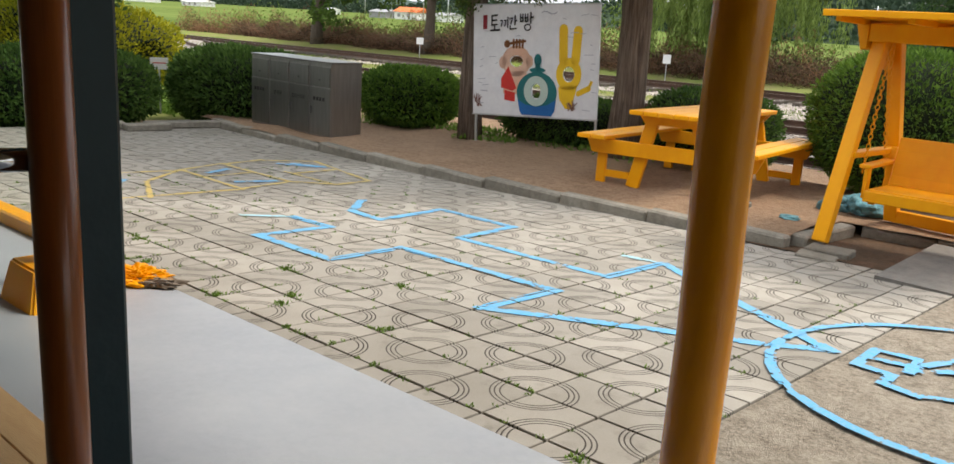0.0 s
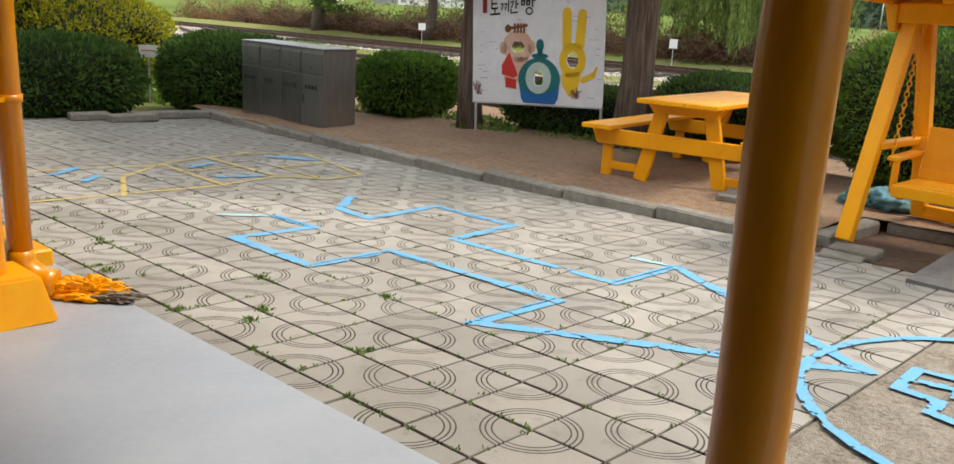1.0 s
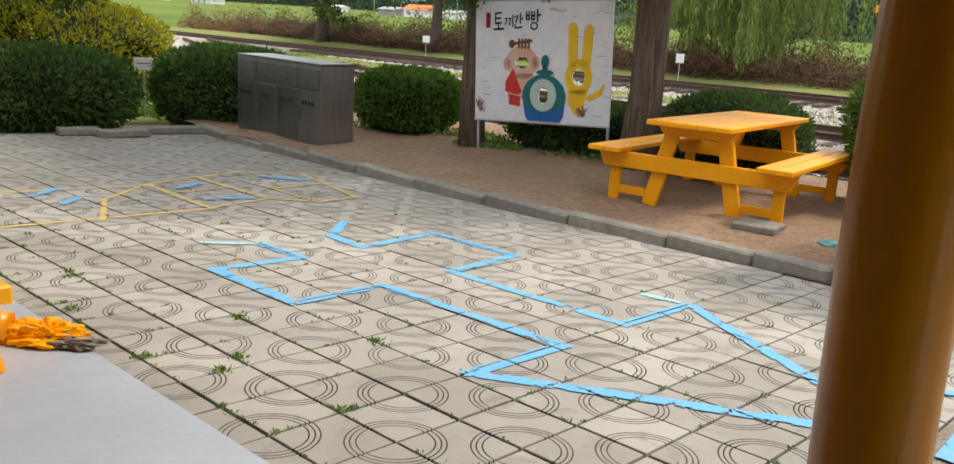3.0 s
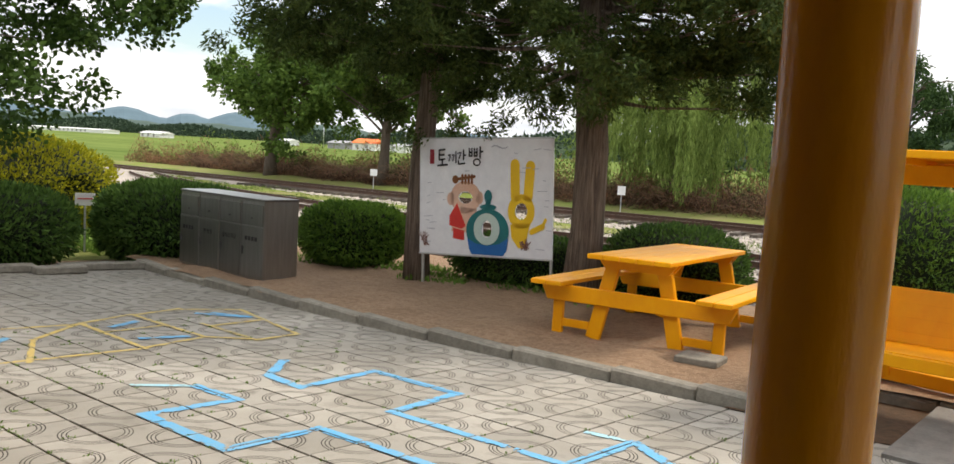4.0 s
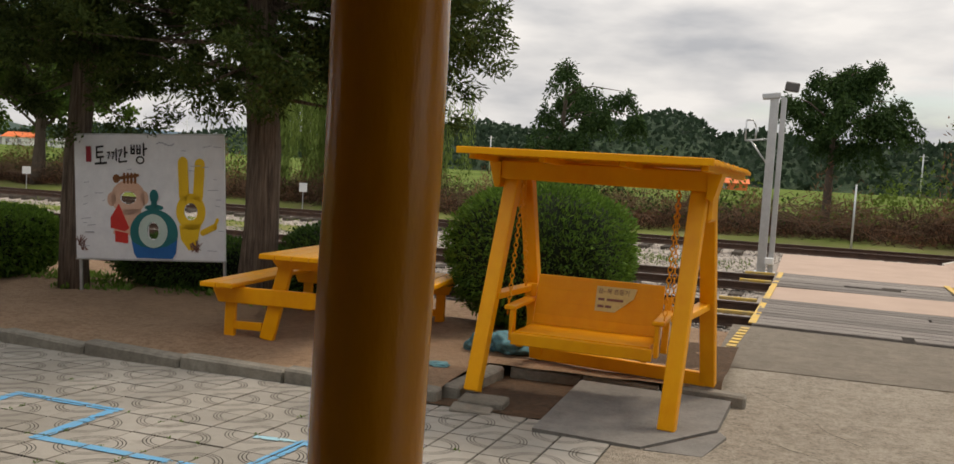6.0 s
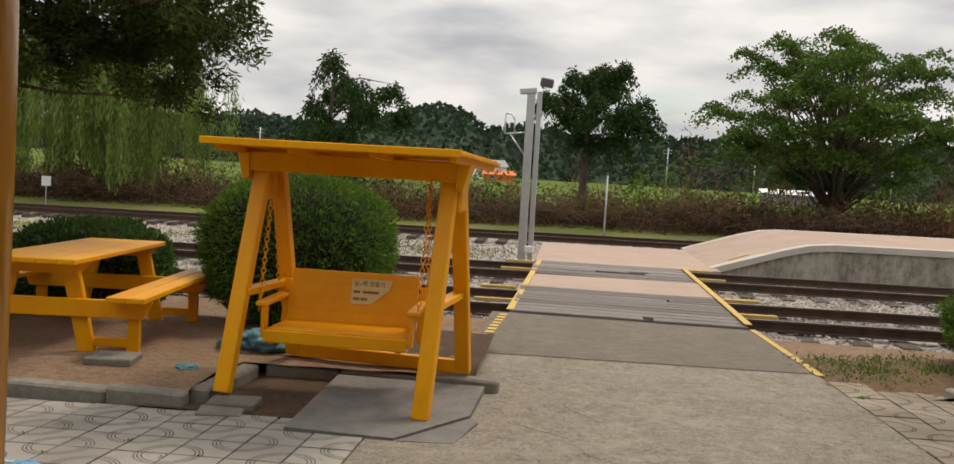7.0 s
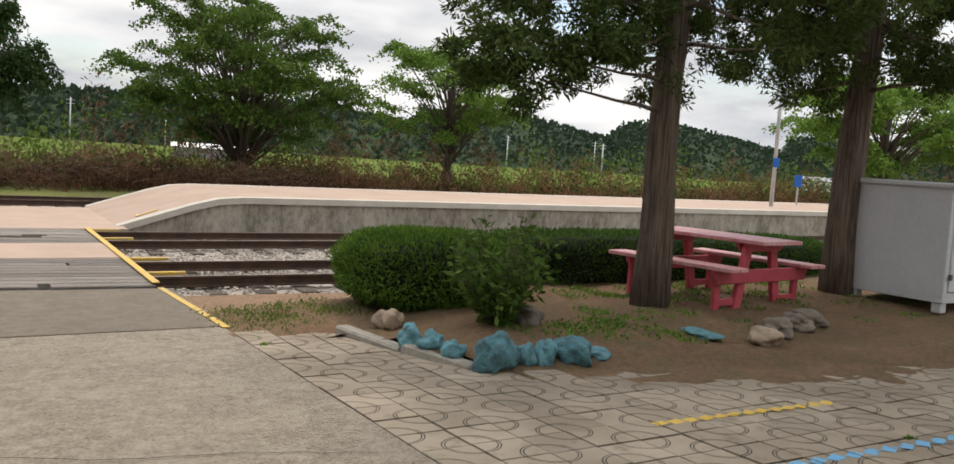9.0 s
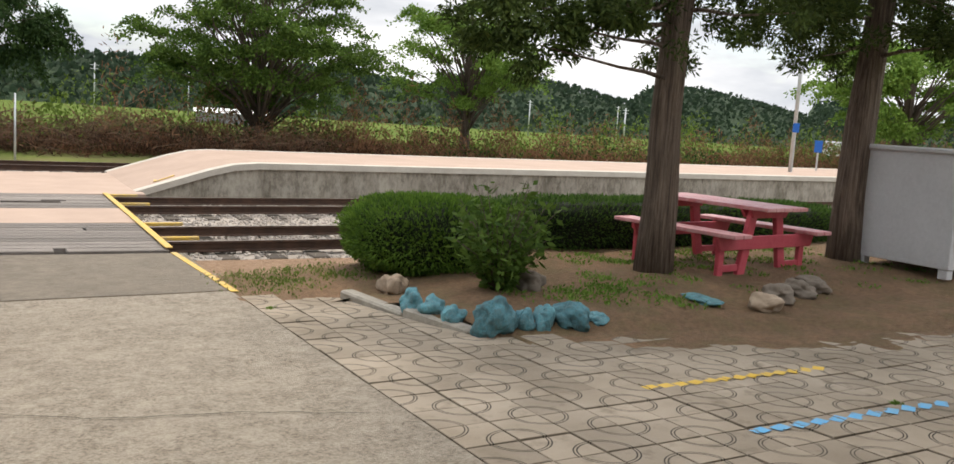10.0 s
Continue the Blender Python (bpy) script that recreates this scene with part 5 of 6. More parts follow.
def garden_swing():
    g = yard(0.9, 5.0)
    t = thing("garden_swing", "bright yellow wooden garden swing with a small roof", "swing", (0.95, 5.13, g), -6.5)
    top = 1.72
    # A-frames
    for s in (-1, 1):
        for e, foot in ((-1, -0.63), (1, 0.60)):
            bm = bmesh.new()
            beam(bm, (s * 0.74, foot, (0.075 if s < 0 else 0.045) if e < 0 else 0.125), (s * 0.73, e * 0.12, top), 0.118, 0.085, 0.008, (0, 1, 0))
            part("leg", bm, "yellow", t)
        part("side_rail", beam(bmesh.new(), (s * 0.71, -0.42, 0.78), (s * 0.71, 0.42, 0.78), 0.10, 0.05, 0.005), "yellow", t)
        part("cap_block", box_mesh((0.10, 0.22, 0.30), (s * 0.765, 0, top - 0.12), bevel=0.02), "yellow", t)
        bm = bmesh.new()
        rim = [(s * 0.80, top + 0.08), (s * 0.80, top - 0.10), (s * 0.845, top - 0.12), (s * 0.90, top + 0.08)]
        sides = [[bm.verts.new((x, y, z)) for x, z in rim] for y in (-0.24, -0.10)]
        bm.faces.new(sides[0])
        bm.faces.new(sides[1][::-1])
        for i in range(4):
            bm.faces.new((sides[0][i], sides[1][i], sides[1][(i + 1) % 4], sides[0][(i + 1) % 4]))
        bmesh.ops.recalc_face_normals(bm, faces=bm.faces)
        part("bracket", bm, "yellow", t)
    part("ground_rail", box_mesh((1.45, 0.06, 0.11), (0, 0.58, 0.17), bevel=0.006), "yellow", t)
    part("ridge_beam", box_mesh((1.62, 0.10, 0.15), (0, 0, top + 0.02), bevel=0.006), "yellow", t)
    part("front_beam", box_mesh((1.60, 0.05, 0.14), (0, -0.20, top + 0.02), bevel=0.006), "yellow", t)
    for x in (-0.86, -0.3, 0.3, 0.86):
        part("rafter", box_mesh((0.05, 1.3, 0.07), (x, 0.03, top + 0.10), (-2.2, 0, 0), 0.004), "yellow", t)
    for i in range(8):
        y = -0.62 + 0.17 * i
        part("roof_board", box_mesh((1.86, 0.175, 0.028), (0, y, top + 0.152 - 0.04 * (y + 0.62)), (-7.0, 0, 0), 0.004), "yellow", t)
    part("fascia", box_mesh((1.88, 0.025, 0.05), (0, -0.715, top + 0.15), bevel=0.004), "yellow", t)
    # hanging bench
    seat = new("swing_bench")
    seat["label"] = "yellow slatted bench on chains"
    seat.parent = t
    seat.matrix_basis = pose(-0.06, -0.04, 0.0, 0, 0, 7.5)
    for i in range(5):
        part("seat_board", box_mesh((1.02, 0.10, 0.028), (0, -0.25 + 0.103 * i, 0.512 - 0.003 * i), (-1.5, 0, 0), 0.003), "yellow", seat)
    part("seat_front", box_mesh((1.06, 0.03, 0.09), (0, -0.315, 0.472), bevel=0.006), "yellow", seat)
    for i in range(4):
        part("back_board", box_mesh((1.02, 0.03, 0.113), (0, 0.235 + 0.03 * i, 0.535 + 0.104 * i), (-15, 0, 0), 0.004), "yellow", seat)
    for s in (-1, 1):
        part("arm_rest", box_mesh((0.09, 0.62, 0.035), (s * 0.56, 0.02, 0.70), bevel=0.008), "yellow", seat)
        part("arm_panel", box_mesh((0.03, 0.09, 0.25), (s * 0.55, -0.23, 0.57), bevel=0.004), "yellow", seat)
        part("arm_post", box_mesh((0.05, 0.06, 0.44), (s * 0.545, 0.29, 0.60), (-14, 0, 0), 0.004), "yellow", seat)
        part("seat_bearer", box_mesh((0.05, 0.6, 0.08), (s * 0.47, 0.0, 0.45), bevel=0.004), "yellow", seat)
        for y in (-0.24, 0.26):
            bm = chain(bmesh.new(), (s * 0.59, y, 0.64), (s * 0.60, 0.02, top - 0.04))
            part("chain", bm, "yellow", seat)
    # notice with torn corner
    bm = bmesh.new()
    out = [(-0.16, 0.1), (-0.16, -0.1), (0.0, -0.1), (0.14, 0.02), (0.16, 0.1)]
    lo = [bm.verts.new((x, 0.0, z)) for x, z in out]
    hi = [bm.verts.new((x, -0.004, z)) for x, z in out]
    bm.faces.new(hi)
    bm.faces.new(lo[::-1])
    for i in range(5):
        bm.faces.new((lo[i], lo[(i + 1) % 5], hi[(i + 1) % 5], hi[i]))
    bmesh.ops.recalc_face_normals(bm, faces=bm.faces)
    note = part("notice", bm, "notice", seat, "torn yellowed paper notice")
    note.matrix_basis = pose(0.14, 0.275, 0.76, -15, 0, 0)
    words("\uc0b4~\uc9dd \ud754\ub4e4\uae30", 0.046, "ink_brown", seat, note.matrix_basis @ pose(-0.145, -0.008, 0.045, 90, 0, 0), "heading")
    bm = bmesh.new()
    for x0, x1, z in ((-0.14, -0.09, -0.005), (-0.07, 0.06, -0.005), (-0.14, -0.09, -0.06), (-0.08, -0.03, -0.06)):
        box(bm, (x1 - x0, 0.003, 0.02), ((x0 + x1) / 2, -0.007, z))
    bars = part("text_bars", bm, "ink_brown", seat)
    bars.matrix_basis = note.matrix_basis
    return t


def words(text, size, mat, parent, m, name="lettering"):
    c = bpy.data.curves.new(name, "FONT")
    c.body = text
    c.size = size
    c.extrude = 0.0008
    ob = new("temp_text", c)
    deps = bpy.context.evaluated_depsgraph_get()
    me = bpy.data.meshes.new_from_object(ob.evaluated_get(deps))
    bpy.data.objects.remove(ob)
    me.materials.clear()
    me.materials.append(M[mat])
    made = new(name, me)
    made.parent = parent
    made.matrix_basis = m
    return made


garden_swing()
g0 = yard(1.3, 4.8)
bm = bmesh.new()
prism(bm, [(0.80, 3.98), (1.52, 3.95), (1.93, 4.62), (1.95, 5.48), (0.76, 5.48)], g0 - 0.05, g0 + 0.045)
tagged(part("stone_slab", bm, "greyslab"), "large cracked grey stone slab under the swing", "slab", "swing slabs")
bm = bmesh.new()
prism(bm, [(1.54, 3.94), (1.9, 3.98), (2.0, 4.5), (1.95, 4.6)], g0 - 0.05, g0 + 0.035)
tagged(part("stone_slab", bm, "greyslab"), "broken corner piece of the grey slab", "slab", "swing slabs")
tagged(part("paving_block", box_mesh((0.34, 0.24, 0.07), (0.27, 4.5, yard(0.27, 4.5) + 0.02), (0, 0, 6), 0.01), "kerb"), "grey block under the swing leg", "block", "loose blocks")
tagged(part("paving_block", box_mesh((0.3, 0.2, 0.05), (0.25, 4.3, yard(0.27, 4.3) + 0.0), (0, 2, 12), 0.01), "kerb"), "loose grey paver piece by the swing leg", "block", "loose blocks")


# ---- white board with face holes ----
def photo_board():
    z0 = soil_left(-4.7, 6.77)
    t = thing("photo_board", "white printed photo board with cut-out face holes on steel legs", "sign board", (-4.93, 7.05, z0 - 0.105), 14.0)
    t.matrix_basis = t.matrix_basis @ pose(0, 0, 0, 0, -2.8, 0) @ Matrix.Diagonal((0.91, 1, 1.038, 1))
    w, lo, hi = 2.06, 0.50, 1.93
    holes = [(-0.29, 1.21, 0.17, 0.115), (0.05, 0.83, 0.125, 0.16), (0.57, 1.06, 0.145, 0.155)]
    bm = bmesh.new()
    nx, nz = 104, 72
    grid = {}

    def vert(i, k):
        if (i, k) not in grid:
            grid[i, k] = bm.verts.new((-w / 2 + w * i / nx, 0, lo + (hi - lo) * k / nz))
        return grid[i, k]
    for k in range(nz):
        for i in range(nx):
            x, z = -w / 2 + w * (i + 0.5) / nx, lo + (hi - lo) * (k + 0.5) / nz
            if any(((x - a) / c) ** 2 + ((z - b) / d) ** 2 < 1 for a, b, c, d in ((h[0], h[1], h[2] * 0.62, h[3] * 0.62) for h in holes)):
                continue
            bm.faces.new((vert(i, k), vert(i + 1, k), vert(i + 1, k + 1), vert(i, k + 1)))
    bmesh.ops.recalc_face_normals(bm, faces=bm.faces)
    r = bmesh.ops.extrude_face_region(bm, geom=bm.faces[:])
    bmesh.ops.translate(bm, vec=(0, 0.02, 0), verts=[v for v in r["geom"] if isinstance(v, bmesh.types.BMVert)])
    bmesh.ops.recalc_face_normals(bm, faces=bm.faces)
    part("panel", bm, "board", t, "white printed panel")
    for s in (-1, 1):
        part("leg", box_mesh((0.035, 0.035, 1.75), (s * (w / 2 - 0.03), 0.045, 0.87), bevel=0.004), "galv", t, "thin steel leg")
    part("edge_trim", box_mesh((w + 0.02, 0.03, 0.018), (0, 0.012, hi + 0.008)), "galv", t)
    part("edge_trim", box_mesh((w + 0.02, 0.03, 0.018), (0, 0.012, lo - 0.008)), "galv", t)
    layer = [0.0]
    moved = {"beige_shape": (-0.03, -0.19), "brown_bar": (-0.03, -0.19), "red_shape": (-0.04, -0.10), "yellow_shape": (0.17, -0.18), "teal_knob": (0.0, -0.11)}

    def flat(name, outlines, mat):
        layer[0] += 0.0012
        mx, mz = moved.get(name, (0.0, 0.0))
        bm = bmesh.new()
        for o in outlines:
            bm.faces.new([bm.verts.new((x + mx, -0.003 - layer[0], z + mz)) for x, z in o])
        bmesh.ops.recalc_face_normals(bm, faces=bm.faces)
        return part(name, bm, mat, t)

    def oval(cx, cz, rx, rz, n=28, a0=0, a1=360):
        return [(cx + rx * math.cos(radians(a)), cz + rz * math.sin(radians(a))) for a in np.linspace(a0, a1, n, endpoint=(a1 - a0 < 360))]

    def ring(cx, cz, rx, rz, ix, iz, n=32):
        o, q = oval(cx, cz, rx, rz, n), oval(cx, cz, ix, iz, n)
        return [[o[i], o[(i + 1) % n], q[(i + 1) % n], q[i]] for i in range(n)]

    def pill(x0, z0, x1, z1, r):
        a = math.degrees(math.atan2(z1 - z0, x1 - x0))
        return [(x0 + r * math.cos(radians(q)), z0 + r * math.sin(radians(q))) for q in np.linspace(a + 90, a + 270, 10)] + \
               [(x1 + r * math.cos(radians(q)), z1 + r * math.sin(radians(q))) for q in np.linspace(a - 90, a + 90, 10)]

    # beige shape
    flat("beige_shape", ring(-0.26, 1.40, 0.24, 0.20, 0.112, 0.075) + [oval(-0.49, 1.38, 0.06, 0.08), oval(-0.04, 1.40, 0.06, 0.08)] + [[(-0.42, 1.27), (-0.48, 0.98), (-0.10, 0.96), (-0.08, 1.27)]], "p_skin")
    flat("brown_bar", [pill(-0.42, 1.62, -0.12, 1.66, 0.018), oval(-0.42, 1.62, 0.05, 0.05)] + [pill(-0.31 + 0.05 * i, 1.58, -0.31 + 0.05 * i, 1.67, 0.018) for i in range(4)], "p_brown")
    flat("red_shape", [[(-0.38, 1.24), (-0.50, 1.08), (-0.50, 0.96), (-0.30, 0.92), (-0.24, 0.96)], [(-0.44, 0.93), (-0.44, 0.80), (-0.26, 0.78), (-0.26, 0.90)]], "p_red")
    # yellow shape
    flat("yellow_shape", ring(0.40, 1.24, 0.20, 0.21, 0.092, 0.1) + [pill(0.31, 1.42, 0.30, 1.80, 0.068), pill(0.50, 1.42, 0.53, 1.78, 0.068)]
         + [[(0.24, 1.08), (0.26, 0.92), (0.36, 0.80), (0.46, 0.80), (0.54, 1.10)], pill(0.56, 1.0, 0.72, 1.07, 0.035), pill(0.72, 1.07, 0.76, 1.15, 0.02)], "p_yellow")
    # domed blue and teal shape
    flat("teal_shape", ring(0.06, 0.81, 0.33, 0.27, 0.09, 0.125, 40), "p_teal")
    flat("blue_shape", [[(-0.25, 0.71), (-0.22, 0.57), (-0.18, 0.515), (0.31, 0.51), (0.36, 0.58), (0.38, 0.73), (0.24, 0.655), (0.06, 0.625), (-0.12, 0.65)]], "p_blue")
    flat("mint_shape", ring(0.05, 0.83, 0.20, 0.195, 0.08, 0.105), "p_mint")
    flat("teal_knob", [oval(0.07, 1.34, 0.06, 0.08), oval(0.07, 1.21, 0.13, 0.035), [(0.03, 1.3), (0.03, 1.18), (0.11, 1.18), (0.11, 1.3)]], "p_teal")
    # brush strokes of the heading and its small dark block
    flat("heading_block", [[(-0.86, 1.80), (-0.86, 1.62), (-0.79, 1.62), (-0.79, 1.80)]], "p_crimson")
    s = []
    for x0, z0, x1, z1, r in ((-0.71, 1.79, -0.62, 1.80, 0.011), (-0.71, 1.73, -0.63, 1.735, 0.011), (-0.71, 1.79, -0.71, 1.67, 0.011), (-0.71, 1.67, -0.62, 1.68, 0.011), (-0.66, 1.66, -0.66, 1.61, 0.011), (-0.73, 1.60, -0.58, 1.61, 0.012),
                              (-0.56, 1.73, -0.53, 1.73, 0.009), (-0.53, 1.73, -0.55, 1.66, 0.009), (-0.50, 1.73, -0.47, 1.73, 0.009), (-0.47, 1.73, -0.49, 1.66, 0.009), (-0.44, 1.77, -0.44, 1.64, 0.010),
                              (-0.41, 1.75, -0.36, 1.76, 0.010), (-0.36, 1.76, -0.39, 1.69, 0.010), (-0.32, 1.79, -0.32, 1.68, 0.011), (-0.32, 1.73, -0.29, 1.73, 0.010), (-0.40, 1.66, -0.40, 1.62, 0.010), (-0.40, 1.62, -0.30, 1.63, 0.010),
                              (-0.23, 1.81, -0.23, 1.72, 0.011), (-0.19, 1.81, -0.19, 1.72, 0.011), (-0.23, 1.765, -0.19, 1.765, 0.010), (-0.23, 1.72, -0.19, 1.72, 0.010), (-0.15, 1.81, -0.15, 1.72, 0.011), (-0.11, 1.81, -0.11, 1.72, 0.011), (-0.15, 1.765, -0.11, 1.765, 0.010), (-0.15, 1.72, -0.11, 1.72, 0.010),
                              (-0.06, 1.83, -0.06, 1.70, 0.012), (-0.06, 1.77, -0.02, 1.775, 0.010)):
        s.append(pill(x0, z0, x1, z1, r))
    flat("heading_strokes", s + ring(-0.11, 1.645, 0.06, 0.048, 0.04, 0.03, 16), "ink")
    rng = random.Random(4)
    tr = []
    for cx, cz in ((-0.95, 0.66), (0.62, 0.60), (-0.9, 0.6), (0.66, 0.62)):
        for i in range(6):
            a = rng.uniform(30, 150)
            tr.append(pill(cx + rng.uniform(-0.05, 0.05), cz, cx + 0.1 * math.cos(radians(a)), cz + 0.11 * math.sin(radians(a)), 0.005))
    flat("twig_marks", tr, "ink_brown")["kind"] = "stuff"
    sk = []
    for i in range(46):
        x, z = rng.uniform(-0.98, 0.95), rng.uniform(0.6, 1.85)
        if -0.55 < x < 0.8 and 0.5 < z < 1.5:
            continue
        sk.append(pill(x, z, x + rng.uniform(0.03, 0.14), z + rng.uniform(-0.01, 0.02), 0.004))
    sk += [pill(0.12 + 0.04 * i, 1.83 + 0.02 * math.sin(i), 0.16 + 0.04 * i, 1.83 + 0.02 * math.cos(i), 0.006) for i in range(6)]
    marks = flat("sketch_marks", sk, "ink_grey")
    if marks is not None:
        marks["kind"] = "stuff"
    return t


photo_board()


# ---- steel recycling bins ----
def steel_bins():
    cx, cy, ang = -7.66, 5.22, -2.0
    t = thing("recycling_bins", "row of four brushed steel recycling bins on the kerb", "bins", (cx, cy, yard(cx, cy) + 0.06), ang)
    w, d, h = 1.98, 0.5, 1.05
    part("body", box_mesh((w, d, h - 0.06), (0, 0, 0.03 + h / 2), bevel=0.008), "steel", t)
    part("plinth", box_mesh((w - 0.06, d - 0.06, 0.06), (0, 0, 0.02)), "steel_dark", t)
    part("lid", box_mesh((w + 0.02, d + 0.02, 0.025), (0, 0, h + 0.012), bevel=0.006), "steel", t, "flat pale steel lid")
    cw = w / 4
    for i in range(4):
        x = -w / 2 + cw * (i + 0.5)
        # flap and door take the steel with the painted-in dark reflection
        flap = part("flap", box_mesh((cw - 0.05, 0.02, 0.26), (x, -d / 2 - 0.006, h - 0.18), bevel=0.005), "steel_door", t)
        door = part("door", box_mesh((cw - 0.03, 0.02, h - 0.42), (x, -d / 2 - 0.006, (h - 0.34) / 2 + 0.05), bevel=0.005), "steel_door", t)
        part("handle", box_mesh((0.018, 0.02, 0.1), (x - cw / 2 + 0.06, -d / 2 - 0.026, 0.42), bevel=0.004), "steel_dark", door)
        part("seam", box_mesh((0.014, 0.012, h - 0.06), (x + cw / 2 - 0.006, -d / 2 - 0.004, h / 2 + 0.02)), "steel", t)
        part("seam", box_mesh((cw - 0.02, 0.012, 0.014), (x, -d / 2 - 0.004, h - 0.325)), "steel", t)
        if i in (1, 2):
            text = ("\uce94\u00b7\ubcd1\ub958", "\ud50c\ub77c\uc2a4\ud2f1\ub958")[i - 1]
            words(text, 0.07, "ink", door, pose(x - (0.13, 0.17)[i - 1], -d / 2 - 0.02, 0.54, 90, 0, 0))
        else:
            for k in range(4):
                part("text_bar", box_mesh((0.05, 0.003, 0.05), (x - 0.12 + 0.07 * k, -d / 2 - 0.019, 0.575)), "ink", door)
        part("knob", tube(bmesh.new(), [(x, -d / 2 - 0.012, h - 0.22), (x, -d / 2 - 0.03, h - 0.22)], 0.012, 8), "steel_dark", flap)
    return t


steel_bins()


# ---- canopy posts and rainwater pipe ----
def post(name, label, x, y, r, base, mat="yellow_post"):
    t = thing(name, label, "post", (x, y, base), 0, "canopy posts")
    bm = bmesh.new()
    zs = np.linspace(0, 2.98 - base, 22)
    tube(bm, [(0.002 * math.sin(z * 9), 0.002 * math.cos(z * 7), z) for z in zs], [r * (1 + 0.006 * math.sin(i * 2.1)) for i in range(22)], 40, wobble=0.004, seed=3)
    part("shaft", bm, mat, t)
    return t


p = post("canopy_post", "glossy yellow painted steel canopy post", 1.978, -0.764, 0.0614, 0.075)
bm = bmesh.new()
bmesh.ops.create_uvsphere(bm, u_segments=10, v_segments=6, radius=0.012)
spot = part("chip", bm, "ink_brown", p, "dark chip in the paint")
spot.matrix_basis = Matrix.Translation((0.003, -0.0585, 1.345)) @ Matrix.Diagonal((0.4, 0.3, 0.85, 1))
p = post("canopy_post", "yellow canopy post on a tapered painted block", -1.615, -0.73, 0.063, 0.02)
bm = bmesh.new()
bmesh.ops.create_cube(bm, size=1.0)
for v in bm.verts:
    k = 0.41 if v.co.z < 0 else 0.31
    v.co = Vector((v.co.x * k, v.co.y * k, (v.co.z + 0.5) * 0.22))
bmesh.ops.bevel(bm, geom=bm.edges[:], offset=0.012, segments=2, affect="EDGES")
part("base_block", bm, "yellow", p, "tapered yellow concrete block")


def downpipe():
    t = thing("rainwater_pipe", "yellow painted rainwater pipe with a bent shoe", "pipe", (-1.86, -0.515, 0.02), 0)
    part("pipe", tube(bmesh.new(), [(0, 0, 0.2), (0, 0, 1.6), (0, 0, 2.9)], 0.056, 18), "yellow_post", t)
    pts = [(0, 0, 0.24)] + [(0.13 * (1 - math.cos(a)), 0.15 * (1 - math.cos(a)), 0.2 - 0.13 * math.sin(a)) for a in np.linspace(0, 1.35, 7)]
    part("shoe", tube(bmesh.new(), pts, [0.06, 0.066, 0.064, 0.067, 0.064, 0.067, 0.064, 0.068], 18), "yellow_post", t, "ribbed bent outlet")
    for z in (0.95, 2.2):
        part("collar", tube(bmesh.new(), [(0, 0, z), (0, 0, z + 0.035)], 0.064, 18), "yellow_post", t)
        part("strap", beam(bmesh.new(), (0, 0, z + 0.017), (0.2, -0.17, z + 0.017), 0.02, 0.02, 0), "yellow_post", t)
    return t


downpipe()
for x0, x1 in ((-6.0, -4.2), (-4.19, -2.35)):
    k = part("floor_kerb", box_mesh((x1 - x0 - 0.01, 0.13, 0.11), (0, 0, 0), bevel=0.012), "yellow")
    k.matrix_basis = pose((x0 + x1) / 2, -0.235, yard((x0 + x1) / 2, -0.2) + 0.07, 0, -0.9, 0)
    tagged(k, "yellow painted kerb along the floor edge", "kerb", "floor kerbs", "structure")


def rock(name, label, at, size, mat, seed, group="", rough=0.25):
    bm = bmesh.new()
    bmesh.ops.create_icosphere(bm, subdivisions=4, radius=1.0)
    for v in bm.verts:
        d = v.co.normalized()
        d = Vector([math.copysign(abs(q) ** 0.82, q) for q in d]).normalized()
        k = 1 + rough * noise.noise(d * 1.3 + Vector((seed * 3.1, 0, 0))) * 2 + 0.16 * noise.noise(d * 3.4 + Vector((0, seed, 0))) + 0.07 * noise.noise(d * 8 + Vector((seed, 0, 3)))
        v.co = Vector((d.x * size[0] * k, d.y * size[1] * k, d.z * size[2] * k))
    for f in bm.faces:
        f.smooth = True
    ob = part(name, bm, mat)
    ob.matrix_basis = pose(*at, 0, 0, seed * 37)
    return tagged(ob, label, "rock", group)


def mortar(label, at, size, mat, seed):
    """A low crumbled heap with a broken, lumpy top."""
    bm = bmesh.new()
    bmesh.ops.create_icosphere(bm, subdivisions=5, radius=1.0)
    for v in bm.verts:
        d = v.co.normalized()
        k = 1 + 0.35 * noise.noise(d * 1.9 + Vector((seed * 7.3, 0, 0))) + 0.30 * noise.noise(d * 5.0 + Vector((0, seed, 0))) + 0.16 * noise.noise(d * 13.0)
        v.co = Vector((d.x * size[0] * k, d.y * size[1] * k, max(-0.01, d.z * size[2] * k)))
    ob = part("mortar", bm, mat)
    ob.matrix_basis = pose(*at, 0, 0, 40)
    return tagged(ob, label, "mortar")


mortar("rough heap of yellow painted mortar at the floor corner", (-1.70, -0.29, 0.03), (0.21, 0.09, 0.08), "yellow", 2)
mortar("dark crumbled mortar beside the yellow heap", (-1.60, -0.235, 0.03), (0.18, 0.06, 0.035), "rock_grey", 3)


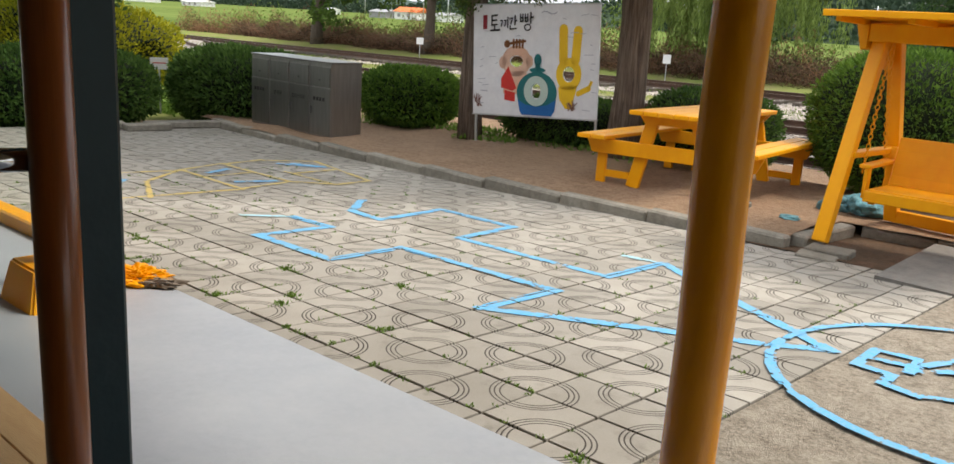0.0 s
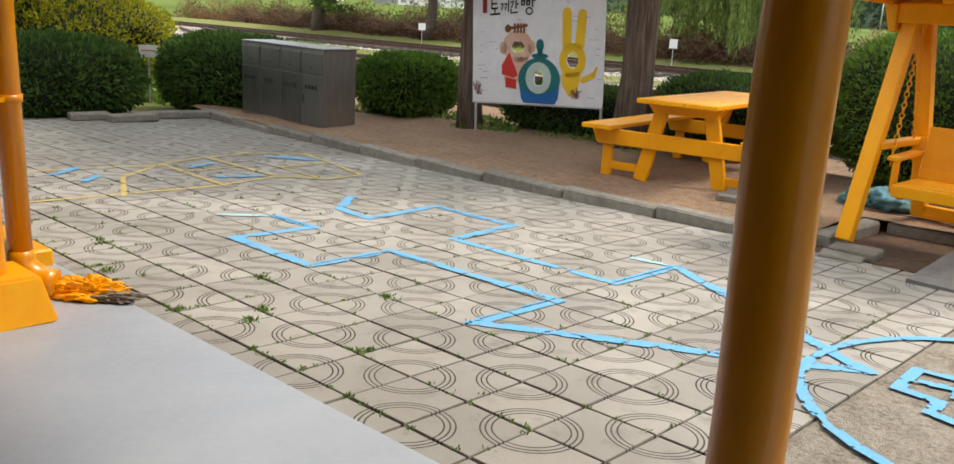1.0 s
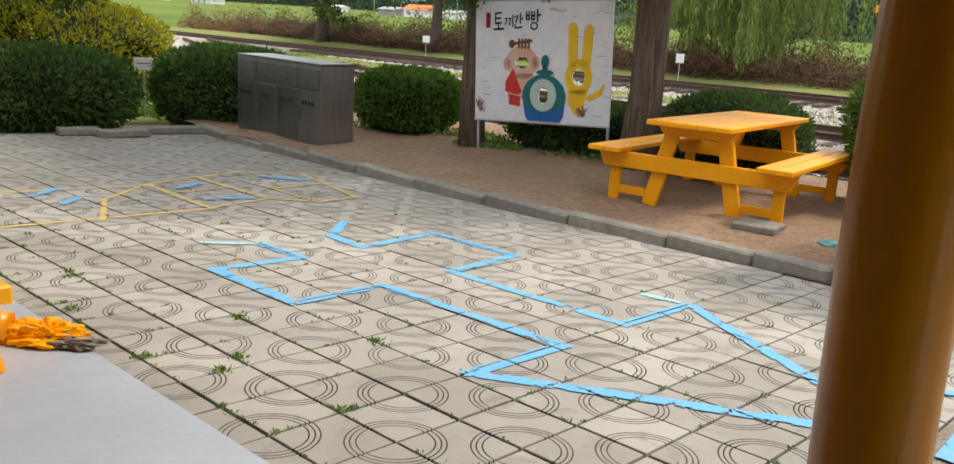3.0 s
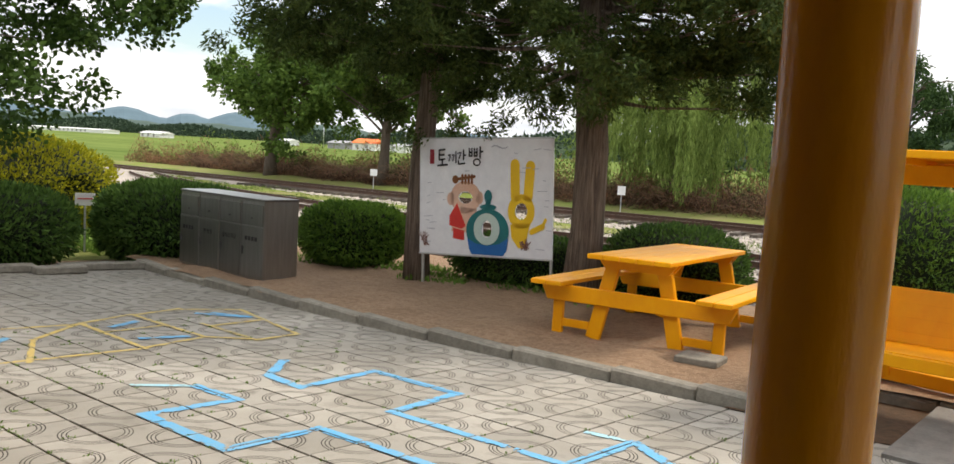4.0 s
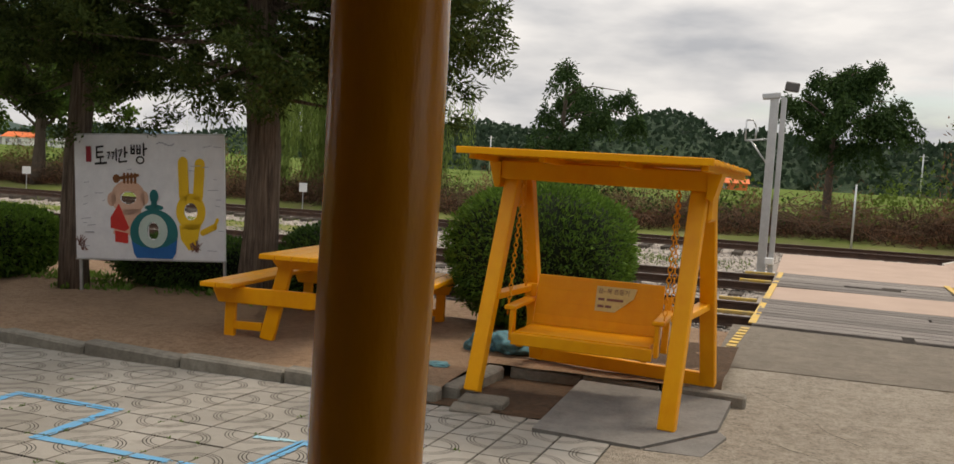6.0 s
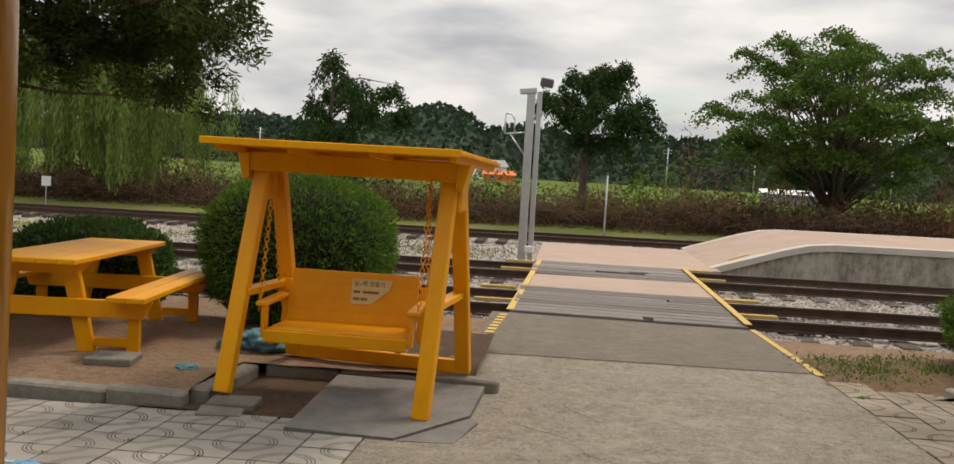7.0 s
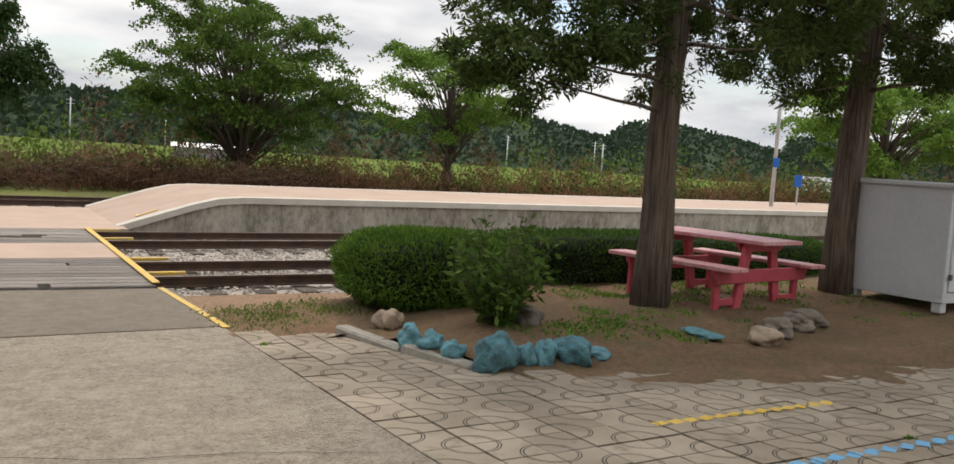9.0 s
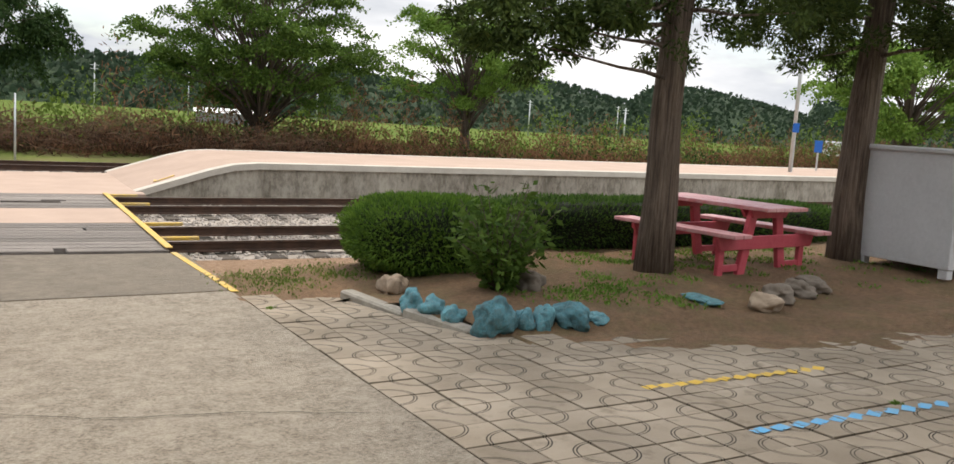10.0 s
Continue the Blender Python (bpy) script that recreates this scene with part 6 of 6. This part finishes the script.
# ---- open glass door ----
def glass_door():
    t = thing("glass_door", "open glass door with dark teal frame and long wooden pull", "door", (1.828, -2.836, 0.07), 0)
    ln = 0.80
    turn = 84
    rt = pose(0, 0, 0, 0, 0, turn)

    def put(name, bm, mat, parent=t, label=""):
        bm.transform(rt)
        return part(name, bm, mat, parent, label)
    put("stile", box_mesh((0.062, 0.045, 2.05), (ln - 0.031, 0, 1.03), bevel=0.004), "teal")
    put("stile", box_mesh((0.062, 0.045, 2.05), (0.031, 0, 1.03), bevel=0.004), "teal")
    put("top_rail", box_mesh((ln - 0.124, 0.045, 0.08), (ln / 2, 0, 2.015), bevel=0.004), "teal")
    put("bottom_rail", box_mesh((ln - 0.124, 0.045, 0.10), (ln / 2, 0, 0.055), bevel=0.004), "teal")
    pane = put("pane", box_mesh((ln - 0.124, 0.008, 1.87), (ln / 2, 0, 1.04)), "glass", t, "clear glass pane")
    pane.visible_shadow = False
    h = put("pull_handle", tube(bmesh.new(), [(ln - 0.085, -0.075, 0.35), (ln - 0.085, -0.075, 1.75)], 0.022, 20), "handle_wood", t, "long varnished wooden pull bar")
    for z in (0.98, 1.32, 0.6, 1.6):
        put("standoff", tube(bmesh.new(), [(ln - 0.10, -0.06, z), (ln - 0.165, -0.045, z)], 0.012, 12), "chrome", h)
        put("rosette", tube(bmesh.new(), [(ln - 0.15, -0.05, z), (ln - 0.20, -0.035, z)], 0.022, 16), "chrome", h)
    return t


glass_door()
deck = thing("wooden_step", "light wooden plank step in front of the doorway", "step", (0.0, 0.0, 0.0), 0)
for i in range(9):
    part("board", box_mesh((2.3, 0.138, 0.03), (-0.78, -1.47 - 0.142 * i, 0.118 + 0.0), bevel=0.003), "deck_wood", deck)
part("riser", box_mesh((2.3, 0.02, 0.07), (-0.78, -1.405, 0.075)), "deck_wood", deck)


# ---- grey cabinet, rocks, stones ----
def cabinet():
    g = soil_right(13.0, 5.3)
    t = thing("equipment_cabinet", "pale grey steel equipment cabinet on short feet", "cabinet", (13.24, 5.38, g), 2)
    part("body", box_mesh((1.36, 1.26, 1.30), (0, 0, 0.80), bevel=0.012), "cabinet", t)
    part("roof", box_mesh((1.44, 1.34, 0.07), (0, 0, 1.475), bevel=0.02), "cabinet", t, "overhanging lid")
    door = part("door", box_mesh((1.24, 0.025, 1.16), (0.02, -0.638, 0.82), bevel=0.008), "cabinet", t)
    part("hinge", box_mesh((0.05, 0.03, 0.07), (-0.60, -0.655, 1.22), bevel=0.006), "steel_dark", door)
    part("hinge", box_mesh((0.05, 0.03, 0.07), (-0.60, -0.655, 0.42), bevel=0.006), "steel_dark", door)
    part("plate", box_mesh((0.17, 0.008, 0.1), (0.0, -0.655, 1.27)), "steel_dark", door, "small dark plate")
    part("base_frame", box_mesh((1.36, 1.26, 0.05), (0, 0, 0.135), bevel=0.006), "cabinet", t)
    for sx in (-1, 1):
        for sy in (-1, 1):
            part("foot", box_mesh((0.12, 0.12, 0.13), (sx * 0.6, sy * 0.55, 0.055), bevel=0.01), "cabinet", t)
    return t


cabinet()
BLUE = "blue painted boulder edging the planted island"
for i, (x, y, a, b, c) in enumerate(((6.50, 4.66, 0.22, 0.17, 0.21), (6.78, 4.66, 0.13, 0.11, 0.13), (6.98, 4.64, 0.14, 0.11, 0.15), (7.22, 4.62, 0.22, 0.15, 0.16), (6.33, 5.05, 0.12, 0.12, 0.13), (6.26, 5.35, 0.14, 0.12, 0.14), (6.20, 5.62, 0.15, 0.13, 0.15))):
    rock("blue_boulder", BLUE, (x, y, yard(x, y) + c * 0.62), (a * 0.78, b * 0.8, c * 0.85), "rock_blue", i + 5, "blue boulders")
rock("blue_stone", "flat stone with faded blue paint on the soil", (7.55, 4.66, yard(7.5, 4.6) + 0.06), (0.16, 0.1, 0.05), "rock_blue", 21, "blue boulders")
rock("blue_stone", "flat stone with faded blue paint on the soil", (8.85, 4.75, soil_right(8.8, 4.7) + 0.02), (0.22, 0.12, 0.04), "rock_blue", 22, "blue boulders")
# the next two rocks stand in for a flattened, crumpled teal heap
rock("blue_boulder", "rock shape standing in for a crumpled teal heap behind the swing leg", (-0.05, 6.05, soil_left(-0.05, 6.0) + 0.08), (0.24, 0.16, 0.10), "rock_blue", 23, "blue boulders")
rock("blue_boulder", "rock shape standing in for a crumpled teal heap behind the swing leg", (-0.32, 6.0, soil_left(-0.3, 6.0) + 0.05), (0.14, 0.12, 0.1), "rock_blue", 24, "blue boulders")
rock("blue_stone", "chip of blue painted stone on the soil", (-0.32, 5.05, soil_left(-0.3, 5.0) + 0.015), (0.09, 0.07, 0.02), "rock_blue", 25, "blue boulders")
rock("boulder", "rounded tan boulder at the hedge foot", (6.38, 6.45, yard(6.4, 6.4) + 0.10), (0.15, 0.14, 0.14), "rock", 26)
rock("boulder", "dark rough rock under the leafy bush", (7.5, 5.75, soil_right(7.5, 5.7) + 0.05), (0.17, 0.14, 0.12), "rock_grey", 27)
for i, (x, y) in enumerate(((9.35, 4.42), (9.75, 4.62), (10.1, 4.72), (10.42, 4.85))):
    rock("boulder", "brown stone in a row on the soil", (x, y, soil_right(x, y) + 0.05), (0.2, 0.14, 0.1), "rock_grey" if i else "rock", 30 + i, "stone row")
for i, (x, y, a, r) in enumerate(((-8.95, 3.5, 0.62, 82), (-9.2, 3.95, 0.66, 80), (-9.25, 3.05, 0.5, 78), (-9.15, 4.45, 0.6, 76))):
    tagged(part("stone_step", box_mesh((a, 0.24, 0.09), (x, y, yard(x, y) + 0.05), (0, 0, r), 0.012), "kerb"), "flat grey stone block at the hedge foot", "stone", "stone blocks")
tagged(part("paving_block", box_mesh((0.9, 0.5, 0.06), (12.6, 3.95, soil_right(12.6, 3.95) + 0.02), (0, 0, 5), 0.01), "kerb"), "flat grey slab on the soil by the cabinet", "block", "loose blocks")
tagged(part("yellow_block", box_mesh((0.5, 0.16, 0.13), (9.75, 2.1, yard(9.7, 2.1) + 0.06), (0, 0, 3), 0.012), "yellow"), "yellow painted block on the pavers", "block")


# ---- small signs, mast, poles ----
def small_sign(label, x, y, base, height, w, h, band, turn):
    t = thing("small_sign", label, "sign", (x, y, base), turn, "small signs")
    part("stake", box_mesh((0.03, 0.02, height), (0, 0.015, height / 2)), "galv", t)
    part("plate", box_mesh((w, 0.012, h), (0, 0, height - h / 2), bevel=0.002), "white", t)
    if band:
        bm = bmesh.new()
        box(bm, (w * 0.75, 0.003, h * 0.08), (0, -0.008, height - h * 0.45))
        part("text_bars", bm, "p_red", t)
    return t


small_sign("small white notice on a stake between the hedges", -11.8, 5.2, yard(-12, 5) - 0.05, 0.95, 0.30, 0.2, True, 62)
small_sign("small white marker on a stake by the far track", -27.6, 26.2, -0.4, 1.1, 0.32, 0.3, False, 40)
small_sign("small white marker on a stake by the far track", -14.6, 26.2, -0.4, 1.1, 0.28, 0.32, False, 30)


def crossing_mast():
    t = thing("signal_mast", "twin grey steel mast with lamp and bracket at the crossing", "mast", (1.66, 16.62, -0.2), 0)
    part("column", box_mesh((0.16, 0.16, 3.45), (-0.06, 0, 1.72), bevel=0.01), "galv", t)
    part("column", box_mesh((0.10, 0.12, 3.4), (0.11, 0.03, 1.7), bevel=0.008), "galv", t)
    part("camera_box", box_mesh((0.34, 0.16, 0.12), (-0.12, -0.04, 3.42), (0, -6, 0), 0.02), "galv", t)
    part("lamp", box_mesh((0.26, 0.22, 0.17), (0.24, 0, 3.6), (0, 8, 0), 0.02), "steel_dark", t)
    bm = bmesh.new()
    for pts in (((-0.55, 0, 2.55), (-0.1, 0, 2.6)), ((-0.55, 0, 2.55), (-0.55, 0, 2.95)), ((-0.55, 0, 2.95), (-0.42, 0, 2.95)), ((-0.42, 0, 2.95), (-0.36, 0, 2.82)), ((-0.36, 0, 2.82), (-0.36, 0, 2.56)), ((-0.45, 0, 2.56), (-0.1, 0, 2.1))):
        tube(bm, pts, 0.016, 6)
    part("bracket", bm, "galv", t)
    part("junction_box", box_mesh((0.16, 0.12, 0.13), (0.08, -0.14, 0.25), bevel=0.01), "white", t)
    part("foot_plate", box_mesh((0.4, 0.4, 0.04), (0, 0, 0.0)), "galv", t)
    return t


crossing_mast()


def pole(label, x, y, base, h, r, arms=0, group="poles"):
    t = thing("utility_pole", label, "pole", (x, y, base), 0, group)
    part("shaft", tube(bmesh.new(), [(0, 0, 0), (0, 0, h)], (r, r * 0.75), 8), "galv", t)
    for i in range(arms):
        part("cross_arm", box_mesh((h * 0.18, 0.1, 0.1), (0, 0, h * (0.95 - 0.08 * i))), "galv", t)
    return t


pole("thin grey post beyond the far track", 3.6, 26.4, -0.4, 2.0, 0.035)
pole("tall grey lamp pole on the platform", 26.2, 19.4, 0.45, 6.2, 0.07)
sg = thing("platform_sign", "blue platform sign on a post", "sign", (28.6, 20.4, 0.46), -50)
part("stake", box_mesh((0.06, 0.04, 1.0), (0, 0.02, 0.5)), "galv", sg)
part("plate", box_mesh((0.26, 0.03, 0.42), (0, 0, 0.85), bevel=0.004), "sign_blue", sg)
sg = thing("platform_sign", "blue sign fixed high on the platform lamp pole", "sign", (26.15, 19.3, 1.7), -50)
part("plate", box_mesh((0.2, 0.03, 0.3), (0, 0, 0.2), bevel=0.004), "sign_blue", sg)
part("stake", box_mesh((0.05, 0.05, 1.3), (0, 0.04, -0.6)), "galv", sg)
for i, (x, y, h) in enumerate(((22, 190, 9), (36, 170, 8), (-6, 200, 9), (64, 180, 8), (-190, 180, 10), (-170, 170, 9), (-215, 190, 10), (-240, 200, 10), (-120, 210, 9), (-150, 190, 9), (110, 170, 8), (150, 190, 9), (90, 110, 6), (-70, 200, 9))):
    pole("distant concrete utility pole across the fields", x, y, -0.8, h, 0.16, 2, "utility poles")


# ---- far buildings ----
def house(label, x, y, w, d, h, roof, mat, roof_mat, turn=0):
    t = thing("farm_building", label, "building", (x, y, -0.8), turn, "far buildings")
    part("wall", box_mesh((w, d, h), (0, 0, h / 2)), mat, t)
    bm = bmesh.new()
    o = 0.4
    a = [(-w / 2 - o, -d / 2 - o, h), (w / 2 + o, -d / 2 - o, h), (w / 2 + o, d / 2 + o, h), (-w / 2 - o, d / 2 + o, h), (-w / 2 - o, 0, h + roof), (w / 2 + o, 0, h + roof)]
    v = [bm.verts.new(q) for q in a]
    for f in ((0, 1, 5, 4), (2, 3, 4, 5), (0, 4, 3), (1, 2, 5), (3, 2, 1, 0)):
        bm.faces.new([v[k] for k in f])
    part("roof", bm, roof_mat, t)
    for k in range(max(1, int(w // 4))):
        part("window", box_mesh((1.1, 0.06, 1.0), (-w / 2 + 1.6 + k * 3.4, -d / 2 - 0.02, h * 0.55)), "grey_roof", t)
    return t


house("white farmhouse with a grey gabled roof across the field", -17.5, 205, 8, 7, 3.0, 1.6, "white", "grey_roof", 20)
house("small shed with a bright orange roof", -12.5, 180, 6, 5, 1.4, 0.9, "orange_roof", "orange_roof", 8)
house("long white greenhouse across the fields", -300, 172, 12, 6, 1.5, 0.8, "white", "white", 4)
house("white shed with a pale roof across the fields", -245, 188, 8, 5, 1.5, 0.7, "white", "white", -6)
house("long low white building at the field edge", -420, 192, 80, 8, 1.5, 0.4, "white", "white", 6)
house("village house with an orange tiled roof", -196, 181, 8, 6, 2.2, 1.4, "white", "orange_roof", 12)
house("low grey village shed by the woods", -208, 181, 7, 6, 1.8, 0.8, "grey_roof", "grey_roof", 4)
house("white village building by the woods", -181, 181, 7, 6, 1.8, 0.8, "white", "grey_roof", -8)
house("low farm shed behind the trees", 32, 120, 9, 5, 1.4, 0.6, "grey_roof", "white", -10)
house("low pale buildings beyond the platform", 175, 130, 20, 8, 2.4, 0.9, "white", "grey_roof", -40)
house("low white building beyond the platform", 150, 105, 10, 6, 2.2, 0.8, "white", "white", -50)

# ---- weeds on the ground ----
rngw = np.random.default_rng(81)


def tufts(name, label, spots, per, spread, leaf, seed, mat="weed"):
    pts, nor = [], []
    rng = np.random.default_rng(seed)
    for x, y, z in spots:
        for _ in range(per):
            pts.append((x + rng.normal(0, spread), y + rng.normal(0, spread), z))
            nor.append((rng.normal(0, 0.6), rng.normal(0, 0.6), 0.9))
    return tagged(leaves(name, pts, nor, leaf[0], leaf[1], mat, None, seed, 0.35), label, "weeds", kind="stuff")


spots = []
for i in range(420):
    x, y = rngw.uniform(-5.5, 1.2), rngw.uniform(0, 1) ** 1.8 * 3.6
    if rngw.uniform() < 0.5:
        x = round(x / PITCH) * PITCH
    else:
        y = round(y / PITCH) * PITCH
    spots.append((x, y, yard(x, y) - 0.004))
tufts("joint_weeds", "small green weeds in the paver joints", spots, 9, 0.010, (0.019, 0.007), 82, "leaf_bright")
tufts("joint_weeds", "thicker green weeds along the floor edge", [(x, y, yard(x, y) - 0.004) for x, y in ((-2.9, 0.33), (-2.8, 0.3), (-2.2, 0.05), (-1.1, 0.35), (-1.0, 0.2), (-1.6, 0.66), (-0.35, 0.35), (-1.35, 0.02), (1.18, -0.05), (-0.9, 1.0), (7.95, 1.98), (5.1, 6.3))], 50, 0.022, (0.026, 0.009), 83, "leaf_bright")
tufts("soil_weeds", "scattered weeds on the soil island", [(x, y, soil_right(x, y)) for x, y in zip(rngw.uniform(7.2, 13, 60), rngw.uniform(4.6, 7.3, 60))], 26, 0.09, (0.045, 0.02), 84, "leaf_bright")
tufts("soil_weeds", "weeds around the hedge feet", [(x, y, soil_left(x, y)) for x, y in zip(rngw.uniform(-9, -3, 70), rngw.uniform(6.9, 8.4, 70))], 24, 0.1, (0.09, 0.03), 85, "leaf_bright")
tufts("soil_weeds", "sparse grass near the concrete apron", [(x, y, soil_right(x, y)) for x, y in zip(rngw.uniform(5.0, 6.6, 40), rngw.uniform(6.9, 8.4, 40))], 16, 0.1, (0.05, 0.012), 86)


# ---- earth washed over the pavers ----
def washed(x, y):
    edge = noise.noise(Vector((x * 1.1, y * 1.4, 5))) * 0.5 + noise.noise(Vector((x * 4.2, y * 5.0, 9))) * 0.22
    reach = min(1.0, max(0.0, (x - 6.7) / 2.2)) * 1.15
    return yard(x, y) - 0.004 + 0.02 * max(-0.6, min(0.8, (y - 4.15 + reach + edge) * 1.2)) - 0.004


sheet("washed_earth", frange(6.6, 16.0, 0.07), frange(2.6, 4.6, 0.07), washed, "soil_weedy", "thin brown earth washed over the pavers", "soil")
tufts("soil_weeds", "bright green weeds in patches on the soil island", [(x, y, soil_right(x, y)) for x, y in zip(rngw.normal(8.2, 0.35, 26), rngw.normal(5.35, 0.28, 26))] + [(x, y, soil_right(x, y)) for x, y in zip(rngw.uniform(8.6, 12.5, 40), rngw.uniform(5.6, 7.4, 40))], 30, 0.09, (0.05, 0.022), 87, "leaf_bright")
tufts("soil_weeds", "sparse grass by the low concrete strip", [(x, y, soil_right(x, y)) for x, y in zip(rngw.uniform(5.2, 6.4, 50), rngw.uniform(7.2, 8.3, 50))], 18, 0.09, (0.05, 0.012), 88, "weed")


# ---- pavers ----
def paver_mesh(name, mat, seed):
    rng = random.Random(seed)
    h = PITCH / 2 - 0.007
    b = 0.003
    bm = bmesh.new()
    lo = [bm.verts.new((sx * h, sy * h, -0.05)) for sx, sy in ((-1, -1), (1, -1), (1, 1), (-1, 1))]
    mid = [bm.verts.new((sx * h, sy * h, -b)) for sx, sy in ((-1, -1), (1, -1), (1, 1), (-1, 1))]
    up = [bm.verts.new((sx * (h - b) + rng.uniform(-0.002, 0.002), sy * (h - b) + rng.uniform(-0.002, 0.002), 0)) for sx, sy in ((-1, -1), (1, -1), (1, 1), (-1, 1))]
    bm.faces.new(up)
    for i in range(4):
        j = (i + 1) % 4
        bm.faces.new((lo[i], lo[j], mid[j], mid[i]))
        bm.faces.new((mid[i], mid[j], up[j], up[i]))
    me = bpy.data.meshes.new(name)
    bm.to_mesh(me)
    bm.free()
    me.materials.append(M[mat])
    return me


def pave(name, label, cells, near, mat, seed, jitter):
    t = tagged(new(name), label, "pavement", kind="structure")
    rng = random.Random(seed)
    kinds = [paver_mesh("paver", mat, seed + k) for k in range(4)]
    tilt_x, tilt_y = -0.0323, 0.0161
    verts, faces = [], []
    for i, j in cells:
        x, y = (i + 0.5) * PITCH, (j + 0.5) * PITCH
        m = Matrix.Translation((x, y, yard(x, y) + rng.uniform(-jitter, jitter * 0.6))) @ Euler((tilt_x + rng.uniform(-jitter, jitter) * 1.5, -tilt_y + rng.uniform(-jitter, jitter) * 1.5, rng.uniform(-0.004, 0.004))).to_matrix().to_4x4()
        if near(i, j):
            ob = new("paver", kinds[rng.randrange(4)])
            ob.parent = t
            ob.matrix_basis = m
        else:
            me = kinds[rng.randrange(4)]
            k = len(verts)
            verts += [tuple(m @ v.co) for v in me.vertices]
            faces += [tuple(k + q for q in f.vertices) for f in me.polygons]
    if faces:
        rest = raw("outer_pavers", verts, faces, mat, t)
        rest["kind"] = "stuff"
    return t


pave("pavement_west", "square concrete pavers with pressed ring pattern in the yard", [(i, j) for i in range(-29, 4) for j in range(-1, 15) if j < 13 or (j == 13 and i < -12) or (j == 14 and i < -24)], lambda i, j: i >= -17 and j >= 0, "tile", 91, 0.003)


def east_cell(c):
    x, y = (c[0] + 0.5) * PITCH, (c[1] + 0.5) * PITCH
    if y > 4.6:
        return x < 6.62 - 0.21 * (y - 4.86)
    return True


pave("pavement_east", "square concrete pavers with ring pattern by the planted island", [c for c in ((i, j) for i in range(15, 46) for j in range(-1, 21)) if east_cell(c)],
     lambda i, j: 15 <= i < 31 and j >= 3, "tile_two", 92, 0.006)


# ---- the railway climbs gently to the east ----
climb = Matrix.Rotation(-math.atan(GRADE), 4, "Y")
for ob in list(scene.collection.objects):
    if ob.parent is None and ob.type in ("MESH", "EMPTY"):
        at = ob.matrix_basis.translation
        low = min((v.co.y for v in ob.data.vertices), default=0.0) if ob.type == "MESH" and at.length < 0.01 else at.y
        if ob.type == "EMPTY" and at.length < 0.01:
            low = min((v.co.y for c in ob.children if c.type == "MESH" for v in c.data.vertices), default=0.0)
        flat = abs(at.x) < 0.01
        if (8.25 if flat else 8.9) < low < 60:
            if flat:
                ob.matrix_basis = climb @ ob.matrix_basis
            else:
                ob.matrix_basis = Matrix.Translation((0, 0, GRADE * at.x)) @ ob.matrix_basis
